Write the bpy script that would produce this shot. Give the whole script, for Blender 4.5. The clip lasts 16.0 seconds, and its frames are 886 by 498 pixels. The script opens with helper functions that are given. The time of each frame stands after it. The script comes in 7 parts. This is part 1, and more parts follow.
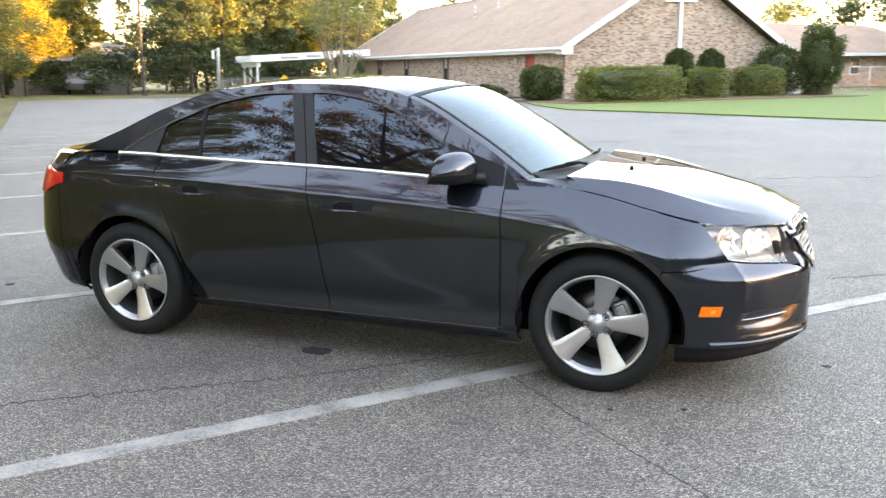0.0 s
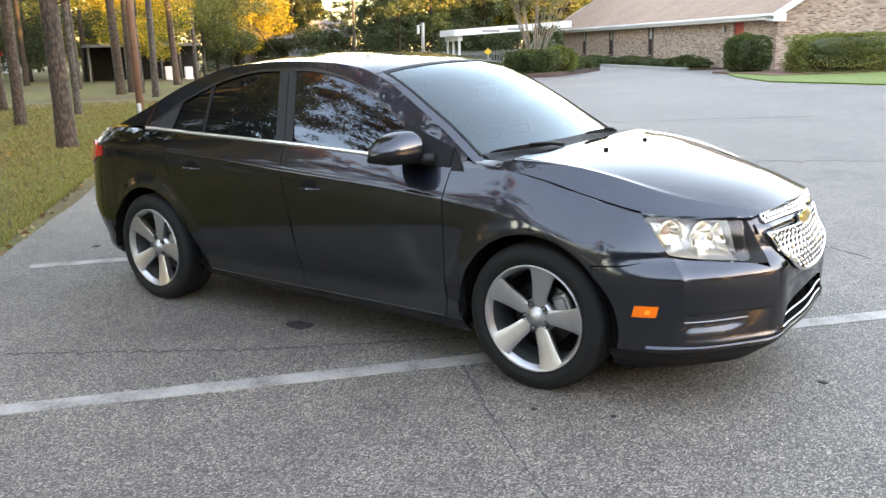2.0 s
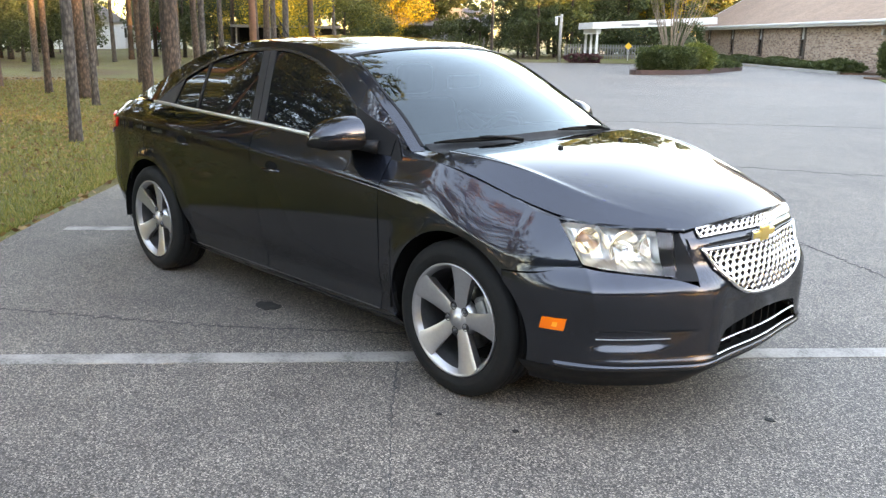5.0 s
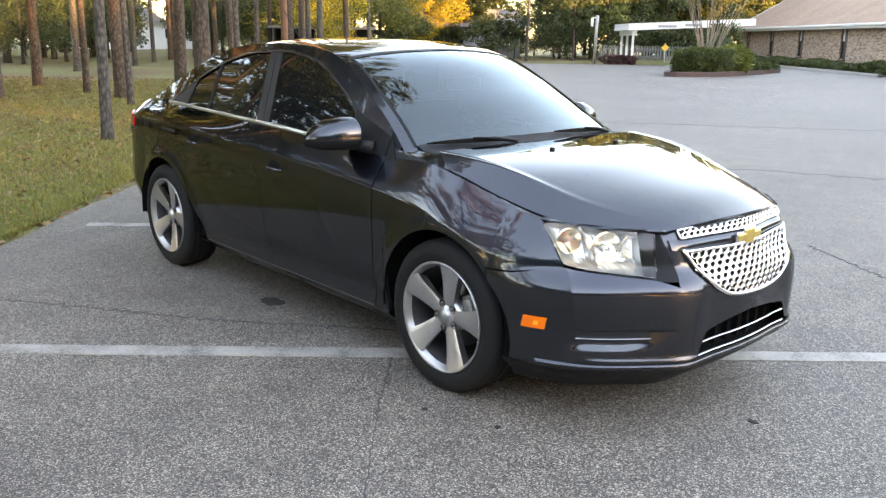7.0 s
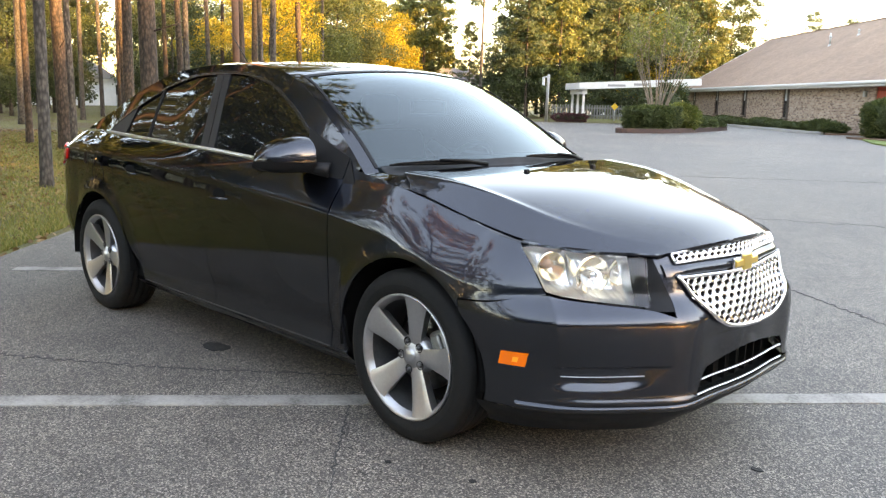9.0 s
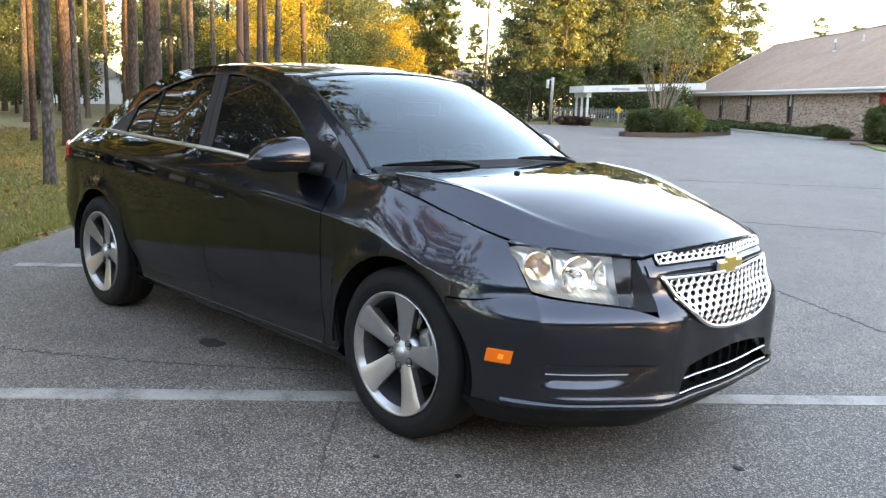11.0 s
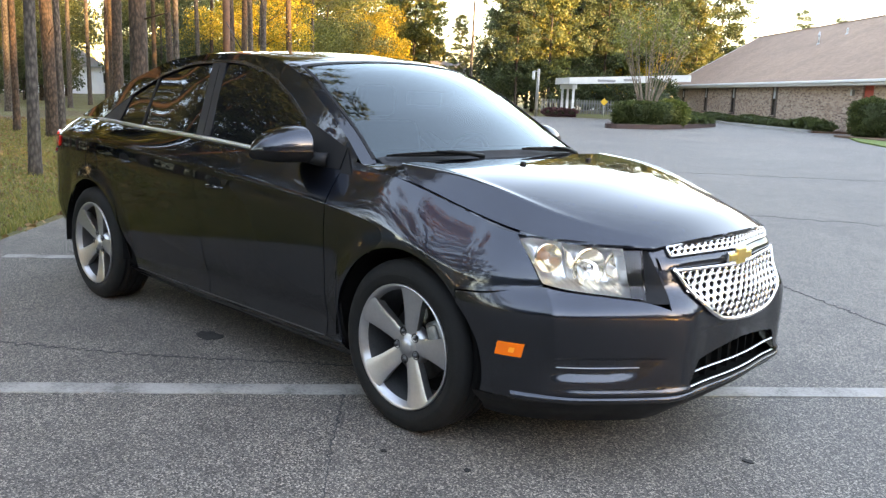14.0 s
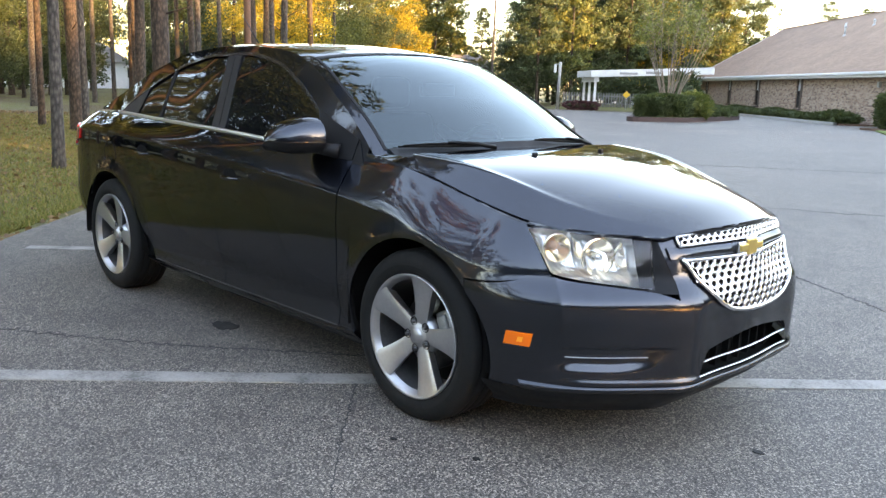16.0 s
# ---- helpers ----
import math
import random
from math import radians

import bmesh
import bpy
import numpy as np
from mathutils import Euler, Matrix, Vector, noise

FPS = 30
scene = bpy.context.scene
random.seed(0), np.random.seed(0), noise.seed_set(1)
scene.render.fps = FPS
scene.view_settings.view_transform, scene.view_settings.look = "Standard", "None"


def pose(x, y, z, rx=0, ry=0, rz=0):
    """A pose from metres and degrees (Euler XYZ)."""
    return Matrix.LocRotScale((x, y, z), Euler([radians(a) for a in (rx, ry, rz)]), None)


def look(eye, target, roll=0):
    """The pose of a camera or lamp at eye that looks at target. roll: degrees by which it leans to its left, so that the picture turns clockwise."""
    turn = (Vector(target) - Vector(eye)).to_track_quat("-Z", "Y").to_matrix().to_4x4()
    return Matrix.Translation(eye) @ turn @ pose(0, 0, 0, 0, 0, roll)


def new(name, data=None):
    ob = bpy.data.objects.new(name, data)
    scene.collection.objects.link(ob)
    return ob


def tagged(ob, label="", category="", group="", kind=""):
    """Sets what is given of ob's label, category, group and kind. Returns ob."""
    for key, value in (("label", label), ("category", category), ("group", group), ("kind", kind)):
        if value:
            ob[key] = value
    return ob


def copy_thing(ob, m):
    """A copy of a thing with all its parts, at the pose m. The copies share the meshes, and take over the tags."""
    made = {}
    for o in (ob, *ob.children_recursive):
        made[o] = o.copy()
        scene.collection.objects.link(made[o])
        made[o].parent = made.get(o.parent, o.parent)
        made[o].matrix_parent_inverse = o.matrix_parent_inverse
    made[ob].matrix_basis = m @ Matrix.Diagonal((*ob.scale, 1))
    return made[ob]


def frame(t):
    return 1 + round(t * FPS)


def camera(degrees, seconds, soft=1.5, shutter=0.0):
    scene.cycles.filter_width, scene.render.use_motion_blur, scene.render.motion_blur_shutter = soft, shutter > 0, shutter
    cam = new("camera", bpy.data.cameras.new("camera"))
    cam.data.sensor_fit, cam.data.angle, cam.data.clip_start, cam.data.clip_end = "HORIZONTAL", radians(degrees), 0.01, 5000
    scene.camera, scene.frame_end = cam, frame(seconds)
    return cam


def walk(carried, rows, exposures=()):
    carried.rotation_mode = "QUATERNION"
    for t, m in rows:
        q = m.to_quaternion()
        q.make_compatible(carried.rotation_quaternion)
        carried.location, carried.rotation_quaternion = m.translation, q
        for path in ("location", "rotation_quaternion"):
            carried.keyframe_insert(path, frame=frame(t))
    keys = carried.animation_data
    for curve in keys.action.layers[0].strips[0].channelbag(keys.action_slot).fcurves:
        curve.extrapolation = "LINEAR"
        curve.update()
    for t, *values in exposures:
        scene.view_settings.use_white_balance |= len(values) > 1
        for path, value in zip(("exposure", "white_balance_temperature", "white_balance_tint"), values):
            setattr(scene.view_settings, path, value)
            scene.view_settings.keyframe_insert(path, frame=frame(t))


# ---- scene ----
cam = camera(55.8, 16.0, soft=1.35, shutter=0.6)
PATH = [
    (0, (0.682, -4.597, 1.502), (-0.021, -2.771, 1.084), -0.5),
    (0.5, (0.993, -4.441, 1.495), (0.187, -2.656, 1.089), -1.3),
    (1, (1.255, -4.248, 1.505), (0.355, -2.509, 1.099), -3.3),
    (1.5, (1.543, -4.081, 1.493), (0.522, -2.422, 1.041), -1.1),
    (2, (1.733, -3.894, 1.498), (0.592, -2.32, 1.027), -1.5),
    (2.5, (1.902, -3.703, 1.487), (0.738, -2.141, 1.035), -1.5),
    (3, (2.118, -3.596, 1.464), (0.858, -2.115, 0.996), 0.2),
    (3.5, (2.251, -3.487, 1.469), (0.933, -2.066, 0.976), -0.3),
    (4, (2.273, -3.318, 1.472), (0.916, -1.928, 0.999), -0.6),
    (4.5, (2.283, -3.241, 1.468), (0.92, -1.86, 0.985), 0.3),
    (7, (2.505, -3.111, 1.48), (1.067, -1.809, 0.991), 0.8),
    (7.5, (2.467, -3.065, 1.473), (1.047, -1.739, 0.997), 0.4),
    (8, (2.319, -2.959, 1.426), (0.944, -1.592, 0.934), 0.9),
    (8.5, (2.228, -2.922, 1.347), (0.87, -1.507, 0.956), 1.4),
    (9, (2.222, -2.911, 1.287), (0.838, -1.511, 0.935), 1.2),
    (11.5, (2.311, -2.918, 1.29), (0.921, -1.523, 0.942), 1.8),
    (12, (2.283, -2.918, 1.277), (0.9, -1.519, 0.915), 1.4),
    (12.5, (2.248, -2.915, 1.29), (0.879, -1.501, 0.933), 2.1),
    (13, (2.225, -2.932, 1.29), (0.86, -1.51, 0.951), 2.1),
    (13.5, (2.214, -2.943, 1.284), (0.862, -1.512, 0.931), 2.0),
    (14, (2.21, -2.947, 1.28), (0.849, -1.528, 0.913), 2.0),
    (14.5, (2.215, -2.94, 1.276), (0.857, -1.518, 0.911), 1.8),
    (15, (2.228, -2.94, 1.276), (0.865, -1.521, 0.921), 1.6),
    (15.5, (2.238, -2.944, 1.27), (0.862, -1.537, 0.914), 1.7),
    (16, (2.254, -2.931, 1.271), (0.859, -1.55, 0.888), 1.8),
]
walk(cam, [(t, look(eye, target, roll)) for t, eye, target, roll in PATH], [(0.0, 4.43, 8750, 25), (1.0, 4.28, 8750, 25), (3.5, 4.22, 8550, 25), (7.5, 4.20, 8600, 25), (9.0, 4.02, 8900, 25), (11.3, 3.92, 7950, 23.5), (13.0, 3.92, 8250, 25), (16.0, 3.90, 7800, 23.5)])

# ---- light ----
SUN_AZ, SUN_EL = 8.0, 6.6          # degrees: bearing from +x towards +y, height
world = bpy.data.worlds.new("sky")
scene.world = world
world.use_nodes = True
_wn = world.node_tree.nodes
_sky = _wn.new("ShaderNodeTexSky")
_sky.sky_type, _sky.sun_disc = "NISHITA", False
_sky.sun_elevation, _sky.sun_rotation = radians(SUN_EL), radians(90 - SUN_AZ)
_sky.air_density, _sky.dust_density, _sky.ozone_density = 1.0, 0.35, 1.25
_veil = _wn.new("ShaderNodeMix")          # thin high haze over the whole sky
_veil.data_type, _veil.blend_type = "RGBA", "ADD"
_veil.inputs[0].default_value, _veil.inputs[7].default_value = 1.0, (0.255, 0.365, 0.52, 1)
world.node_tree.links.new(_sky.outputs[0], _veil.inputs[6])
world.node_tree.links.new(_veil.outputs[2], _wn["Background"].inputs[0])
_wn["Background"].inputs[1].default_value = 0.15
_sun = bpy.data.lights.new("sun", "SUN")
_sun.energy, _sun.angle, _sun.color = 2.2, radians(0.6), (1.0, 0.66, 0.28)
sun = new("sun", _sun)
_e, _a = radians(SUN_EL), radians(SUN_AZ)
sun.matrix_world = look((math.cos(_a) * math.cos(_e) * 90, math.sin(_a) * math.cos(_e) * 90, math.sin(_e) * 90), (0, 0, 0))

# ---- materials ----
def material(name, colour=(0.5, 0.5, 0.5), rough=0.5, metal=0.0, **more):
    """A Principled material; more: sockets by name with _ for blanks."""
    m = bpy.data.materials.new(name)
    m.use_nodes = True
    b = m.node_tree.nodes["Principled BSDF"]
    b.inputs["Base Color"].default_value = (*colour, 1)
    b.inputs["Roughness"].default_value, b.inputs["Metallic"].default_value = rough, metal
    for k, v in more.items():
        b.inputs[k.replace("_", " ")].default_value = v
    return m


class Nodes:
    """Short hand for node trees."""

    def __init__(self, m):
        self.t = m.node_tree
        self.b = self.t.nodes["Principled BSDF"]

    def add(self, kind, **props):
        n = self.t.nodes.new("ShaderNode" + kind)
        for k, v in props.items():
            if k in ("operation", "blend_type", "data_type", "feature", "distance", "noise_dimensions"):
                if k == "operation":
                    n.operation = v
                elif k == "blend_type":
                    n.blend_type = v
                elif k == "data_type":
                    n.data_type = v
                elif k == "feature":
                    n.feature = v
            else:
                n.inputs[k.replace("_", " ")].default_value = v
        return n

    def link(self, a, b):
        self.t.links.new(a, b)

    def coord(self, kind="Object"):
        return self.add("TexCoord").outputs[kind]

    def position(self):
        return self.add("NewGeometry").outputs["Position"]

    def island(self):
        return self.add("NewGeometry").outputs["Random Per Island"]

    def noise(self, vec, scale, detail=3.0, rough=0.55):
        n = self.add("TexNoise", Scale=scale, Detail=detail, Roughness=rough)
        self.link(vec, n.inputs["Vector"])
        return n.outputs["Fac"]

    def ramp(self, fac, *stops):
        n = self.t.nodes.new("ShaderNodeValToRGB")
        e = n.color_ramp.elements
        while len(e) < len(stops):
            e.new(0.5)
        for el, (p, c) in zip(e, stops):
            el.position, el.color = p, (*c, 1) if len(c) == 3 else c
        self.link(fac, n.inputs[0])
        return n.outputs[0]

    def mix(self, fac, a, b, blend="MIX"):
        n = self.t.nodes.new("ShaderNodeMix")
        n.data_type, n.blend_type = "RGBA", blend
        for sock, v in ((n.inputs[0], fac), (n.inputs[6], a), (n.inputs[7], b)):
            if isinstance(v, (int, float)):
                sock.default_value = v
            elif isinstance(v, tuple):
                sock.default_value = (*v, 1)
            else:
                self.link(v, sock)
        return n.outputs[2]

    def maths(self, op, a, b=0.5):
        n = self.add("Math", operation=op)
        for sock, v in zip(n.inputs, (a, b)):
            if isinstance(v, (int, float)):
                sock.default_value = v
            else:
                self.link(v, sock)
        return n.outputs[0]

    def scaled(self, vec, s):
        n = self.t.nodes.new("ShaderNodeMapping")
        n.inputs["Scale"].default_value = s
        self.link(vec, n.inputs["Vector"])
        return n.outputs[0]

    def bump(self, height, strength=0.3, distance=0.01):
        n = self.t.nodes.new("ShaderNodeBump")
        n.inputs["Strength"].default_value, n.inputs["Distance"].default_value = strength, distance
        self.link(height, n.inputs["Height"])
        self.link(n.outputs[0], self.b.inputs["Normal"])

    def base(self, c):
        self.link(c, self.b.inputs["Base Color"])

    def rough(self, r):
        self.link(r, self.b.inputs["Roughness"])


def varied(name, dark, light, scale, rough=0.7, bump=0.2, fine=6.0, metal=0.0, distance=0.01, spec=0.5):
    """A plain surface with blotches and grain."""
    m = material(name, light, rough, metal, Specular_IOR_Level=spec)
    n = Nodes(m)
    p = n.position()
    big, small = n.noise(p, scale, 4), n.noise(p, scale * fine, 3)
    n.base(n.ramp(n.mix(0.45, big, small), (0.32, dark), (0.68, light)))
    n.rough(n.ramp(big, (0.3, (rough * 0.85,) * 3), (0.7, (min(1, rough * 1.1),) * 3)))
    n.bump(small, bump, distance)
    return m


def make_paint():
    m = material("graphite_metallic_paint", (0.02, 0.02, 0.024), 0.36, 1.0)
    n = Nodes(m)
    p = n.coord()
    flake = n.add("TexVoronoi", Scale=2600.0)
    n.link(p, flake.inputs["Vector"])
    n.base(n.mix(n.ramp(flake.outputs["Color"], (0.35, (0, 0, 0)), (0.8, (1, 1, 1))), (0.0108, 0.0128, 0.0180), (0.0345, 0.0405, 0.0565)))
    b = n.b
    b.inputs["Specular Tint"].default_value = (0.10, 0.11, 0.14, 1)      # flakes darken towards grazing views
    b.inputs["Coat Weight"].default_value, b.inputs["Coat Roughness"].default_value, b.inputs["Coat IOR"].default_value = 1.0, 0.012, 1.55
    dust = n.noise(p, 9.0, 5)
    n.rough(n.ramp(dust, (0.3, (0.30,) * 3), (0.7, (0.38,) * 3)))
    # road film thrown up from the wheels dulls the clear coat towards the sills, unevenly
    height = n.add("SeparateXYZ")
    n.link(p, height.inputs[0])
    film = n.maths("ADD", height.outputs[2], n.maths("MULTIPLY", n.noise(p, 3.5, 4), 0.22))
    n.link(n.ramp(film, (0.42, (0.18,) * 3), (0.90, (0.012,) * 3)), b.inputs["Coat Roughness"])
    return m


def make_asphalt():
    m = material("worn_grey_asphalt", (0.12, 0.12, 0.12), 0.70, Specular_IOR_Level=0.48)
    n = Nodes(m)
    p = n.position()
    stones = n.add("TexVoronoi", Scale=175.0)
    n.link(p, stones.inputs["Vector"])
    grey = n.add("SeparateColor")
    n.link(stones.outputs["Color"], grey.inputs[0])
    stone = n.ramp(grey.outputs[0], (0.0, (0.026, 0.026, 0.027)), (0.45, (0.078, 0.078, 0.080)), (0.75, (0.160, 0.160, 0.161)), (1.0, (0.34, 0.335, 0.33)))
    gaps = n.ramp(stones.outputs["Distance"], (0.35, (1, 1, 1)), (0.8, (0.5, 0.5, 0.51)))
    c = n.mix(1.0, stone, gaps, "MULTIPLY")
    big = n.noise(p, 0.35, 5)
    c = n.mix(1.0, c, n.ramp(big, (0.3, (0.80, 0.80, 0.82)), (0.7, (1.22, 1.21, 1.18))), "MULTIPLY")
    mid = n.noise(p, 3.1, 4, 0.65)
    c = n.mix(1.0, c, n.ramp(mid, (0.3, (0.82, 0.82, 0.83)), (0.62, (1.1, 1.1, 1.1))), "MULTIPLY")
    c = n.mix(1.0, c, (1.07, 0.94, 0.80), "MULTIPLY")
    n.base(c)
    h = n.mix(0.4, stones.outputs["Distance"], n.noise(p, 210.0, 2))
    n.bump(h, 0.5, 0.006)
    return m


def make_line_paint():
    m = material("worn_white_line_paint", (0.55, 0.55, 0.54), 0.75)
    n = Nodes(m)
    p = n.position()
    wear = n.mix(0.5, n.noise(p, 70.0, 4, 0.7), n.noise(p, 5.0, 4))
    n.base(n.ramp(wear, (0.38, (0.102, 0.096, 0.088)), (0.47, (0.204, 0.192, 0.176)), (0.62, (0.285, 0.268, 0.246))))
    n.bump(n.noise(p, 120.0, 3), 0.4, 0.004)
    return m


def make_brick():
    m = material("tan_brick_wall", (0.3, 0.2, 0.15), 0.85)
    n = Nodes(m)
    br = n.t.nodes.new("ShaderNodeTexBrick")
    br.offset, br.squash = 0.5, 1.0
    for k, v in (("Scale", 1.0), ("Mortar Size", 0.006), ("Mortar Smooth", 0.2), ("Bias", 0.0), ("Brick Width", 0.21), ("Row Height", 0.075)):
        br.inputs[k].default_value = v
    br.inputs["Color1"].default_value = (0, 0, 0, 1)
    br.inputs["Color2"].default_value = (1, 1, 1, 1)
    br.inputs["Mortar"].default_value = (0.5, 0.5, 0.5, 1)
    uv = n.add("UVMap").outputs[0]
    n.link(uv, br.inputs["Vector"])
    shade = n.ramp(br.outputs["Color"], (0.0, (0.125, 0.078, 0.062)), (0.2, (0.245, 0.165, 0.126)), (0.6, (0.3536, 0.2516, 0.1938)), (1.0, (0.408, 0.3196, 0.2584)))
    big = n.noise(n.scaled(uv, (1.2, 3.5, 1)), 1.3, 4)
    c = n.mix(0.9, shade, n.ramp(big, (0.35, (0.78, 0.72, 0.70)), (0.65, (1.1, 1.08, 1.05))), "MULTIPLY")
    c = n.mix(br.outputs["Fac"], c, (0.34, 0.30, 0.25))
    n.base(c)
    inv = n.maths("SUBTRACT", 1.0, br.outputs["Fac"])
    n.bump(inv, 0.6, 0.01)
    return m


def make_shingle():
    m = material("tan_asphalt_shingles", (0.33, 0.22, 0.16), 0.9)
    n = Nodes(m)
    br = n.t.nodes.new("ShaderNodeTexBrick")
    br.offset = 0.5
    for k, v in (("Scale", 1.0), ("Mortar Size", 0.004), ("Brick Width", 0.30), ("Row Height", 0.14)):
        br.inputs[k].default_value = v
    br.inputs["Color1"].default_value = (0.205, 0.131, 0.089, 1)
    br.inputs["Color2"].default_value = (0.252, 0.165, 0.114, 1)
    br.inputs["Mortar"].default_value = (0.155, 0.099, 0.070, 1)
    uv = n.add("UVMap").outputs[0]
    n.link(uv, br.inputs["Vector"])
    n.base(n.mix(1.0, br.outputs["Color"], n.ramp(n.noise(uv, 0.5, 5), (0.3, (0.86, 0.84, 0.84)), (0.7, (1.12, 1.1, 1.08))), "MULTIPLY"))
    n.bump(n.noise(uv, 60.0, 3), 0.4, 0.006)
    return m


def make_leaf(name, a, b, c, glow=0.25):
    """Leaves that differ one by one; a thin leaf lets some light through."""
    m = material(name, a, 0.6)
    n = Nodes(m)
    col = n.ramp(n.island(), (0.0, a), (0.5, b), (1.0, c))
    n.base(col)
    tr = n.t.nodes.new("ShaderNodeBsdfTranslucent")
    n.link(col, tr.inputs[0])
    mx = n.t.nodes.new("ShaderNodeMixShader")
    mx.inputs[0].default_value = glow
    out = n.t.nodes["Material Output"]
    n.link(n.b.outputs[0], mx.inputs[1])
    n.link(tr.outputs[0], mx.inputs[2])
    n.link(mx.outputs[0], out.inputs[0])
    return m


def make_bark(name, dark, light):
    m = material(name, light, 0.9)
    n = Nodes(m)
    p = n.scaled(n.position(), (1, 1, 0.42))
    v = n.add("TexVoronoi", Scale=24.0)
    n.link(p, v.inputs["Vector"])
    f = n.noise(p, 24.0, 5, 0.7)
    n.base(n.mix(1.0, n.ramp(n.mix(0.5, v.outputs["Distance"], f), (0.25, light), (0.6, dark)), n.ramp(n.noise(n.position(), 0.8, 3), (0.3, (0.75, 0.75, 0.75)), (0.7, (1.15, 1.12, 1.1))), "MULTIPLY"))
    n.bump(n.mix(0.5, v.outputs["Distance"], f), 0.8, 0.03)
    return m


def make_grass_ground():
    m = material("autumn_lawn", (0.1, 0.11, 0.04), 0.95)
    n = Nodes(m)
    p = n.position()
    a = n.noise(p, 0.16, 5, 0.6)
    b = n.noise(p, 7.0, 5, 0.7)
    green = n.ramp(b, (0.3, (0.062, 0.066, 0.012)), (0.7, (0.140, 0.136, 0.030)))
    straw = n.ramp(b, (0.3, (0.048, 0.030, 0.010)), (0.7, (0.115, 0.072, 0.025)))
    n.base(n.mix(n.ramp(a, (0.40, (0, 0, 0)), (0.62, (1, 1, 1))), green, straw))
    n.bump(n.noise(p, 40.0, 4, 0.7), 0.8, 0.04)
    return m


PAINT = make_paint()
ASPHALT, LINE, BRICK, SHINGLE = make_asphalt(), make_line_paint(), make_brick(), make_shingle()
LAWN = make_grass_ground()
BLACK_PLASTIC = varied("black_textured_plastic", (0.006, 0.006, 0.0065), (0.010, 0.010, 0.011), 14.0, 0.55, 0.15, distance=0.002, spec=0.18)
GLOSS_BLACK = material("satin_black_trim", (0.012, 0.012, 0.014), 0.22, Coat_Weight=0.5)
# for hidden parts; in cups and openings it stands in for shade
DARK = material("near_black", (0.006, 0.006, 0.006), 0.9, Specular_IOR_Level=0.1)
RUBBER = varied("tyre_rubber", (0.006, 0.006, 0.006), (0.012, 0.012, 0.012), 20.0, 0.8, 0.25, distance=0.002, spec=0.2)
ALLOY = varied("machined_alloy", (0.38, 0.38, 0.39), (0.45, 0.45, 0.46), 12.0, 0.36, 0.01, metal=0.9, distance=0.001)
# on the wheel barrel this puts the shade behind the spokes into the colour
ALLOY_DARK = varied("dark_alloy", (0.06, 0.06, 0.063), (0.10, 0.10, 0.104), 25.0, 0.4, 0.05, metal=0.6, distance=0.001)
CHROME = material("chrome", (0.82, 0.82, 0.83), 0.07, 1.0)
GRILLE_CHROME = material("grille_chrome", (0.60, 0.60, 0.61), 0.12, 1.0)
SATIN_CHROME = material("satin_chrome", (0.74, 0.74, 0.75), 0.34, 1.0)
# steel darkened, with the shade behind the spokes in its colour
DISC = varied("brake_disc_steel", (0.04, 0.038, 0.036), (0.09, 0.087, 0.083), 40.0, 0.35, 0.1, metal=0.9, distance=0.001)
CAST = varied("cast_caliper", (0.14, 0.14, 0.14), (0.30, 0.30, 0.29), 40.0, 0.5, 0.2, metal=0.7, distance=0.002)
AMBER = material("amber_lens", (0.85, 0.15, 0.002), 0.12, Coat_Weight=0.5)
RED_LENS = material("red_tail_lens", (0.55, 0.014, 0.008), 0.10, Coat_Weight=0.8)
PALE_AMBER = material("pale_amber_bulb", (0.75, 0.42, 0.24), 0.25)
GOLD = material("gold_badge", (0.80, 0.55, 0.16), 0.28, 0.85)
TINT = material("deep_tinted_glass", (0.004, 0.004, 0.005), 0.02, Specular_IOR_Level=0.72)
# blue of the reflected sky is put into the glass's reflection colour
TINT.node_tree.nodes["Principled BSDF"].inputs["Specular Tint"].default_value = (0.70, 0.84, 1.0, 1)
REFLECTOR = material("lamp_reflector", (0.92, 0.89, 0.85), 0.30, 0.92)
INTERIOR = varied("charcoal_interior", (0.020, 0.021, 0.022), (0.038, 0.038, 0.040), 20.0, 0.8, 0.2, distance=0.002)
WHITE_PAINT = varied("white_painted_wood", (0.528, 0.528, 0.512), (0.64, 0.64, 0.624), 3.0, 0.6, 0.1)
RED_DOOR = varied("red_painted_door", (0.288, 0.028, 0.012), (0.368, 0.04, 0.016), 3.0, 0.5, 0.05)
BROWN_TRIM = varied("dark_brown_trim", (0.04, 0.0256, 0.0176), (0.068, 0.044, 0.032), 4.0, 0.7, 0.1)
PANE = material("window_pane", (0.03, 0.035, 0.04), 0.04, Specular_IOR_Level=0.7)
# grey that holds the shade over the white pickets; sheds use it too
GREY_WOOD = varied("grey_wood", (0.09, 0.09, 0.085), (0.17, 0.17, 0.16), 3.0, 0.8, 0.2)
BLIND = varied("pale_window_blind", (0.336, 0.352, 0.352), (0.464, 0.48, 0.48), 6.0, 0.7, 0.1)
CONCRETE = varied("weathered_concrete", (0.24, 0.232, 0.216), (0.352, 0.344, 0.32), 2.0, 0.9, 0.3)
KERB_BRICK = varied("dark_red_brick_kerb", (0.036, 0.022, 0.020), (0.078, 0.045, 0.038), 9.0, 0.9, 0.4)
METAL = varied("galvanised_metal", (0.34, 0.35, 0.35), (0.52, 0.53, 0.53), 8.0, 0.45, 0.1, metal=0.8)
BARK = make_bark("pine_bark", (0.024, 0.016, 0.011), (0.105, 0.070, 0.047))
BARK_GREY = make_bark("grey_bark", (0.027, 0.022, 0.018), (0.115, 0.098, 0.083))
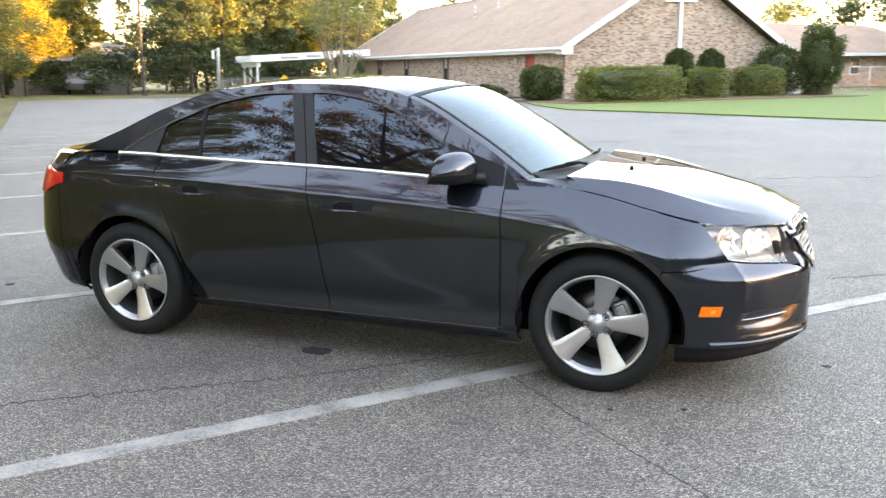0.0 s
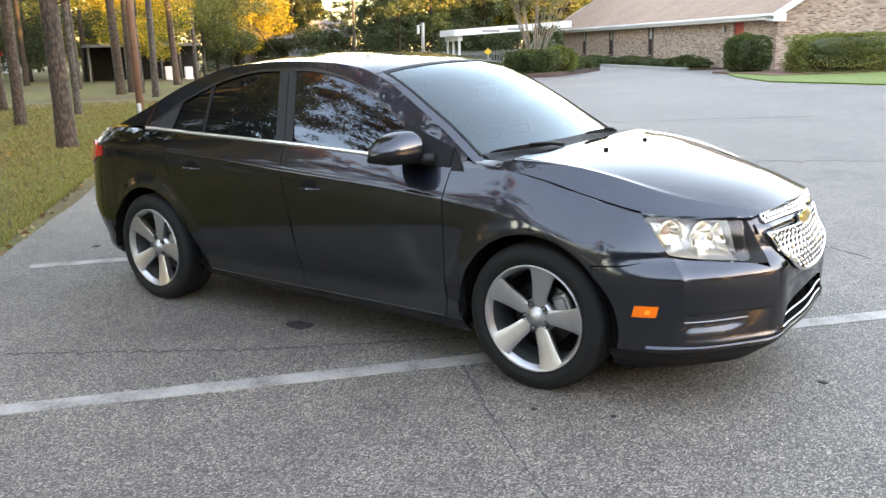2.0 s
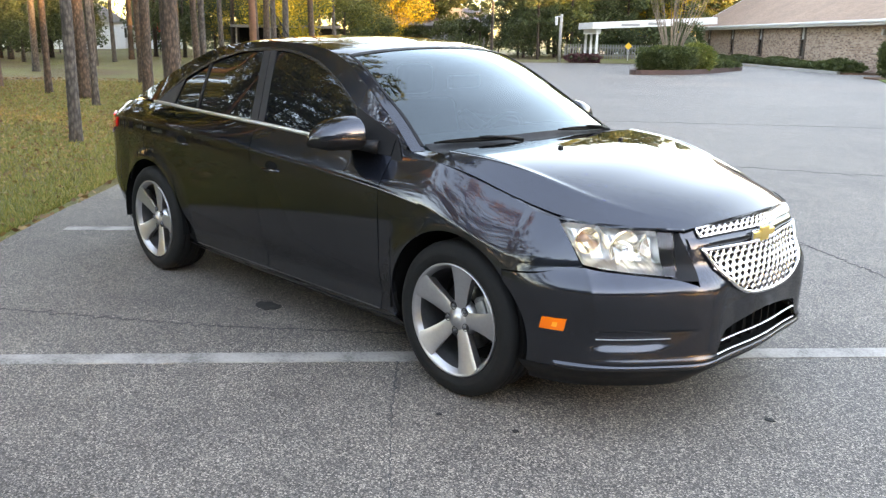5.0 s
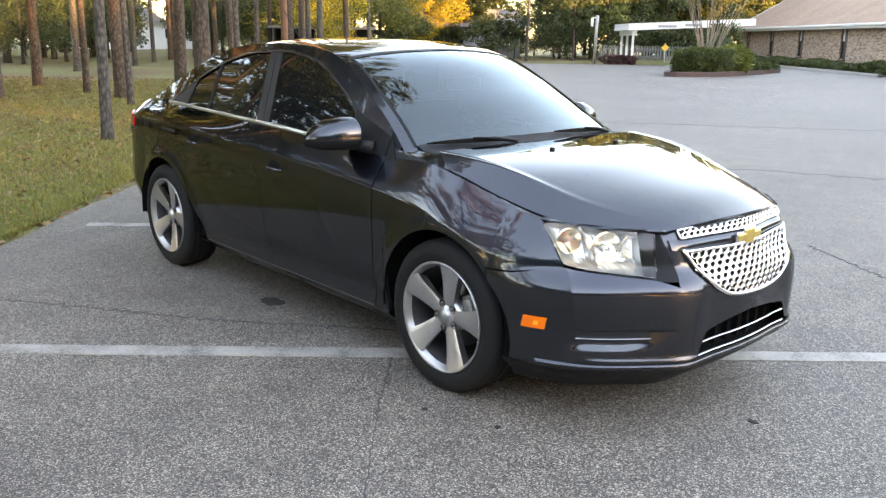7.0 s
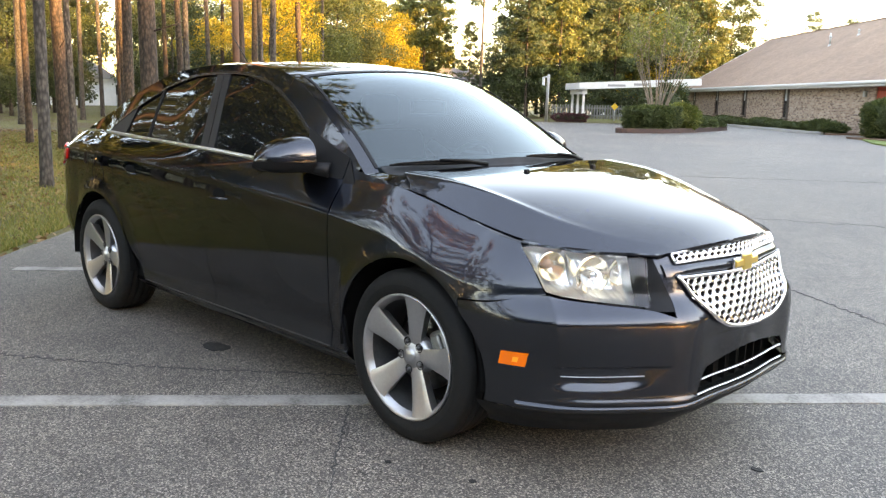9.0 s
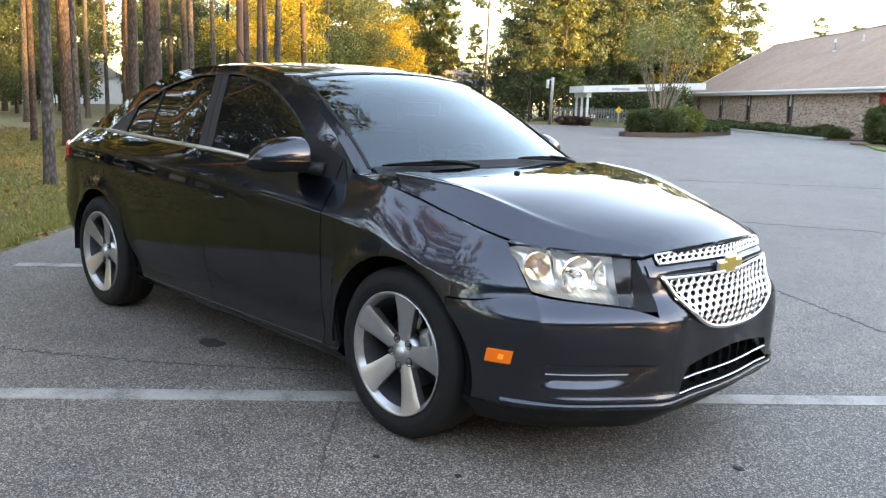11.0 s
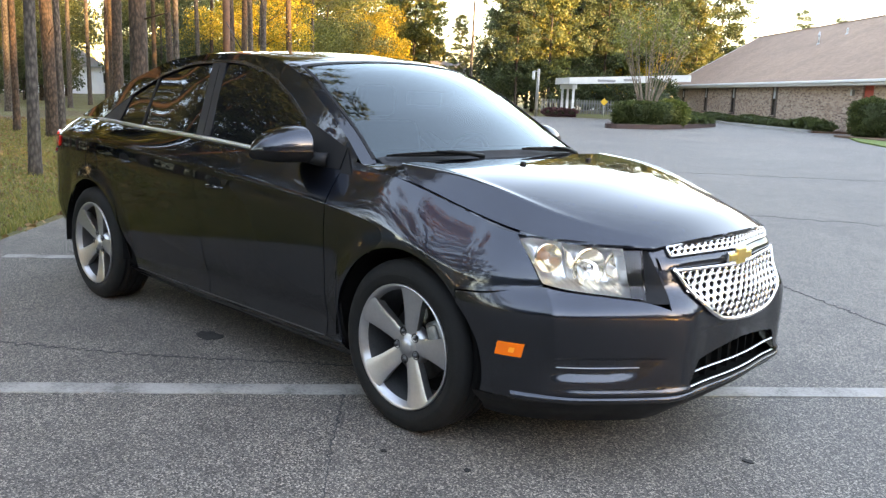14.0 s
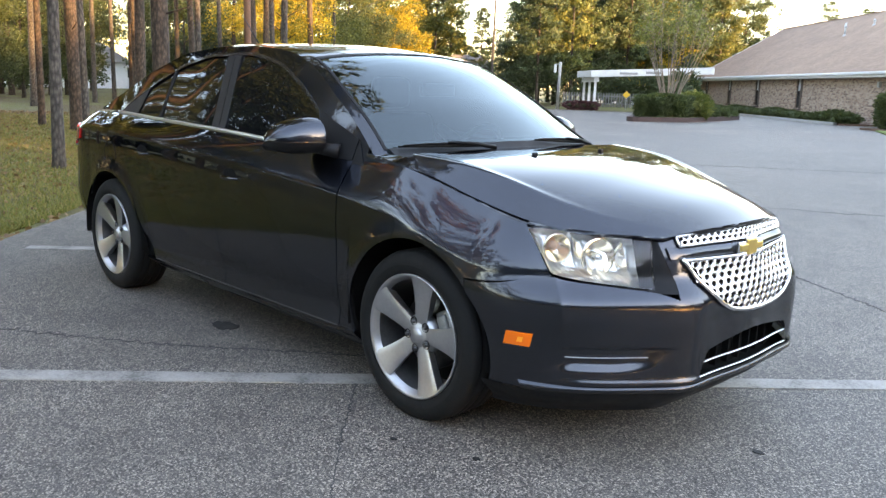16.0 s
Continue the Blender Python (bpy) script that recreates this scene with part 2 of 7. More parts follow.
# green pushed darker, with the trees' shaded side put into the colour
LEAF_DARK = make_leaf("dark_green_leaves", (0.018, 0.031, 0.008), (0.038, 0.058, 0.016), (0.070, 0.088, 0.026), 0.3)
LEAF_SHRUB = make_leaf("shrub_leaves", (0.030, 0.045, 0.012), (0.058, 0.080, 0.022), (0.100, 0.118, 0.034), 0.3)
LEAF_MID = make_leaf("mid_green_leaves", (0.0455, 0.063, 0.0112), (0.091, 0.1085, 0.021), (0.168, 0.1575, 0.0315), 0.35)
# yellowing leaves pushed to gold, so part of the low sun is painted in
LEAF_GOLD = make_leaf("yellowing_sunlit_leaves", (0.090, 0.105, 0.012), (0.26, 0.225, 0.020), (0.62, 0.400, 0.028), 0.45)
LEAF_HEDGE = make_leaf("hedge_leaves", (0.080, 0.092, 0.022), (0.150, 0.165, 0.042), (0.24, 0.24, 0.070))
LEAF_PALE = make_leaf("pale_green_leaves", (0.07, 0.091, 0.0175), (0.119, 0.14, 0.028), (0.189, 0.189, 0.042), 0.35)
NEEDLE = make_leaf("pine_needles", (0.020, 0.036, 0.011), (0.043, 0.066, 0.019), (0.082, 0.102, 0.030), 0.28)
# lighter copy of the needles, with low sun put into the colour
NEEDLE_LIT = make_leaf("lit_pine_needles", (0.048, 0.066, 0.014), (0.100, 0.118, 0.026), (0.180, 0.170, 0.038), 0.35)
LITTER = make_leaf("fallen_leaves", (0.085, 0.040, 0.012), (0.175, 0.095, 0.030), (0.26, 0.165, 0.062), 0.1)
BLADE = make_leaf("grass_blades", (0.080, 0.092, 0.013), (0.155, 0.155, 0.024), (0.245, 0.190, 0.052), 0.35)


def thin_glass(name, tint, ior=1.5, sheen=(1, 1, 1)):
    """A pane: clear straight through, glossy by Fresnel."""
    m = bpy.data.materials.new(name)
    m.use_nodes = True
    t = m.node_tree
    t.nodes.remove(t.nodes["Principled BSDF"])
    tr, gl, fr, mx = (t.nodes.new("ShaderNode" + k) for k in ("BsdfTransparent", "BsdfGlossy", "Fresnel", "MixShader"))
    tr.inputs[0].default_value = (*tint, 1)
    gl.inputs["Roughness"].default_value = 0.01
    gl.inputs["Color"].default_value = (*sheen, 1)
    fr.inputs[0].default_value = ior
    t.links.new(fr.outputs[0], mx.inputs[0])
    t.links.new(tr.outputs[0], mx.inputs[1])
    t.links.new(gl.outputs[0], mx.inputs[2])
    t.links.new(mx.outputs[0], t.nodes["Material Output"].inputs[0])
    return m


# teal in the sheen colours the reflected sky from within the glass
SCREEN = thin_glass("windscreen_glass", (0.28, 0.42, 0.42), 1.72, (0.86, 0.98, 1.0))
LENS = thin_glass("clear_lamp_lens", (0.93, 0.93, 0.93), 1.45)


# ---- shape tools ----
def smooth_keys(*keys):
    """A smooth function through (x, value) keys, monotone between them, flat slopes outside."""
    xs, ys = np.array([k[0] for k in keys], float), np.array([k[1] for k in keys], float)
    h, d = np.diff(xs), np.diff(ys) / np.diff(xs)
    m = np.zeros(len(xs))
    for i in range(1, len(xs) - 1):
        if d[i - 1] * d[i] > 0:
            w1, w2 = 2 * h[i] + h[i - 1], h[i] + 2 * h[i - 1]
            m[i] = (w1 + w2) / (w1 / d[i - 1] + w2 / d[i])
    m[0], m[-1] = d[0], d[-1]

    def f(x):
        if x <= xs[0]:
            return ys[0] + m[0] * (x - xs[0])
        if x >= xs[-1]:
            return ys[-1] + m[-1] * (x - xs[-1])
        i = int(np.searchsorted(xs, x) - 1)
        t = (x - xs[i]) / h[i]
        return ((1 + 2 * t) * (1 - t) ** 2 * ys[i] + t * (1 - t) ** 2 * h[i] * m[i] + t * t * (3 - 2 * t) * ys[i + 1] + t * t * (t - 1) * h[i] * m[i + 1])

    return f


def clamp(v, a=0.0, b=1.0):
    return max(a, min(b, v))


def ease(v):
    v = clamp(v)
    return v * v * (3 - 2 * v)


def mesh_of(name, verts, faces, mat, smooth=True, uvs=None):
    me = bpy.data.meshes.new(name)
    me.from_pydata([tuple(v) for v in verts], [], faces)
    me.materials.append(mat)
    if smooth:
        me.polygons.foreach_set("use_smooth", [True] * len(me.polygons))
    if uvs is not None:
        layer = me.uv_layers.new(name="UVMap")
        idx = np.empty(len(me.loops), dtype=np.int32)
        me.loops.foreach_get("vertex_index", idx)
        layer.data.foreach_set("uv", np.asarray(uvs, dtype=np.float32)[idx].ravel())
    me.update()
    return me


def part(name, shape, mat=None, parent=None, label=""):
    """One mesh object from a bmesh or a (verts, faces) pair, under its thing or part."""
    if isinstance(shape, bmesh.types.BMesh):
        me = bpy.data.meshes.new(name)
        shape.to_mesh(me)
        shape.free()
        me.materials.append(mat)
    elif isinstance(shape, bpy.types.Mesh):
        me = shape
    else:
        me = mesh_of(name, shape[0], shape[1], mat)
    ob = new(name, me)
    if parent is not None:
        ob.parent = parent
    if label:
        tagged(ob, label)
    return ob


def empty(name, at=(0, 0, 0), turn=0.0):
    ob = new(name)
    ob.empty_display_size = 0.1
    ob.matrix_basis = pose(*at, 0, 0, turn)
    return ob


def set_smooth(bm, on=True):
    for f in bm.faces:
        f.smooth = on
    return bm


def box(bm, x0, x1, y0, y1, z0, z1, bevel=0.0, turn=None):
    """Adds a box, with bevelled edges if asked."""
    r = bmesh.ops.create_cube(bm, size=1.0)
    vs = r["verts"]
    for v in vs:
        v.co = Vector(((x0 + x1) / 2 + v.co.x * (x1 - x0), (y0 + y1) / 2 + v.co.y * (y1 - y0), (z0 + z1) / 2 + v.co.z * (z1 - z0)))
    if bevel:
        es = {e for v in vs for e in v.link_edges}
        out = bmesh.ops.bevel(bm, geom=list(es), offset=bevel, segments=2, affect="EDGES", profile=0.5)
        vs = list({v for f in out["faces"] for v in f.verts} | {v for v in vs if v.is_valid})
    if turn is not None:
        bmesh.ops.transform(bm, matrix=turn, verts=vs)
    return vs


def boxes(*rows, bevel=0.0):
    bm = bmesh.new()
    for r in rows:
        box(bm, *r, bevel=bevel)
    return bm


def tube(points, radii, sides=10, caps=True):
    """A tapered tube along points; verts, faces."""
    verts, faces = [], []
    pts = [Vector(p) for p in points]
    side = None
    for i, p in enumerate(pts):
        d = (pts[min(i + 1, len(pts) - 1)] - pts[max(i - 1, 0)]).normalized()
        if side is None:
            side = d.orthogonal().normalized()
        side = (side - d * side.dot(d)).normalized()
        up = d.cross(side)
        r = radii[i] if hasattr(radii, "__len__") else radii
        for k in range(sides):
            a = 2 * math.pi * k / sides
            verts.append(p + (side * math.cos(a) + up * math.sin(a)) * r)
    for i in range(len(pts) - 1):
        for k in range(sides):
            a, b = i * sides + k, i * sides + (k + 1) % sides
            faces.append((a, b, b + sides, a + sides))
    if caps:
        faces.append(tuple(reversed(range(sides))))
        faces.append(tuple(range((len(pts) - 1) * sides, len(pts) * sides)))
    return verts, faces


def lathe(profile, n=48, axis="y", closed=False):
    """Turns (radius, along) pairs round the axis; verts, faces."""
    verts, faces = [], []
    for r, a in profile:
        for k in range(n):
            t = 2 * math.pi * k / n
            c, s = r * math.cos(t), r * math.sin(t)
            verts.append((c, a, s) if axis == "y" else (c, s, a))
    m = len(profile)
    for i in range(m if closed else m - 1):
        for k in range(n):
            a, b = i * n + k, i * n + (k + 1) % n
            j = ((i + 1) % m) * n
            c, d = j + (k + 1) % n, j + k
            faces.append((a, d, c, b) if axis == "y" else (a, b, c, d))
    return verts, faces


def joined(*shapes):
    verts, faces = [], []
    for v, f in shapes:
        o = len(verts)
        verts += list(v)
        faces += [tuple(i + o for i in q) for q in f]
    return verts, faces


def moved(shape, m):
    return [m @ Vector(v) for v in shape[0]], shape[1]


def sheet(fn, us, vs, roll=0.0, flip=False, inset=0.0):
    """A grid over the parameters; its rim is turned in by roll. Verts, faces."""
    nu, nv = len(us), len(vs)
    P = [[Vector(fn(u, v)) for v in vs] for u in us]
    N = [[None] * nv for _ in us]
    for i in range(nu):
        for j in range(nv):
            du = P[min(i + 1, nu - 1)][j] - P[max(i - 1, 0)][j]
            dv = P[i][min(j + 1, nv - 1)] - P[i][max(j - 1, 0)]
            n = du.cross(dv)
            N[i][j] = n.normalized() * (-1 if flip else 1) if n.length > 1e-12 else Vector((0, 0, 1))
    verts = [P[i][j] - N[i][j] * inset for i in range(nu) for j in range(nv)]
    at = lambda i, j: i * nv + j
    faces = []
    for i in range(nu - 1):
        for j in range(nv - 1):
            q = (at(i, j), at(i + 1, j), at(i + 1, j + 1), at(i, j + 1))
            faces.append(q[::-1] if flip else q)
    if roll:
        rim = [(i, 0) for i in range(nu)] + [(nu - 1, j) for j in range(1, nv)] + [(i, nv - 1) for i in range(nu - 2, -1, -1)] + [(0, j) for j in range(nv - 2, 0, -1)]
        o = len(verts)
        for i, j in rim:
            base = P[i][j] - N[i][j] * inset
            verts += [base, base - N[i][j] * roll]
        k = len(rim)
        for a in range(k):
            b = (a + 1) % k
            q = (o + 2 * a, o + 2 * a + 1, o + 2 * b + 1, o + 2 * b)
            faces.append(q[::-1] if flip else q)
    return verts, faces


def mirror(shape):
    return [(v[0], -v[1], v[2]) for v in shape[0]], [tuple(reversed(f)) for f in shape[1]]


def span(a, b, n):
    return [a + (b - a) * i / (n - 1) for i in range(n)]

# ---- the car: front axle at x = 0, heading +x, right flank at y < 0 ----
WHEELBASE, ARCH_R, AXLE_Z = 2.685, 0.378, 0.333
half_width = smooth_keys((-3.7, 0.80), (-3.0, 0.846), (-2.685, 0.862), (-2.1, 0.862), (-1.5, 0.864), (-0.6, 0.864), (0.0, 0.866), (0.36, 0.862))
crease = smooth_keys((-3.66, 0.950), (-3.2, 0.945), (-2.48, 0.932), (-1.52, 0.885), (-0.47, 0.818), (-0.1, 0.765), (0.2, 0.685), (0.36, 0.64))
top_z = smooth_keys((-3.66, 1.02), (-3.2, 1.05), (-2.81, 1.05), (-2.26, 1.035), (-1.54, 1.018), (-0.8, 0.983), (-0.45, 0.962), (-0.2, 0.962), (0.0, 0.925), (0.2, 0.872), (0.36, 0.836), (0.45, 0.822))
top_y = smooth_keys((-3.66, 0.64), (-3.2, 0.70), (-2.81, 0.725), (-2.26, 0.745), (-1.54, 0.778), (-0.8, 0.778), (-0.45, 0.762), (-0.2, 0.765), (0.0, 0.760), (0.2, 0.748), (0.36, 0.745))
nose_x = smooth_keys((0.14, 0.78), (0.20, 0.860), (0.262, 0.928), (0.30, 0.936), (0.36, 0.938), (0.46, 0.940), (0.52, 0.937), (0.58, 0.927), (0.62, 0.912), (0.66, 0.894), (0.74, 0.866), (0.80, 0.832), (0.85, 0.79))
tail_x = smooth_keys((0.2, -3.50), (0.35, -3.62), (0.6, -3.67), (0.75, -3.65), (0.95, -3.56), (1.05, -3.53))


FOLD = 0.014


def flank(x, z):
    """Half width of the body at x, z."""
    w, zc, zt = half_width(x), crease(x), top_z(x)
    front = ease((x + 0.55) / 0.5)
    if z <= zc:
        t = (zc - z) / 0.6
        y = w - 0.006 * (1 - front) * math.exp(-((zc - z) / 0.05) ** 2) - 0.030 * t * t - 0.016 * math.exp(-((z - 0.34) / 0.07) ** 2) * (1 - front)
        y -= 0.075 * ease((0.27 - z) / 0.10)
    else:
        t = max(z - zc - FOLD, 0.0) / max(zt - zc - FOLD, 0.01)
        step = 0.0135 * (1 - front) * min((z - zc) / FOLD, 1.0)
        y = w - step - (w - step - top_y(x)) * t ** (1.15 + 0.22 * front)
    for xc in (0.0, -WHEELBASE):
        r = math.hypot(x - xc, z - AXLE_Z)
        y += 0.015 * math.exp(-((r - ARCH_R) / 0.06) ** 2) * ease((z - 0.25) / 0.15)
    return y


NOSE_FROM = 0.30


def nose_n(z):
    """How square the nose's plan is."""
    return 2.16 - 0.36 * ease((z - 0.565) / 0.095)


def brow(y):
    """The nose is flatter than an ellipse between its middle and the lamps."""
    return 0.036 * math.exp(-((abs(y) - 0.41) / 0.13) ** 2)


def body(s, z):
    """The body's outer skin, right flank: s runs along it, from the tail's middle round to the nose's middle (1.2)."""
    if s > NOSE_FROM:
        f = (1 - clamp((s - NOSE_FROM) / (1.2 - NOSE_FROM))) * math.pi / 2
        w, n = flank(NOSE_FROM, z), nose_n(z)
        y = -w * max(math.sin(f), 0) ** (2 / n)
        return (NOSE_FROM + (nose_x(z) - NOSE_FROM) * max(math.cos(f), 0) ** (2 / n) + brow(y), y, z)
    if s < -3.0:
        q = clamp((-3.0 - s) / 0.9)
        f = (1 - q) * math.pi / 2
        w, n = flank(-3.0, z), 2.7
        return (-3.0 + (tail_x(z) + 3.0) * max(math.cos(f), 0) ** (2 / n), -w * max(math.sin(f), 0) ** (2 / n), z)
    return (s, -flank(s, z), z)


def nose(y, z):
    """The nose's skin as x at y, z."""
    w, n = flank(NOSE_FROM, z), nose_n(z)
    return NOSE_FROM + (nose_x(z) - NOSE_FROM) * max(1 - (abs(y) / w) ** n, 0) ** (1 / n) + brow(y)


def low_edge(x, sill):
    """The lower rim of a panel: the sill, or the wheel arch."""
    z = sill
    for xc in (0.0, -WHEELBASE):
        d = abs(x - xc)
        if d < ARCH_R:
            z = max(z, AXLE_Z + math.sqrt(ARCH_R ** 2 - d * d))
    return z


def columns(x0, x1, n):
    """Column places from x0 to x1, closer where an arch begins and ends."""
    xs = set(span(x0, x1, n))
    for xc in (0.0, -WHEELBASE):
        for k in range(33):
            x = xc + ARCH_R * math.cos(math.pi * k / 32) * 0.99999
            if x0 < x < x1:
                xs.add(x)
        for x in (xc - ARCH_R - 1e-4, xc + ARCH_R + 1e-4):
            if x0 < x < x1:
                xs.add(x)
    return sorted(xs)


def flank_panel(left, right, bottom, top, cols, rows=30, roll=0.012, inset=0.0, folded=False):
    """A panel of the flank: left(z), right(z) give its upright edges, bottom(x), top(x) the others. folded: rows follow the crease."""
    x0, x1 = left(0.6), right(0.6)

    def fn(a, b):
        z = 0.6
        for _ in range(3):
            l, r = left(z), right(z)
            x = l + (r - l) * (a - x0) / (x1 - x0)
            lo, hi = bottom(x), top(x)
            if folded:
                c = min(max(crease(x), lo + 0.01), hi - 0.03)
                z = lo + (c - lo) * b if b <= 1 else c + FOLD * (b - 1) / 0.1 if b <= 1.1 else c + FOLD + (hi - c - FOLD) * (b - 1.1) / 0.9
            else:
                z = lo + (hi - lo) * b
        return body(x, z)

    rs = span(0, 0.94, rows - 12) + [0.975, 0.99, 1.0, 1.03, 1.07, 1.1, 1.13, 1.2] + span(1.32, 2.0, 7) if folded else span(0, 1, rows)
    return sheet(fn, cols, rs, roll, flip=False, inset=inset)


def both_sides(name, shape, mat, parent, label=""):
    r = part(name, shape, mat, parent, label)
    part(name, mirror(shape), mat, parent, label)
    return r


car = tagged(empty("sedan_car"), "dark grey metallic four-door sedan parked across a painted line", "car")
GAP = 0.0028
front_gap = lambda z: -0.476 + 0.012 * math.sin((z - 0.26) * 4)
mid_gap = smooth_keys((0.2, -1.405), (0.6, -1.455), (0.88, -1.512), (1.02, -1.545), (1.45, -1.66))
rear_gap = smooth_keys((0.2, -2.170), (0.262, -2.195), (0.36, -2.255), (0.50, -2.325), (0.65, -2.385), (0.80, -2.445), (0.93, -2.480), (1.05, -2.50))
lamp_edge = smooth_keys((0.655, 0.595), (0.70, 0.570), (0.76, 0.528), (0.81, 0.480))   # s of the lamp's outer edge
door_sill = 0.262
belt = lambda x: top_z(x) - 0.002

# doors, wings and quarters
fd = flank_panel(lambda z: mid_gap(z) + GAP, lambda z: front_gap(z) - GAP, lambda x: door_sill, belt, span(mid_gap(0.6) + GAP, front_gap(0.6) - GAP, 44), 40, folded=True)
front_door = part("front_door", fd, PAINT, car)
front_door_far = part("front_door", mirror(fd), PAINT, car)
rd = flank_panel(lambda z: rear_gap(z) + GAP, lambda z: mid_gap(z) - GAP, lambda x: door_sill, belt, span(rear_gap(0.6) + GAP, mid_gap(0.6) - GAP, 44), 40, folded=True)
rear_door = part("rear_door", rd, PAINT, car)
rear_door_far = part("rear_door", mirror(rd), PAINT, car)
seam = smooth_keys((0.29, 0.613), (0.40, 0.622), (0.595, 0.655))
wing = flank_panel(lambda z: front_gap(z) + GAP, lambda z: lamp_edge(clamp(z, 0.655, 0.81)) - GAP, lambda x: max(low_edge(x, 0.215), (seam(x) + GAP) if x > 0.285 else 0), belt,
                   sorted(set(columns(front_gap(0.6) + GAP, 0.592, 46)) | {0.2849, 0.2851}), 44, folded=True)
both_sides("front_wing", wing, PAINT, car)
quarter = flank_panel(lambda z: -3.12, lambda z: rear_gap(z) - GAP, lambda x: low_edge(x, 0.235), belt, columns(-3.12, rear_gap(0.6) - GAP, 36), 40, folded=True)
both_sides("rear_quarter", quarter, PAINT, car)
sill_line = smooth_keys((-2.3, 0.20), (-0.38, 0.175))
both_sides("sill", flank_panel(lambda z: -2.30, lambda z: -0.385, sill_line, lambda x: door_sill - 0.006, span(-2.30, -0.385, 40), 8), PAINT, car)
both_sides("sill_moulding", flank_panel(lambda z: -2.185, lambda z: -0.49, lambda x: door_sill - 0.004, lambda x: door_sill + 0.001, span(-2.185, -0.49, 30), 3, 0.004, -0.003), ALLOY_DARK, car)
shell = flank_panel(lambda z: -3.4, lambda z: 0.27, lambda x: low_edge(x, 0.19) + 0.01, lambda x: top_z(x) - 0.02, columns(-3.4, 0.27, 70), 16, 0.0, 0.022)
both_sides("inner_shell", shell, DARK, car)

# wheel housings and floor
for xc in (0.0, -WHEELBASE):
    arc = span(math.radians(-6), math.radians(186), 30)
    liner = sheet(lambda a, y: (xc + (ARCH_R + 0.012) * math.cos(a), y, AXLE_Z + (ARCH_R + 0.012) * math.sin(a)), arc, span(-0.855, -0.40, 4), flip=False)
    wall = sheet(lambda a, r: (xc + r * math.cos(a), -0.42, AXLE_Z + r * math.sin(a)), arc, span(0.02, ARCH_R + 0.012, 3), flip=True)
    both_sides("wheel_housing", joined(liner, wall), DARK, car)
floor_bm = boxes((-3.3, 0.62, -0.58, 0.58, 0.19, 0.25), (-2.2, -0.45, -0.68, 0.68, 0.18, 0.24))
part("underfloor", floor_bm, DARK, car)

# bumper
crease_line = smooth_keys((0.29, 0.613), (0.40, 0.622), (0.598, 0.659), (0.617, 0.652), (0.75, 0.630), (0.842, 0.6155), (0.90, 0.594), (0.945, 0.570), (0.97, 0.545), (1.0, 0.526), (1.08, 0.514), (1.2, 0.512))
FOG = (0.42, 0.775, 0.332, 0.428)      # y and z of the fog recess
INTAKE = (0.0, 0.362, 0.285, 0.430)


def recess(y, z):
    """Depth of the fog recess: a sharp upper edge, a shelf that slopes out to the lip, ends that fade out."""
    y = abs(y)
    h = (z - FOG[2]) / (FOG[3] - FOG[2])
    if not 0 < h < 1:
        return 0.0
    return ease((FOG[1] + 0.015 * (1 - h) - y) / 0.065) * ease((y - FOG[0] - 0.10 * (1 - h)) / 0.13) * ease(h / 0.48) * ease((1 - h) / 0.10)


def bumper_skin(s, b):
    lo = 0.268
    z = lo + (crease_line(s) - 0.003 - lo) * b
    start = max(math.sqrt(max(ARCH_R ** 2 - (z - AXLE_Z) ** 2, 0)) + 0.001, 0.29)
    s += (start - 0.345) * (1 - (s - 0.345) / 0.855) ** 3
    z = lo + (crease_line(s) - 0.003 - lo) * b
    x, y, z = body(s, z)
    d = 0.020 * recess(y, z)
    corner = 0.016 * math.exp(-abs(s - 0.602) / 0.032) * ease((z - 0.40) / 0.18)
    edge = 0.010 * math.exp(-((z - 0.30) / 0.014) ** 2) * ease((0.80 - abs(y)) / 0.1)
    x += corner * 0.6 - d * 0.8
    y += d * 0.5 - corner * 0.8
    x += edge * clamp(abs(x - 0.36) * 2.5)
    y -= edge * clamp(abs(y) - 0.3)
    return (x, y, z)


bs = span(0.345, 1.2, 170)
bv, bf = sheet(bumper_skin, bs, span(0, 1, 84), 0.0)
keep = []
for f in bf:
    c = sum((Vector(bv[i]) for i in f), Vector()) / 4
    if abs(c.y) < INTAKE[1] - 0.5 * (c.z - 0.285) and INTAKE[2] + 0.018 < c.z < INTAKE[3] - 0.05 * ease(abs(c.y) / 0.5):
        continue
    keep.append(f)
bumper_half = (bv, keep)
bm_shape = joined(bumper_half, mirror(bumper_half))
part("front_bumper", bm_shape, PAINT, car)
lip = sheet(lambda s, b: (lambda p: (p[0] + 0.012 * math.sin(math.pi * b), p[1] - 0.006 * math.sin(math.pi * b), p[2]))(body(s, 0.262 + 0.030 * b)), span(0.47, 1.2, 60), span(0, 1, 6), 0.02)
part("bumper_lip", joined(lip, mirror(lip)), PAINT, car)
val = sheet(lambda s, b: body(s, 0.168 + 0.097 * b), span(0.345, 1.2, 60), span(0, 1, 7), 0.0)
# body-coloured dam made black: the shade under the lip is in its colour
part("air_dam", joined(val, mirror(val)), BLACK_PLASTIC, car, "black air dam under the bumper lip")
back = sheet(lambda y, z: (nose(y, z) - 0.075, y, z), span(-0.50, 0.50, 20), span(0.27, 0.45, 5), flip=False)
part("intake_backing", back, DARK, car)
part("intake_floor", sheet(lambda y, k: (nose(y, 0.27) - 0.10 + 0.085 * k, y, 0.278), span(-0.50, 0.50, 20), span(0, 1, 3)), DARK, car)
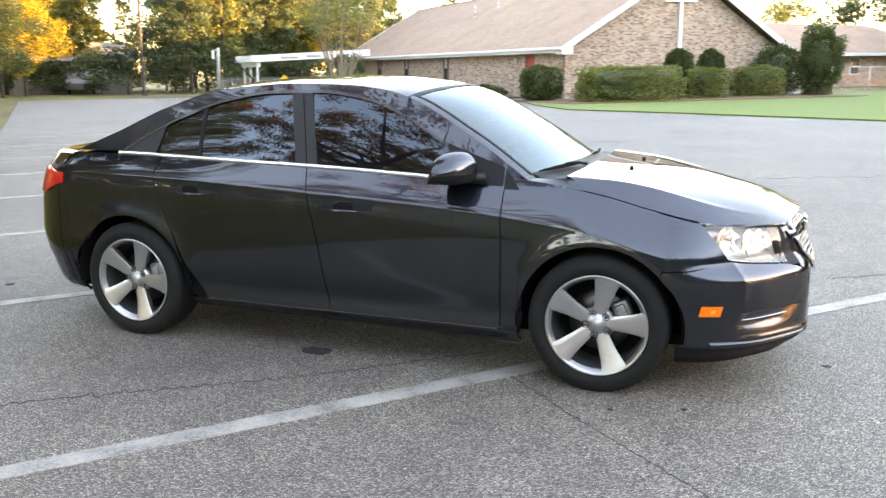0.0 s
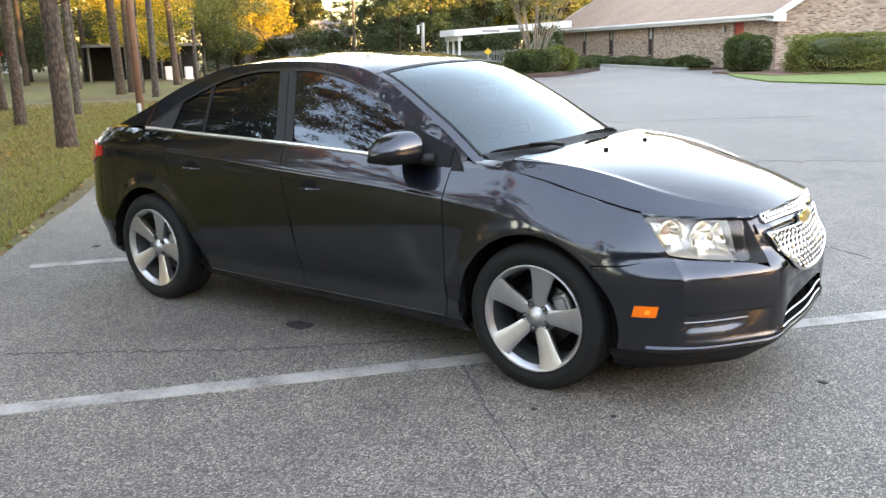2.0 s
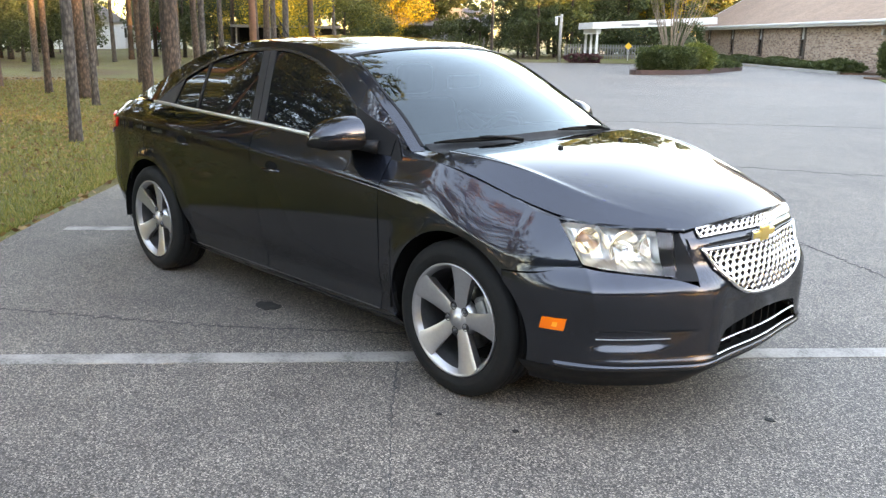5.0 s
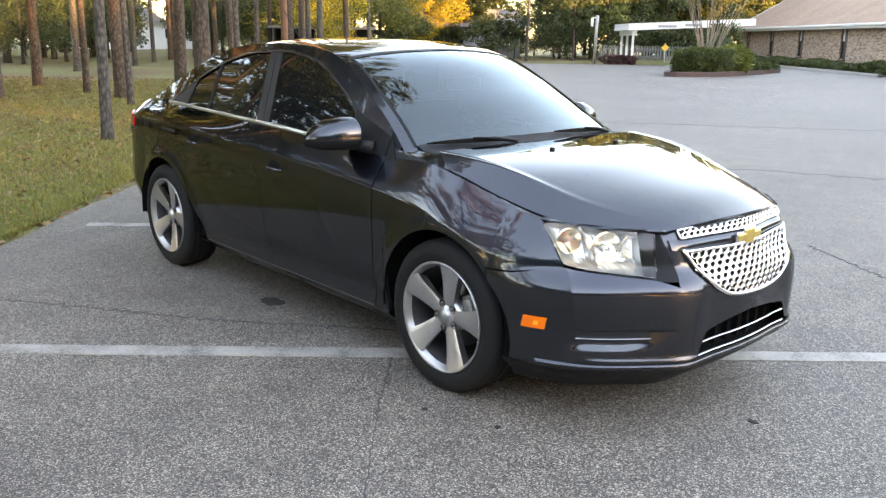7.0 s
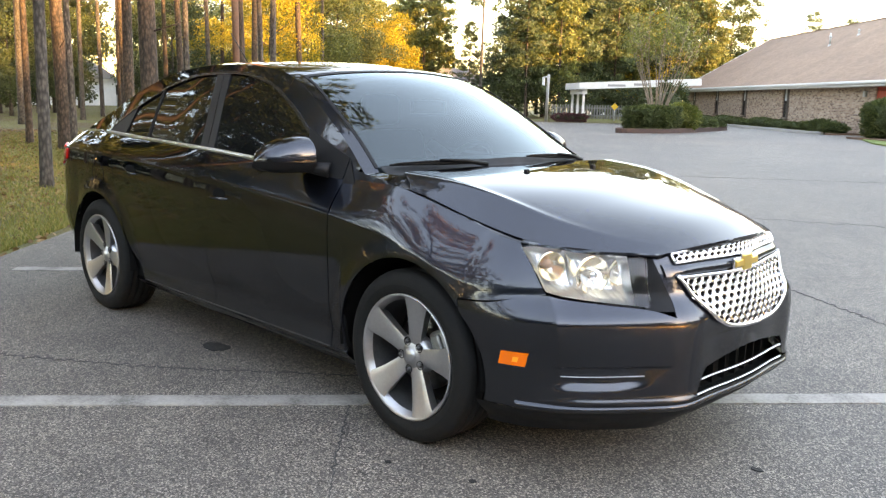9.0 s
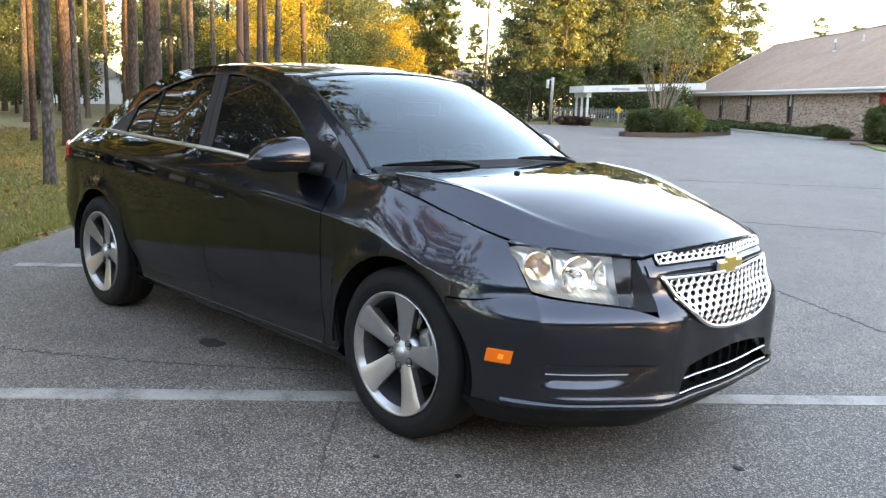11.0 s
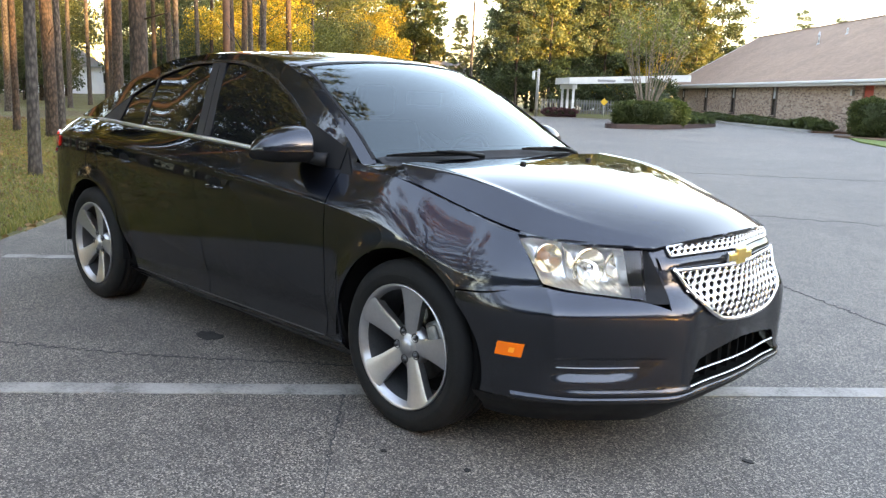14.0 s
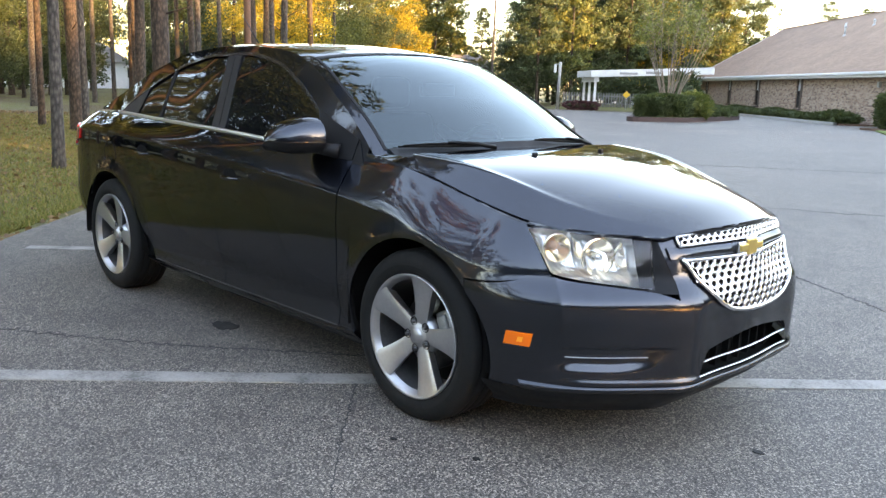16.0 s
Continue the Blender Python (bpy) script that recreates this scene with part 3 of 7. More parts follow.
for zc, half in ((0.358, 0.318), (0.306, 0.345)):
    bar = sheet(lambda y, a: (nose(y, zc) - 0.004 + 0.005 * math.cos(a), y, zc + 0.0027 * math.sin(a)), span(-half, half, 40), span(0, 2 * math.pi, 9))
    part("intake_trim_bar", bar, SATIN_CHROME, car, "chrome trim bar")
for k in range(7):
    y = -0.24 + 0.08 * k
    part("intake_slat", boxes((nose(y, 0.35) - 0.07, nose(y, 0.35) - 0.045, y - 0.004, y + 0.004, 0.30, 0.40)), DARK, car)
for sgn in (-1, 1):
    def fogbar(y, a, zc=0.392):
        return (nose(y, zc) - 0.014 + 0.004 * math.cos(a), sgn * y, zc - 0.004 * (y - 0.5) + 0.0016 * math.sin(a))
    part("fog_trim_bar", sheet(fogbar, span(0.53, 0.742, 20), span(0, 2 * math.pi, 9), flip=sgn < 0), SATIN_CHROME, car)

# side marker
mk = sheet(lambda s, b: body(s + 0.010 * b, 0.418 + 0.046 * b), span(0.424, 0.506, 12), span(0, 1, 8), 0.012, inset=-0.006)
mk_part = both_sides("side_marker", mk, AMBER, car, "amber side marker lens")
# brighter amber patch on the lens paints its lit centre; no bulb behind
glow = sheet(lambda s, b: body(s + 0.010 * b, 0.418 + 0.046 * b), span(0.464, 0.481, 6), span(0.30, 0.68, 5), 0.003, inset=-0.0085)
part("marker_bulb", glow, material("bright_amber", (1.0, 0.34, 0.02), 0.2, Coat_Weight=0.6), mk_part)

# bonnet
bon_x = smooth_keys((0, -0.20), (0.2, 0.0), (0.4, 0.2), (0.62, 0.45), (0.8, 0.65), (1, 0.795))
bon_y = smooth_keys((0, 0.765), (0.2, 0.758), (0.4, 0.744), (0.62, 0.700), (0.8, 0.590), (1, 0.435))
bon_z = smooth_keys((0, 0.967), (0.2, 0.930), (0.4, 0.876), (0.62, 0.817), (0.8, 0.791), (1, 0.786))
mid_x = smooth_keys((0, -0.165), (0.2, 0.05), (0.4, 0.27), (0.62, 0.50), (0.8, 0.70), (1, 0.862))
mid_z = smooth_keys((0, 1.012), (0.2, 1.003), (0.4, 0.978), (0.62, 0.932), (0.8, 0.880), (1, 0.812))
fold = smooth_keys((0, 0.925), (0.4, 0.86), (0.8, 0.80), (1, 0.78))


def bonnet_skin(a, b):
    t, k = abs(b), fold(a)
    crown = 0.20 + 0.12 * a
    h = 1 - crown * (t / k) ** 2 if t < k else (1 - crown) * (1 - ((t - k) / (1 - k)) ** 1.2)
    h += 0.075 * (1 - 0.8 * ease((a - 0.55) / 0.4)) * math.exp(-((t - k + 0.004) / 0.030) ** 2)
    h += (1 - t ** 2.5 - h) * 0.9 * ease((a - 0.30) / 0.55)
    a += 0.11 * ease((t - 0.88) / 0.12) ** 1.5 * (1 - a) ** 8
    return (bon_x(a) + (mid_x(a) - bon_x(a)) * (1 - b * b), -b * bon_y(a), bon_z(a) + (mid_z(a) - bon_z(a)) * h)


part("bonnet", sheet(bonnet_skin, span(0.0, 1.0, 60), sorted(set(span(-0.998, 0.998, 61)) | {sg * k for sg in (-1, 1) for k in span(0.74, 0.998, 44)}), 0.008, flip=True), PAINT, car)
for y in (-0.233, 0.233):
    part("washer_nozzle", boxes((0.038, 0.058, y - 0.010, y + 0.010, 0.993, 1.0125), bevel=0.004), BLACK_PLASTIC, car)

# roof, screens and pillars: edge and middle curves from the screen's foot to the deck
KN = (0, 0.14, 0.30, 0.36, 0.45, 0.55, 0.68, 0.78, 0.90, 1.0)
edge_x = smooth_keys(*zip(KN, (-0.36, -0.66, -1.02, -1.16, -1.40, -1.70, -2.15, -2.50, -2.87, -3.12)))
edge_z = smooth_keys(*zip(KN, (0.985, 1.178, 1.365, 1.405, 1.432, 1.440, 1.412, 1.320, 1.165, 1.068)))
roof_mx = smooth_keys(*zip(KN, (-0.20, -0.52, -0.93, -1.12, -1.40, -1.70, -2.15, -2.47, -2.86, -3.14)))
roof_mz = smooth_keys(*zip(KN, (1.015, 1.225, 1.418, 1.450, 1.473, 1.478, 1.452, 1.375, 1.205, 1.078)))
LEAN_IN = 0.445


def side_y(x, z):
    """Half width of the glasshouse."""
    return top_y(x) - (z - top_z(x)) * LEAN_IN - 0.02 * max(z - 1.3, 0)


rail_of_x = smooth_keys(*sorted((edge_x(a), edge_z(a)) for a in span(0, 1, 60)))


def top_skin(a, b):
    xe, ze = edge_x(a), edge_z(a)
    ye = side_y(xe, ze)
    t = abs(b)
    h = 1 - 0.82 * t * t - 0.18 * t ** 8
    return (xe + (roof_mx(a) - xe) * (1 - b * b), -b * ye, ze + (roof_mz(a) - ze) * h)


SC = 0.925
part("windscreen", sheet(top_skin, span(0.012, 0.300, 24), span(-SC, SC, 36), 0.0, flip=False, inset=0.002), SCREEN, car, "tinted windscreen reflecting bright sky")
part("roof_panel", sheet(top_skin, span(0.308, 0.755, 44), span(-1, 1, 44), 0.012, flip=False), PAINT, car)
part("rear_window", sheet(top_skin, span(0.762, 0.985, 18), span(-SC, SC, 30), 0.0, flip=False, inset=0.002), TINT, car)
for sgn in (-1, 1):
    part("a_pillar", sheet(top_skin, span(0.0, 0.305, 26), span(*sorted((sgn * SC, sgn)), 5), 0.010, flip=False), PAINT, car)
    part("c_pillar", sheet(top_skin, span(0.757, 1.0, 22), span(*sorted((sgn * SC, sgn)), 5), 0.010, flip=False), PAINT, car)
    part("screen_seal", sheet(top_skin, span(0.010, 0.303, 26), span(*sorted((sgn * (SC - 0.008), sgn * (SC + 0.010))), 3), 0.004, flip=False, inset=-0.003), BLACK_PLASTIC, car)
part("screen_top_seal", sheet(top_skin, (0.297, 0.303, 0.309), span(-SC, SC, 30), 0.0, flip=False, inset=-0.001), BLACK_PLASTIC, car)

# glasshouse sides
win_top = smooth_keys((-2.80, 1.062), (-2.62, 1.166), (-2.40, 1.268), (-2.15, 1.352), (-1.85, 1.399), (-1.55, 1.405), (-1.25, 1.364), (-1.0, 1.266), (-0.80, 1.152), (-0.62, 1.026), (-0.56, 0.986))


def glass_side(x, z, out=0.0):
    return (x, -side_y(x, z) - out, z)


def glass_panel(left, right, bottom, top, n, out, roll=0.0, rows=16, bulge=0.0):
    def fn(a, b):
        z = 1.1
        for _ in range(3):
            x = left(z) + (right(z) - left(z)) * a
            z = bottom(x) + (max(top(x), bottom(x) + 0.001) - bottom(x)) * b
        return glass_side(x, z, out + 4 * b * (1 - b) * bulge * ((top(x) - bottom(x)) / 0.37) ** 2)
    return sheet(fn, span(0, 1, n), span(0, 1, rows), roll)


frame_band = glass_panel(lambda z: -3.10, lambda z: -0.40, lambda x: max(win_top(clamp(x, -2.80, -0.56)), top_z(x) - 0.002), lambda x: rail_of_x(x), 110, 0.0, 0.0, 8)
both_sides("side_roof_frame", frame_band, PAINT, car)
both_sides("window_seal", glass_panel(lambda z: -2.79, lambda z: -0.57, lambda x: win_top(x) - 0.014, lambda x: win_top(x) + 0.002, 90, 0.003, 0.004, 4), GLOSS_BLACK, car)
WB = lambda x: top_z(x) + 0.008
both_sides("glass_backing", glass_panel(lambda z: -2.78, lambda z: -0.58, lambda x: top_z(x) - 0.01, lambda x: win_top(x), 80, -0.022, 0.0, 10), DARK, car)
sail = smooth_keys((0.9, -0.70), (1.0, -0.735), (1.1, -0.765), (1.3, -0.84))
win_f = glass_panel(lambda z: mid_gap(z) + 0.055, lambda z: sail(z), WB, lambda x: win_top(x) - 0.008, 40, -0.009, 0.0, 24, 0.0095)
win_r = glass_panel(lambda z: -2.243 - 0.05 * (z - 1.03), lambda z: mid_gap(z) - 0.065, WB, lambda x: win_top(x) - 0.008, 36, -0.009, 0.0, 24, 0.0095)
win_q = glass_panel(lambda z: -2.56 + 0.25 * (z - 1.04), lambda z: -2.262 - 0.05 * (z - 1.03), WB, lambda x: win_top(x) - 0.008, 14, -0.009, 0.0, 24, 0.0095)
for door, far, w, label in ((front_door, front_door_far, win_f, ""), (rear_door, rear_door_far, win_r, ""), (rear_door, rear_door_far, win_q, "")):
    part("window_glass", w, TINT, door, "deeply tinted side glass")
    part("window_glass", mirror(w), TINT, far, "deeply tinted side glass")
pb_f = glass_panel(lambda z: mid_gap(z) + GAP, lambda z: mid_gap(z) + 0.058, WB, lambda x: win_top(x) - 0.006, 6, 0.002, 0.006)
pb_r = glass_panel(lambda z: mid_gap(z) - 0.068, lambda z: mid_gap(z) - GAP, WB, lambda x: win_top(x) - 0.006, 6, 0.002, 0.006)
PILLAR = varied("satin_black_pillar", (0.010, 0.010, 0.012), (0.016, 0.016, 0.018), 20.0, 0.4, 0.05, distance=0.001, spec=0.3)
for door, far, w in ((front_door, front_door_far, pb_f), (rear_door, rear_door_far, pb_r)):
    part("pillar_cover", w, PILLAR, door, "satin black pillar cover")
    part("pillar_cover", mirror(w), PILLAR, far, "satin black pillar cover")
div = glass_panel(lambda z: -2.264 - 0.05 * (z - 1.03), lambda z: -2.241 - 0.05 * (z - 1.03), WB, lambda x: win_top(x) - 0.008, 3, 0.0, 0.006)
part("window_divider", div, BLACK_PLASTIC, rear_door)
qf = glass_panel(lambda z: -2.775, lambda z: -2.555 + 0.25 * (z - 1.04), WB, lambda x: win_top(x) - 0.004, 12, 0.0, 0.004)
both_sides("quarter_trim", qf, PILLAR, car)
sl = glass_panel(lambda z: sail(z) - 0.003, lambda z: -0.482, lambda x: top_z(x) - 0.006, lambda x: min(1.040 - (x + 0.476) * 0.36, rail_of_x(x) - 0.006), 18, 0.005, 0.006)
both_sides("mirror_sail", sl, BLACK_PLASTIC, car, "black mirror mounting triangle")
fixed = glass_panel(lambda z: -0.473, lambda z: -0.392, lambda x: top_z(x) - 0.028, lambda x: 1.038 - (x + 0.473) * 1.22, 8, 0.007, 0.005)
both_sides("fixed_sail", fixed, BLACK_PLASTIC, car, "small black triangle ahead of the door")


def strip_fn(x, a):
    z = top_z(x) + 0.003
    return (x, -top_y(x) - 0.003 - 0.006 * math.cos(a), z + 0.011 * math.sin(a))


for x0, x1 in ((-2.815, mid_gap(1.02) - GAP), (mid_gap(1.02) + GAP, -0.70)):
    both_sides("belt_strip", sheet(strip_fn, span(x0, x1, 40), span(0, 2 * math.pi, 11), flip=True), SATIN_CHROME, car, "bright chrome belt strip")

# cowl and wipers
cowl = sheet(lambda b, k: tuple(Vector(bonnet_skin(0.0, b)).lerp(Vector(top_skin(0.014, b * SC)), k) - Vector((0, 0, 0.020 * math.sin(math.pi * clamp(k * 0.9 + 0.1))))), span(-0.98, 0.98, 40), span(-0.05, 1.0, 5))
part("cowl", cowl, BLACK_PLASTIC, car)
for sgn in (-1, 1):
    wedge = sheet(lambda k, j: tuple((Vector(bonnet_skin(0.0, -sgn * (0.95 + 0.05 * j))).lerp(Vector(top_skin(0.0, -sgn * (SC + (1 - SC) * j))), k))), span(0, 1, 6), span(0, 1, 4), flip=sgn < 0)
    part("cowl_corner", wedge, PAINT, car)
    fill = sheet(lambda k, j: tuple(Vector((span(-0.46, -0.18, 9)[int(k)], 0, 0)) + Vector((0, sgn * (top_y(span(-0.46, -0.18, 9)[int(k)]) - 0.06 * j), top_z(span(-0.46, -0.18, 9)[int(k)]) - 0.006 + 0.030 * j * (1 - 0.5 * k / 8)))), range(9), span(0, 1, 3), flip=sgn < 0)
    part("scuttle_corner", fill, PAINT, car)
    foot_top = smooth_keys((-0.60, 0.996), (-0.40, 0.992), (-0.36, 0.987), (-0.2, 0.968))
    base = sheet(lambda x, k: (lambda z: (x, sgn * (side_y(x, z) + 0.001), z))(top_z(x) - 0.006 + (foot_top(x) - top_z(x) + 0.006) * k), span(-0.58, -0.19, 20), span(0, 1, 4), flip=sgn > 0)
    part("pillar_foot", base, PAINT, car)


def on_screen(a, b, out):
    p, q, r = (Vector(top_skin(a, b)), Vector(top_skin(a + 0.01, b)), Vector(top_skin(a, b + 0.01)))
    n = (q - p).cross(r - p).normalized()
    if n.z < 0:
        n = -n
    return p + n * out


WIPER = material("black_wiper", (0.005, 0.005, 0.005), 0.6, Specular_IOR_Level=0.15)


def wiper(b0, b1, a0, a1):
    blade = tube([on_screen(a0 + (a1 - a0) * k, b0 + (b1 - b0) * k, 0.012) for k in span(0, 1, 12)], [0.004 + 0.004 * math.sin(math.pi * k) for k in span(0, 1, 12)], 6)
    spine = tube([on_screen(a0 + (a1 - a0) * k, b0 + (b1 - b0) * k, 0.014 + 0.010 * math.sin(math.pi * k)) for k in span(0.05, 0.95, 12)], 0.004, 6)
    m = (b0 + b1) / 2
    arm = tube([on_screen(-0.005, b0 - (b1 - b0) * 0.05, 0.012), on_screen(a0 * 0.5, b0 + (b1 - b0) * 0.2, 0.026), on_screen((a0 + a1) / 2, m, 0.028)], [0.011, 0.008, 0.006], 8)
    w = part("wiper", arm, WIPER, car)
    part("wiper_blade", joined(blade, spine), WIPER, w)


wiper(0.30, 0.86, 0.000, 0.010)
wiper(-0.78, -0.12, 0.000, 0.010)

# boot lid and tail
boot = sheet(lambda a, b: (-3.13 - (0.43 - 0.22 * b ** 4) * a, b * (0.685 - 0.03 * a), 1.068 - 0.030 * b * b - 0.020 * a), span(0, 1, 12), span(-1, 1, 21), 0.03, flip=True)
part("boot_lid", boot, PAINT, car)
tail = sheet(lambda s, b: body(s, 0.24 + (top_z(max(s, -3.6)) - 0.01 - 0.24) * b), span(-3.9, -3.125, 46), span(0, 1, 30))
part("rear_bumper", joined(tail, mirror(tail)), PAINT, car)
tl = sheet(lambda s, b: body(s, 0.885 + 0.02 * (s + 3.3) / 0.2 + (b - 0.5) * 0.150 * (1 - 0.6 * ease((s + 3.27) / 0.18))), span(-3.52, -3.09, 24), span(0, 1, 10), 0.012, inset=-0.010)
both_sides("tail_lamp", tl, RED_LENS, car, "red tail lamp")
fuel = sheet(lambda a, r: (lambda x, z: (x, -flank(x, z) - 0.0006, z))(-2.655 + r * math.cos(a), 0.812 + r * math.sin(a)), span(0, 2 * math.pi, 33), span(0.002, 0.078, 5), 0.0015)
part("fuel_flap", fuel, PAINT, car)

# door handles
for door, far, x, z in ((front_door, front_door_far, -1.30, 0.812), (rear_door, rear_door_far, -2.235, 0.858)):
    # flat near-black patch paints the shade of the hollow behind the grip
    cup_shade = sheet(lambda a, b: (lambda xx, zz: (xx, -flank(xx, zz) - 0.0015 + 0.000 * a, zz))(x + 0.055 * math.cos(a) * b, z + 0.016 + 0.024 * math.sin(a) * b), span(0, 2 * math.pi, 25), span(0.01, 1, 4), flip=False)
    grip = sheet(lambda u, a: (x - 0.080 + 0.16 * u, -flank(x, z) - 0.016 * math.sin(math.pi * u) ** 0.5 - 0.006 * math.cos(a), z - 0.004 + 0.010 * math.sin(a) * (0.5 + 0.5 * math.sin(math.pi * u))), span(0, 1, 22), span(0, 2 * math.pi, 11), flip=True)
    for d, mir in ((door, False), (far, True)):
        h = part("door_handle", mirror(grip) if mir else grip, PAINT, d)
        part("handle_cup", mirror(cup_shade) if mir else cup_shade, DARK, d)

# door mirrors
def power(v, p):
    return math.copysign(abs(v) ** p, v)


def mirror_skin(u, a):
    """Housing: u from the outer tip to the foot side, a round it."""
    rise = max(1 - (1 - clamp(u / 0.80)) ** 2.0, 0.0) ** 0.62
    under = max(1 - (1 - clamp(u / 0.30)) ** 2, 0.0) ** 0.5
    end = 1 - 0.75 * ease((u - 0.88) / 0.12) ** 1.6
    w = max(0.5 * (rise + under), 0.02) * end
    y = -1.022 + 0.232 * u
    c, n = power(math.cos(a), 0.8), power(math.sin(a), 0.8)
    dz = (0.104 * max(rise, 0.02) if n > 0 else 0.003) * end
    dx = (0.112 if c > 0 else 0.055) * w
    return (-0.700 - 0.045 * (1 - u) + dx * c, y, 1.022 + dz * n)


def mirror_tray(u, a):
    """Black tray under the housing."""
    x, y, z = mirror_skin(u, a if math.sin(a) <= 0 else -a)
    k = 0.0 if math.sin(a) > 0 else min(-math.sin(a) * 1.6, 1.0)
    under = max(1 - (1 - clamp(u / 0.35)) ** 2, 0.0) ** 0.6
    return (x - 0.012 * k, y, 1.0215 - (0.012 + 0.034 * under) * k)


cap = sheet(mirror_skin, span(0, 1, 34), span(-0.02, math.pi + 0.02, 26))
low = sheet(mirror_tray, span(0, 1, 30), span(math.pi, 2 * math.pi, 22))
foot = joined(moved(tube([(-0.575, -0.762, 0.985), (-0.615, -0.79, 0.990), (-0.655, -0.82, 0.996), (-0.69, -0.88, 1.002)], [0.034, 0.028, 0.024, 0.014], 12), Matrix.Identity(4)))
for sgn in (False, True):
    f = (lambda s: mirror(s)) if sgn else (lambda s: s)
    h = part("door_mirror", f(cap), PAINT, car, "body-coloured door mirror")
    part("mirror_underside", f(low), BLACK_PLASTIC, h)
    part("mirror_foot", f(foot), BLACK_PLASTIC, h)

# aerial
part("aerial", joined(tube([(-2.35, 0, 1.41), (-2.36, 0, 1.455)], [0.026, 0.012], 12), tube([(-2.355, 0, 1.45), (-2.585, 0.0, 1.675)], [0.0045, 0.0025], 6)), BLACK_PLASTIC, car)


# headlamps: clear cover, chrome housing with two bowls and an amber cell
lamp_inner = smooth_keys((0, 0.842), (1, 0.832))
lamp_outer = smooth_keys((0, 0.598), (0.3, 0.574), (0.7, 0.530), (0.92, 0.490), (1.0, 0.482))
lamp_foot = smooth_keys((0, 0.662), (0.08, 0.655), (1, 0.618))
lamp_head = smooth_keys((0, 0.803), (0.10, 0.811), (0.35, 0.804), (1, 0.776))


def lamp(a, b, deep=0.0):
    """The lamp's face: a from the outer to the inner end, b upwards, deep behind the cover."""
    s = lamp_outer(b) + (lamp_inner(b) - lamp_outer(b)) * a
    z = lamp_foot(a) + (lamp_head(a) - lamp_foot(a)) * b
    x, y, z = body(s, z)
    return (x - 0.86 * deep, y + 0.40 * deep, z)


cover = sheet(lambda a, b: lamp(a, b), span(0, 1, 40), span(0, 1, 16), 0.010)


def lamp_deep(a, b):
    rim = min(a, 1 - a, b * 0.5, (1 - b) * 0.5)
    d = 0.018 + 0.062 * ease(rim / 0.12)
    return d + 0.0015 * math.sin(a * 95)


housing = sheet(lambda a, b: lamp(a, b, lamp_deep(a, b)), span(0, 1, 90), span(0, 1, 22))


def bowl(centre, way, r, depth):
    prof = [(0.018, -depth)] + [(r * t, -depth * (1 - t * t)) for t in span(0.2, 1, 8)] + [(r * 1.06, 0.004), (r * 1.12, -0.006)]
    turn = Vector((0, 1, 0)).rotation_difference(Vector(way)).to_matrix().to_4x4()
    return moved(lathe(prof, 28), Matrix.Translation(centre) @ turn)


# gold tint paints the warm sky reflected in the chrome bowls
BOWL = material("warm_lit_bowl", (1.0, 0.84, 0.60), 0.16, 0.95)


def aim(way):
    return Vector((0, 1, 0)).rotation_difference(Vector(way)).to_matrix().to_4x4()


def lamp_patch(a0, a1, b0, b1, deep, n=14, m=6):
    return sheet(lambda a, b: lamp(a, b, deep), span(a0, a1, n), span(b0, b1, m))


for sgn in (1, -1):
    f = (lambda s: s) if sgn == 1 else mirror
    hl = part("headlamp", f(housing), REFLECTOR, car, "clear headlamp with chrome bowls")
    part("lamp_cover", f(cover), LENS, hl, "clear lamp cover")
    big = lamp(0.60, 0.50, 0.040)
    small = lamp(0.22, 0.58, 0.035)
    part("reflector_bowl", f(bowl(big, (0.95, -0.30, 0.0), 0.062, 0.050)), BOWL, hl)
    part("reflector_bowl", f(bowl(small, (0.88, -0.47, 0.05), 0.046, 0.036)), BOWL, hl)
    part("bulb_cap", f(moved(lathe([(0.0001, 0.012), (0.012, 0.010), (0.016, 0.0), (0.016, -0.045)], 16), Matrix.Translation(lamp(0.60, 0.50, 0.045)) @ aim((0.95, -0.30, 0)))), CHROME, hl)
    part("indicator_bulb", f(moved(lathe([(0.0001, 0.022), (0.012, 0.016), (0.016, 0.0), (0.016, -0.03)], 16), Matrix.Translation(lamp(0.20, 0.62, 0.040)) @ aim((0.85, -0.5, 0.1)))), PALE_AMBER, hl, "pale amber indicator bulb")
    part("lamp_divider", f(sheet(lambda k, b: lamp(0.39 + 0.05 * math.sin(math.pi * b) * (1 - k), b, 0.012 + 0.06 * k), span(0, 1, 5), span(0.02, 0.98, 14))), CHROME, hl)
    part("lamp_fin", f(sheet(lambda k, b: lamp(0.80 - 0.03 * math.sin(math.pi * b) * k, b, 0.012 + 0.06 * k), span(0, 1, 5), span(0.02, 0.98, 14), flip=True)), CHROME, hl)
    part("lamp_bezel", f(lamp_patch(0.875, 0.997, 0.01, 0.99, 0.010)), BLACK_PLASTIC, hl, "black lamp bezel")


# strip of wing above the lamp, up to the bonnet's edge
finger = sheet(lambda a, k: tuple(Vector(lamp(a, 1.0)).lerp(Vector(bonnet_skin(0.615 + 0.385 * a, 0.999)), 0.02 + 0.96 * k)), span(-0.04, 1.0, 30), span(0, 1, 4), 0.006)
both_sides("wing_finger", finger, PAINT, car)


def bonnet_side(x):
    """The bonnet's outer edge at x."""
    lo, hi = 0.0, 1.0
    for _ in range(30):
        m = (lo + hi) / 2
        lo, hi = (m, hi) if bon_x(m) < x else (lo, m)
    return Vector(bonnet_skin(lo, 0.999))


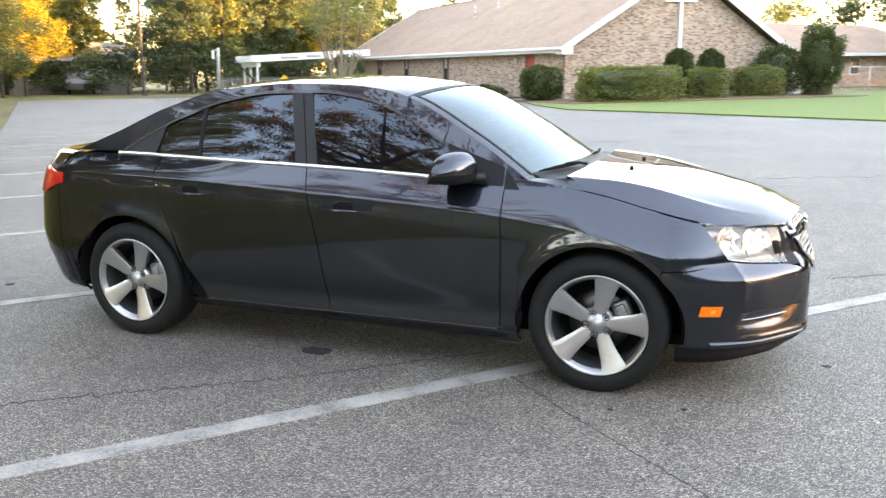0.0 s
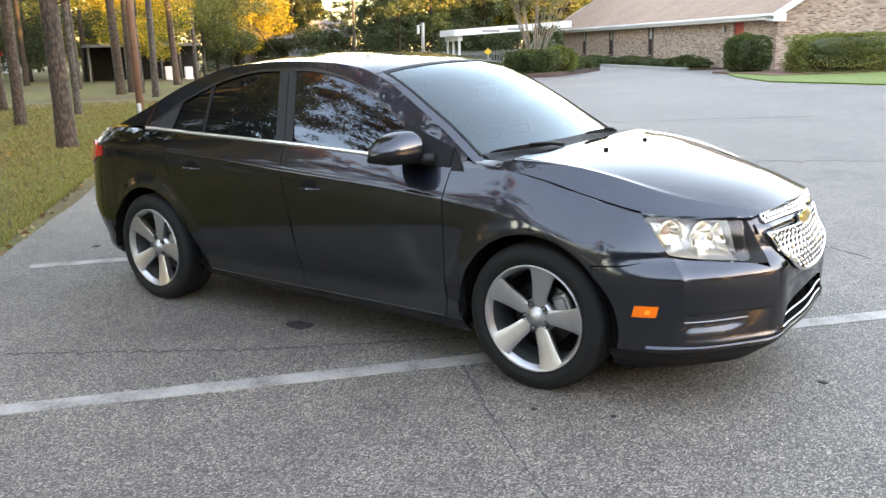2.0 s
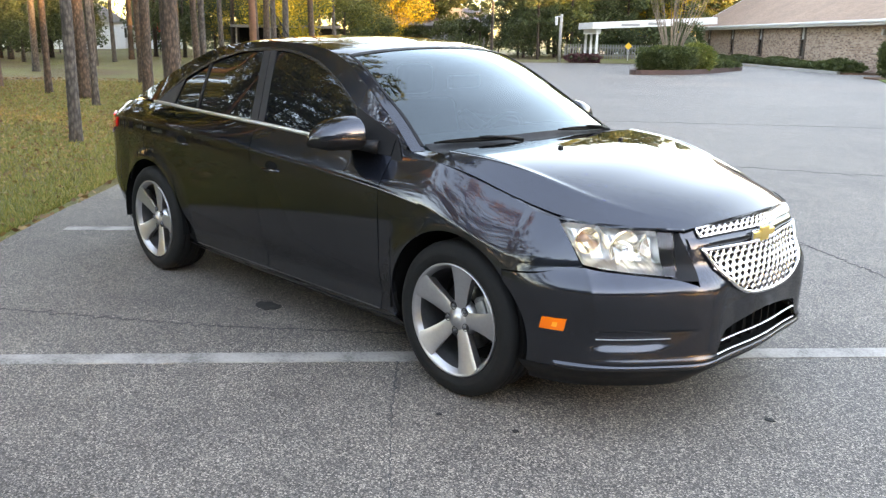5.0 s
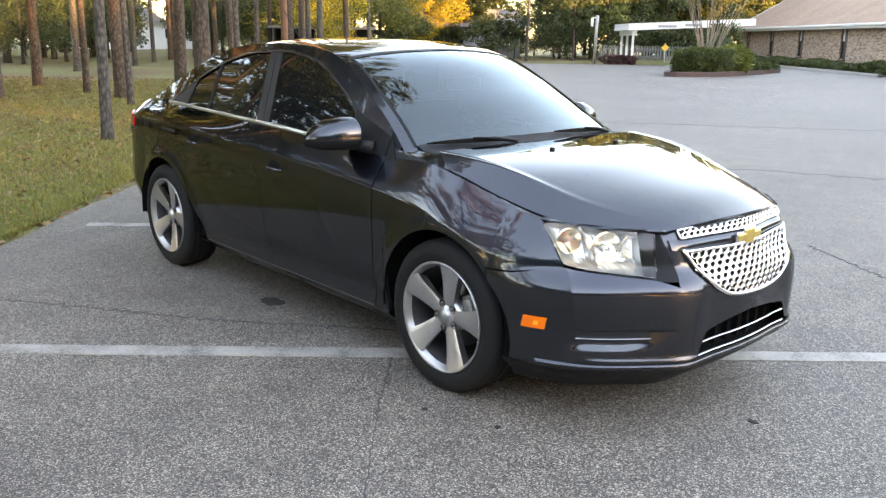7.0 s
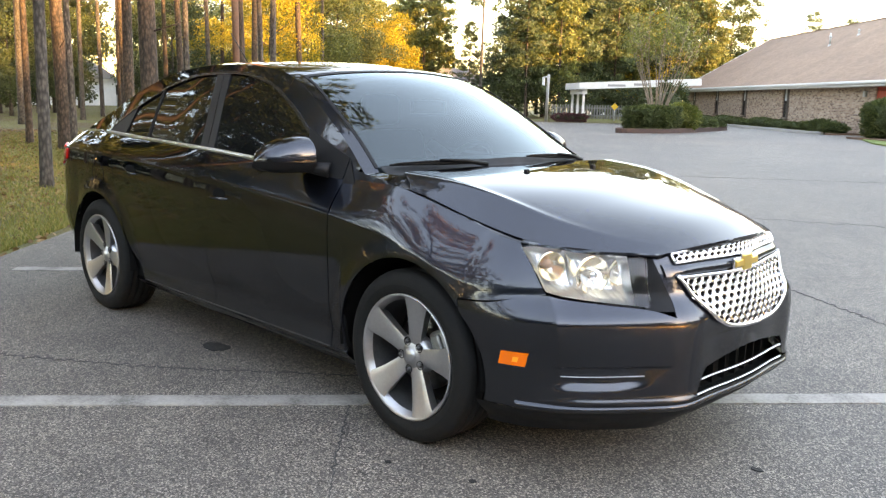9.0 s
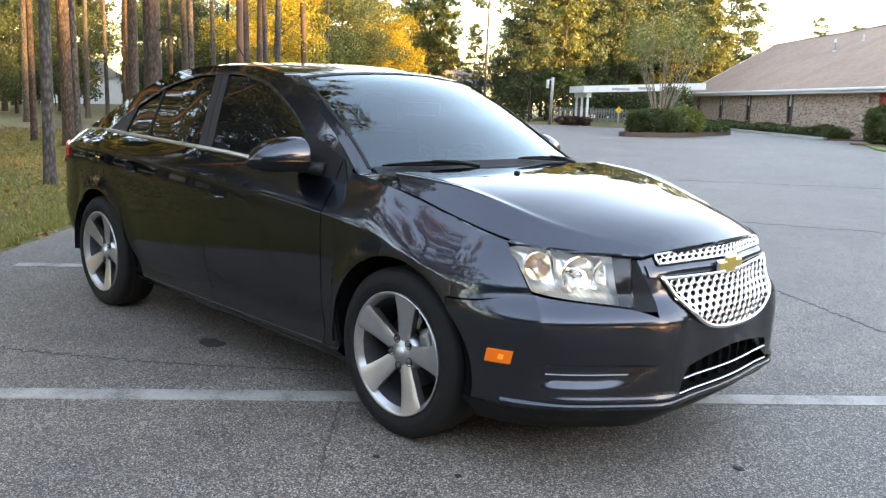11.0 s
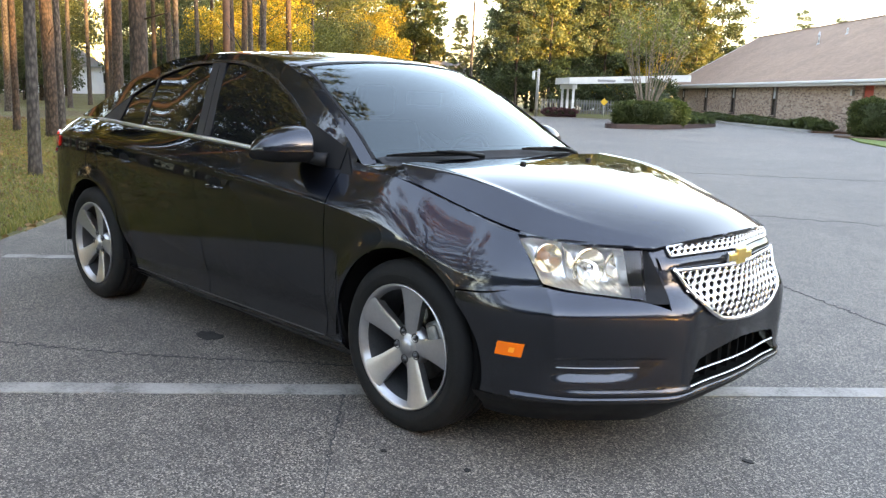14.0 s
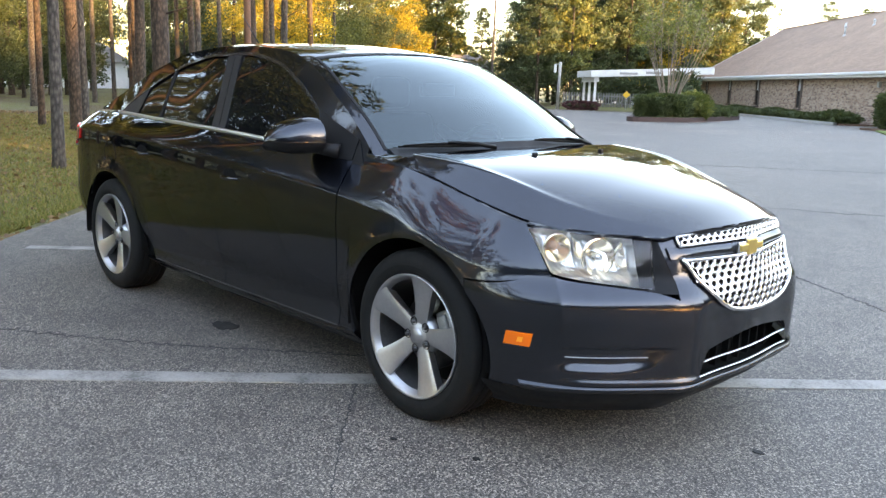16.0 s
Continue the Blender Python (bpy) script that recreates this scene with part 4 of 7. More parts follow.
def wing_top(s, k):
    p = Vector(body(s, belt(s)))
    return tuple(p.lerp(bonnet_side(p.x) + Vector((0, -0.003, -0.004)), k))


both_sides("wing_edge", sheet(wing_top, span(-0.12, 0.50, 40), span(0, 1, 4)), PAINT, car)


# dark slot and painted cheek between lamp and grille
def slot(a, b):
    z = 0.606 + (0.772 - 0.606) * b
    s0 = lamp_inner(b) + 0.004
    s1 = 0.916 - 0.070 * b
    x, y, z = body(s0 + (s1 - s0) * a, z)
    return (x - 0.026 * (1 - a) ** 1.5, y, z)


def cheek(a, b):
    z = 0.575 + (0.790 - 0.575) * b
    s0 = 0.916 - 0.070 * b - 0.004
    y1 = 0.380 if z > 0.71 else g_low_y(z) - 0.014
    x, y, z = body(s0, z)
    yy = y + (-y1 - y) * a
    return (nose(yy, z) + 0.012 * a, yy, z)


g_low_y = smooth_keys((0.515, 0.10), (0.53, 0.19), (0.56, 0.255), (0.62, 0.325), (0.72, 0.393), (0.80, 0.40))
for sgn in (1, -1):
    f = (lambda s: s) if sgn == 1 else mirror
    # black plastic puts the recessed wedge's shade into its colour
    part("lamp_slot", f(sheet(slot, span(0, 1, 6), span(0, 1, 12))), BLACK_PLASTIC, car, "dark slot beside the headlamp")
    part("grille_cheek", f(sheet(cheek, span(0, 1, 8), span(0, 1, 16), 0.008)), PAINT, car)

# grilles: chrome lattices with staggered openings
def lattice(inside, z0, z1, half, cell, rise, depth, wall):
    """Honeycomb of rounded openings in a curved plate."""
    verts, faces = [], []
    row, z = 0, z0
    while z < z1 + rise:
        y = -half - cell + (cell / 2 if row % 2 else 0)
        while y < half + cell:
            if inside(y, z):
                o = len(verts)
                for ring, (fy, fz, dx) in enumerate(((0.5, 0.667, 0.0), (0.5 - wall, 0.555 - wall * 0.8, 0.003), (0.5 - wall, 0.555 - wall * 0.8, -depth))):
                    for k in range(6):
                        a = math.pi / 2 + k * math.pi / 3
                        py, pz = y + cell * fy * math.cos(a) / 0.866, z + rise * fz * math.sin(a)
                        verts.append((nose(py, pz) + 0.020 + dx, py, pz))
                for ring in range(2):
                    for k in range(6):
                        a, b = o + ring * 6 + k, o + ring * 6 + (k + 1) % 6
                        faces.append((a, b, b + 6, a + 6))
            y += cell
        z += rise
        row += 1
    return verts, faces


g_low = smooth_keys((0.0, 0.516), (0.10, 0.520), (0.19, 0.534), (0.26, 0.565), (0.33, 0.628), (0.392, 0.722))
g_top = lambda y: 0.703 + 0.010 * (abs(y) / 0.4) ** 2
u_low = lambda y: 0.757 + 0.004 * abs(y)
u_top = lambda y: 0.800 - 0.014 * (abs(y) / 0.4) ** 2
main = lattice(lambda y, z: abs(y) < 0.384 and g_low(abs(y)) + 0.010 < z < g_top(y) - 0.006, 0.513, 0.712, 0.42, 0.0435, 0.0225, 0.008, 0.115)
grille = part("grille", main, GRILLE_CHROME, car, "chrome honeycomb grille")
up = lattice(lambda y, z: abs(y) < 0.372 and u_low(y) + 0.004 < z < u_top(y) - 0.003, 0.7685, 0.80, 0.39, 0.036, 0.0150, 0.008, 0.10)
grille_up = part("upper_grille", up, GRILLE_CHROME, car, "narrow chrome honeycomb grille")


def rim_tube(path, r, mat, parent, name="grille_rim"):
    part(name, tube([(nose(y, z) + 0.021, y, z) for y, z in path], r, 8), mat, parent)


low_path = [(y, g_low(abs(y))) for y in span(-0.390, 0.390, 60)]
rim_tube(low_path, 0.008, CHROME, grille)
rim_tube([(y, g_top(y)) for y in span(-0.390, 0.390, 40)], 0.007, CHROME, grille)
rim_tube([(y, u_low(y)) for y in span(-0.385, 0.385, 40)], 0.005, CHROME, grille_up)
rim_tube([(y, u_top(y)) for y in span(-0.385, 0.385, 40)], 0.005, CHROME, grille_up)
for sgn in (-1, 1):
    rim_tube([(sgn * 0.385, z) for z in span(u_low(0.385), u_top(0.385), 4)], 0.005, CHROME, grille_up)
# near-black sheet close behind the openings paints their depth shade
part("grille_backing", sheet(lambda y, b: (lambda z: (nose(y, z) + 0.0125, y, z))(g_low(abs(y)) + 0.004 + (0.794 - g_low(abs(y)) - 0.004) * b), span(-0.378, 0.378, 40), span(0, 1, 20)), DARK, car)
def bonnet_brow(b, k):
    x, y, z = bonnet_skin(1.0, b)
    return (x - 0.004 - (x - nose(y, 0.768) + 0.004) * k * k, y, z - 0.003 - (z - 0.766) * k)


part("bonnet_brow", sheet(bonnet_brow, span(-0.99, 0.99, 40), span(0, 1, 6), flip=True), PAINT, car)
part("grille_chin", sheet(lambda y, b: (lambda z: (nose(y, z) + 0.0015 + 0.0085 * b * ease((0.398 - abs(y)) / 0.06), y, z))(0.502 + (g_low(abs(y)) + 0.004 - 0.502) * b), span(-0.398, 0.398, 60), span(0, 1, 10)), PAINT, car)
part("grille_bar", sheet(lambda y, b: (nose(y, 0.71 + 0.045 * b) + 0.014 + 0.010 * math.sin(math.pi * b) * ease((0.42 - abs(y)) / 0.06), y, g_top(y) + 0.003 + (u_low(y) - g_top(y) - 0.006) * b), span(-0.43, 0.43, 40), span(0, 1, 8), 0.01), PAINT, car)
badge = bmesh.new()
box(badge, nose(0, 0.728) + 0.01 + 0.012, nose(0, 0.728) + 0.01 + 0.026, -0.085, 0.085, 0.716, 0.742, 0.004)
box(badge, nose(0, 0.728) + 0.01 + 0.012, nose(0, 0.728) + 0.01 + 0.028, -0.034, 0.034, 0.700, 0.758, 0.004)
bd = part("badge", badge, GOLD, car, "gold badge with chrome edge")
badge2 = bmesh.new()
box(badge2, nose(0, 0.728) + 0.01 + 0.008, nose(0, 0.728) + 0.01 + 0.020, -0.094, 0.094, 0.708, 0.750, 0.004)
box(badge2, nose(0, 0.728) + 0.01 + 0.008, nose(0, 0.728) + 0.01 + 0.021, -0.043, 0.043, 0.692, 0.766, 0.004)
part("badge_edge", badge2, CHROME, bd)

# wheels
RIM = 0.243


def make_wheel(turn):
    """Wheel with its centre at the origin, outer face towards -y."""
    prof = [(RIM - 0.036, 0.09), (RIM - 0.036, -0.04), (RIM - 0.026, -0.085), (RIM - 0.014, -0.106), (RIM - 0.004, -0.1165), (RIM, -0.112), (RIM - 0.002, -0.10)]
    barrel = lathe(prof[2:], 64)
    well_wall = lathe(prof[:3], 64)
    spokes = []
    for k in range(5):
        a0 = turn + 2 * math.pi * k / 5

        def spoke(r, w, a0=a0):
            q = (r - 0.035) / (RIM - 0.010 - 0.035)
            half = 0.029 + 0.022 * q + 0.012 * q ** 4
            a = a0 + w * half / r
            return (r * math.cos(a), -0.076 - 0.034 * q ** 1.3 + 0.005 * w ** 4, r * math.sin(a))

        rs, ws = span(0.035, RIM - 0.010, 18), span(-1, 1, 11)
        face = sheet(spoke, rs, ws, 0.0, flip=False)
        side = sheet(lambda r, w: (lambda p: p)(spoke(r, w)), rs, ws, 0.045, flip=False)
        spokes.append(side)
    wheel = part("wheel", barrel, ALLOY, None, "five-spoke machined alloy wheel")
    part("barrel", well_wall, ALLOY_DARK, wheel)
    for sp in spokes:
        part("spoke", sp, ALLOY, wheel)
    hub = lathe([(0.0001, -0.088), (0.026, -0.087), (0.031, -0.082), (0.060, -0.074), (0.078, -0.066), (0.082, -0.03)], 40)
    part("hub", hub, ALLOY, wheel)
    part("centre_cap", lathe([(0.0001, -0.094), (0.020, -0.093), (0.028, -0.088), (0.030, -0.08)], 28), ALLOY, wheel)
    nut = lathe([(0.0001, -0.088), (0.008, -0.087), (0.010, -0.080), (0.0105, -0.055)], 6)
    well = lathe([(0.0108, -0.070), (0.0165, -0.0830), (0.0185, -0.080)], 14)
    for k in range(5):
        a = turn + 2 * math.pi * (k + 0.5) / 5
        m = Matrix.Translation((0.0565 * math.cos(a), 0.002, 0.0565 * math.sin(a)))
        part("wheel_nut", moved(nut, m), ALLOY_DARK, wheel)
        # black ring stands for the shade in the hollow round the nut
        part("nut_well", moved(well, m), BLACK_PLASTIC, wheel)
    # near-black disc stands for the shade inside the wheel
    part("wheel_inner", lathe([(0.06, 0.06), (RIM - 0.032, 0.06)], 40), DARK, wheel)
    part("brake_disc", lathe([(0.07, -0.005), (0.145, -0.005), (0.147, 0.0), (0.147, 0.02)], 48), DISC, wheel)
    cal = bmesh.new()
    box(cal, 0.085, 0.165, -0.045, 0.035, -0.055, 0.06, 0.014)
    box(cal, 0.10, 0.150, -0.058, -0.035, -0.040, 0.045, 0.010)
    bmesh.ops.transform(cal, matrix=Matrix.Rotation(radians(-25), 4, "Y"), verts=cal.verts)
    part("brake_caliper", set_smooth(cal), CAST, wheel)
    T = 0.333
    prof = [(RIM - 0.012, -0.09), (RIM + 0.002, -0.108), (RIM + 0.018, -0.117), (RIM + 0.045, -0.119), (T - 0.030, -0.112), (T - 0.014, -0.104), (T - 0.005, -0.094)]
    for y in (-0.062, -0.022, 0.022, 0.062):
        prof += [(T, y - 0.012), (T, y - 0.005), (T - 0.008, y - 0.004), (T - 0.008, y + 0.004), (T, y + 0.005)]
    prof += [(T - 0.005, 0.094), (T - 0.03, 0.112), (RIM + 0.02, 0.115), (RIM - 0.012, 0.09)]
    part("tyre", lathe(prof, 72), RUBBER, wheel, "black tyre")
    ring = lathe([(RIM + 0.030, -0.1195), (RIM + 0.034, -0.1205), (RIM + 0.038, -0.1195)], 64)
    part("sidewall_ring", ring, RUBBER, wheel)
    return wheel


first = make_wheel(radians(78))
WHEEL_Y = 0.744
for i, (x, sgn, turn) in enumerate(((0.0, -1, 0), (-WHEELBASE, -1, 8), (0.0, 1, 0), (-WHEELBASE, 1, 30))):
    m = Matrix.Translation((x, sgn * WHEEL_Y, AXLE_Z - 0.003)) @ (Matrix.Rotation(math.pi, 4, "Z") if sgn > 0 else Matrix.Identity(4)) @ Matrix.Rotation(radians(turn), 4, "Y")
    w = first if i == 0 else copy_thing(first, m)
    w.parent = car
    w.matrix_basis = m

# cabin
dash = sheet(lambda a, y: (-0.30 - 0.55 * a, y, 0.975 + 0.035 * math.sin(math.pi * clamp(a * 0.9)) - 0.25 * ease((a - 0.75) / 0.25)), span(0, 1, 14), span(-0.66, 0.66, 14), flip=False)
part("dashboard", dash, INTERIOR, car)
for y in (-0.36, 0.36):
    st = bmesh.new()
    box(st, -1.30, -0.78, y - 0.24, y + 0.24, 0.42, 0.58, 0.05)
    box(st, -1.42, -1.27, y - 0.23, y + 0.23, 0.55, 1.12, 0.05, Matrix.Translation((-1.35, 0, 0.55)) @ Matrix.Rotation(radians(-14), 4, "Y") @ Matrix.Translation((1.35, 0, -0.55)))
    box(st, -1.60, -1.50, y - 0.13, y + 0.13, 1.13, 1.31, 0.04)
    part("front_seat", set_smooth(st), INTERIOR, car)
sw = moved(lathe([(0.185 + 0.014 * math.cos(a), 0.014 * math.sin(a)) for a in span(0, 2 * math.pi, 9)], 36, "z"), Matrix.Translation((-0.86, 0.36, 0.90)) @ Matrix.Rotation(radians(-62), 4, "Y"))
part("steering_wheel", joined(sw, moved(tube([(0, 0, 0), (0, 0, -0.3)], [0.05, 0.03], 10), Matrix.Translation((-0.86, 0.36, 0.90)) @ Matrix.Rotation(radians(-62) + math.pi, 4, "Y"))), INTERIOR, car)
part("rear_view_mirror", boxes((-0.80, -0.765, -0.11, 0.11, 1.215, 1.28), bevel=0.012), BLACK_PLASTIC, car)
part("cabin_floor", boxes((-2.9, -0.3, -0.70, 0.70, 0.26, 0.30), (-2.75, -2.55, -0.65, 0.65, 0.30, 1.05)), DARK, car)

# ---- the lot: u along the painted lines, v along the grass edge ----
LOT_O, LOT_A = Vector((-4.10, -1.52)), radians(48.5)
EU, EV = Vector((math.cos(LOT_A), math.sin(LOT_A))), Vector((-math.sin(LOT_A), math.cos(LOT_A)))


def lot(u, v, z=0.0):
    p = LOT_O + EU * u + EV * v
    return (p.x, p.y, z)


ground_bm = bmesh.new()
bmesh.ops.create_grid(ground_bm, x_segments=60, y_segments=60, size=900)
for v in ground_bm.verts:
    v.co.z = -0.03
tagged(part("ground", ground_bm, LAWN), "autumn lawn with bare straw patches and leaf litter", "ground", kind="structure")


def slab(outline, z, thick):
    """A flat slab over an outline; verts, faces."""
    n = len(outline)
    verts = [(x, y, z) for x, y in outline] + [(x, y, z - thick) for x, y in outline]
    return verts, [tuple(range(n)), tuple(reversed(range(n, 2 * n)))] + [(i, i + n, (i + 1) % n + n, (i + 1) % n) for i in range(n)]


def uneven(a, b, n, amp, seed):
    """Points from a to b, wandering sideways a little."""
    a, b = Vector(a[:2]), Vector(b[:2])
    side = Vector((-(b - a).y, (b - a).x)).normalized()
    return [tuple(a.lerp(b, k) + side * amp * (noise.noise(Vector((k * n * 0.6, seed, 0))) + 0.5 * noise.noise(Vector((k * n * 2.1, seed, 3))))) for k in span(0, 1, n)]


far_v = 47.0
EDGE_P, EDGE_D = Vector((-4.83, -0.70)), Vector((math.cos(radians(136.5)), math.sin(radians(136.5))))
edge_near, edge_far = EDGE_P - EDGE_D * 46, EDGE_P + EDGE_D * far_v
lot_edge = uneven(edge_near, edge_far, 160, 0.10, 1.0) + uneven(edge_far, lot(45, far_v), 30, 0.15, 2.0)[1:]
lot_edge += uneven(lot(45, far_v), lot(45, -45), 30, 0.1, 3.0)[1:] + [lot(22, -45)[:2]]
tagged(part("pavement", mesh_of("pavement", *slab(lot_edge, 0.0, 0.08), ASPHALT, smooth=False)), "worn grey asphalt car park with exposed aggregate", "car park", kind="structure")


def strip(name, points, width, z, thick, mat, seed=0.0, rough=0.004):
    """A flat band along points with a slightly ragged rim."""
    pts = [Vector(p[:2]) for p in points]
    L, R = [], []
    for i, p in enumerate(pts):
        d = (pts[min(i + 1, len(pts) - 1)] - pts[max(i - 1, 0)]).normalized()
        s = Vector((-d.y, d.x))
        w = (width[i] if hasattr(width, "__len__") else width) / 2
        L.append(tuple(p + s * (w + rough * noise.noise(Vector((i * 0.9, seed, 1))))))
        R.append(tuple(p - s * (w + rough * noise.noise(Vector((i * 0.9, seed, 7))))))
    n = len(pts)
    verts = [(*q, z) for q in L] + [(*q, z) for q in R] + [(*q, z - thick) for q in L] + [(*q, z - thick) for q in R]
    faces = [(i, i + n, i + n + 1, i + 1) for i in range(n - 1)]
    faces += [(i, i + 1, i + 1 + 2 * n, i + 2 * n) for i in range(n - 1)] + [(i + n, i + 3 * n, i + 3 * n + 1, i + n + 1) for i in range(n - 1)]
    return mesh_of(name, verts, faces, mat, smooth=False)


FIRST_V = -2.200
for k in range(-1, 8):
    v = FIRST_V + 2.735 * k
    u0, u1 = 0.42, 6.3 if k < 1 else 5.2
    line = strip("parking_line", [lot(u, v) for u in span(u0, u1, 60)], 0.118, 0.0045, 0.0045, LINE, k * 3.7)
    tagged(part("parking_line", line), "worn white painted parking line on asphalt", "parking line", "parking lines", "structure")

TAR = varied("dark_crack_fill", (0.030, 0.030, 0.030), (0.065, 0.065, 0.065), 20.0, 0.95, 0.3)


def crack(a, b, n, amp, width, seed):
    pts = uneven(a, b, n, amp, seed)
    ws = [width * (0.35 + 0.9 * abs(noise.noise(Vector((i * 0.37, seed, 5))))) for i in range(n)]
    tagged(part("asphalt_crack", strip("asphalt_crack", pts, ws, 0.0032, 0.003, TAR, seed, 0.003)), "thin dark crack in worn asphalt", "crack", "cracks", "structure")


crack((-2.75, -2.05), (-1.45, -1.16), 70, 0.05, 0.012, 11)
crack((-1.45, -1.16), (-0.62, -0.44), 50, 0.04, 0.013, 12)
crack((-0.55, -0.66), (-0.02, -1.17), 40, 0.02, 0.011, 13)
crack((-0.02, -1.17), (0.62, -1.74), 40, 0.02, 0.008, 18)
crack((-0.2, 3.05), (0.85, 2.35), 50, 0.05, 0.010, 14)
crack((1.2, 1.9), (2.6, 2.9), 50, 0.06, 0.008, 15)
crack((-3.0, 6.0), (4.5, 9.5), 80, 0.25, 0.012, 16)
crack((-8.0, 9.0), (-2.0, 13.5), 80, 0.25, 0.014, 17)
OIL = varied("oil_stain", (0.008, 0.008, 0.008), (0.020, 0.020, 0.020), 30.0, 0.9, 0.2)


def blot(x, y, rx, ry, seed, name="oil_stain"):
    pts = []
    for k in range(28):
        a = 2 * math.pi * k / 28
        r = 1 + 0.35 * noise.noise(Vector((math.cos(a) * 1.7, math.sin(a) * 1.7, seed)))
        pts.append((x + rx * r * math.cos(a), y + ry * r * math.sin(a)))
    tagged(part(name, mesh_of(name, *slab(pts, 0.0035, 0.003), OIL, smooth=False)), "dark oil stain soaked into the asphalt", "stain", "stains", "structure")


blot(-1.541, -0.763, 0.088, 0.055, 1)
blot(0.109, -1.03, 0.012, 0.010, 2)
blot(0.42, -0.92, 0.014, 0.011, 3)
blot(1.05, -0.10, 0.022, 0.014, 4)
blot(-0.46, -0.72, 0.04, 0.025, 5)
blot(-4.4, -0.2, 0.035, 0.03, 6)

# ---- leaves and plants ----
def leaf_cloud(points, size, seed, flat=0.0, long=1.0):
    """Small leaf quads at points, turned at random; verts, faces."""
    rng = np.random.default_rng(seed)
    P = np.asarray(points, float)
    n = len(P)
    a = rng.normal(size=(n, 3))
    a[:, 2] *= 1 - flat
    a /= np.linalg.norm(a, axis=1)[:, None]
    b = rng.normal(size=(n, 3))
    b -= a * (a * b).sum(1)[:, None]
    b /= np.linalg.norm(b, axis=1)[:, None]
    s = size * rng.uniform(0.6, 1.3, size=(n, 1))
    u, w = a * s * long, b * s * 0.55
    V = np.stack((P - u, P - u * 0.1 + w, P + u, P - u * 0.1 - w), axis=1).reshape(-1, 3)
    F = np.arange(4 * n).reshape(-1, 4)
    return V, F


def cloud_mesh(name, points, size, seed, mat, flat=0.0, long=1.0):
    V, F = leaf_cloud(points, size, seed, flat, long)
    me = bpy.data.meshes.new(name)
    me.from_pydata(V.tolist(), [], F.tolist())
    me.materials.append(mat)
    return me


def blob_points(centres, radii, count, seed, squash=0.75, hollow=0.55):
    """Points near the skins of several clumps."""
    rng = np.random.default_rng(seed)
    C, R = np.asarray(centres, float), np.asarray(radii, float)
    w = R ** 2 / (R ** 2).sum()
    k = rng.choice(len(C), size=count, p=w)
    d = rng.normal(size=(count, 3))
    d /= np.linalg.norm(d, axis=1)[:, None]
    r = R[k] * (hollow + (1 - hollow) * rng.uniform(0, 1, count) ** 0.6) * rng.uniform(0.85, 1.15, count)
    p = C[k] + d * r[:, None] * np.array([1, 1, squash])
    return p


def broadleaf(name, height, spread, mat, seed, bark, leaves=9000, leaf=0.13, low=0.25, trunk=0.16, layers=False):
    """A broad tree with a forked trunk and a crown in clumps, foot at the origin."""
    rng = np.random.default_rng(seed)
    root = empty(name)
    shapes, cent, rad = [], [], []
    lean = rng.uniform(-0.05, 0.05, 2)
    stem = [(lean[0] * height * k * k, lean[1] * height * k * k, height * 0.85 * k - 0.1) for k in span(0, 1, 8)]
    shapes.append(tube(stem, [trunk * (1 - 0.8 * k) * (1.25 if k == 0 else 1) for k in span(0, 1, 8)], 10))
    for i in range(13):
        h = low + (0.95 - low) * (i + rng.uniform(0, 0.8)) / 13
        a = i * 2.4 + rng.uniform(-0.4, 0.4)
        reach = spread * (0.35 + 0.75 * math.sin(math.pi * clamp((h - low) / (1 - low) * 0.85 + 0.12))) * rng.uniform(0.65, 1.1)
        base = Vector((lean[0] * height * h * h, lean[1] * height * h * h, height * h * 0.85))
        tip = base + Vector((math.cos(a) * reach, math.sin(a) * reach, reach * rng.uniform(0.1, 0.6)))
        midp = base.lerp(tip, 0.5) + Vector((0, 0, reach * 0.12))
        shapes.append(tube([base, midp, tip], [trunk * 0.33, trunk * 0.2, trunk * 0.06], 6))
        for q, f in ((tip, 0.42), (midp, 0.34), (tip.lerp(midp, 0.5) + Vector(rng.normal(size=3) * 0.25 * reach), 0.30)):
            cent.append(tuple(q))
            rad.append(max(0.35, spread * f * rng.uniform(0.7, 1.15)))
    cent.append((lean[0] * height, lean[1] * height, height * 0.93))
    rad.append(spread * 0.4)
    part("trunk", joined(*shapes), bark, root)
    if layers:
        cent = [tuple(Vector(c) + Vector((*rng.normal(size=2), 0.5 * rng.normal())) * r * 0.6) for c, r in zip(cent, rad) for _ in range(3)]
        rad = [r * 0.42 * rng.uniform(0.7, 1.2) for r in rad for _ in range(3)]
    pts = blob_points(cent, rad, leaves, seed, 0.28 if layers else 0.7, 0.05 if layers else 0.55)
    pts = pts[pts[:, 2] > 0.4]
    ob = new("crown", cloud_mesh("crown", pts, leaf, seed, mat))
    ob.parent = root
    return root


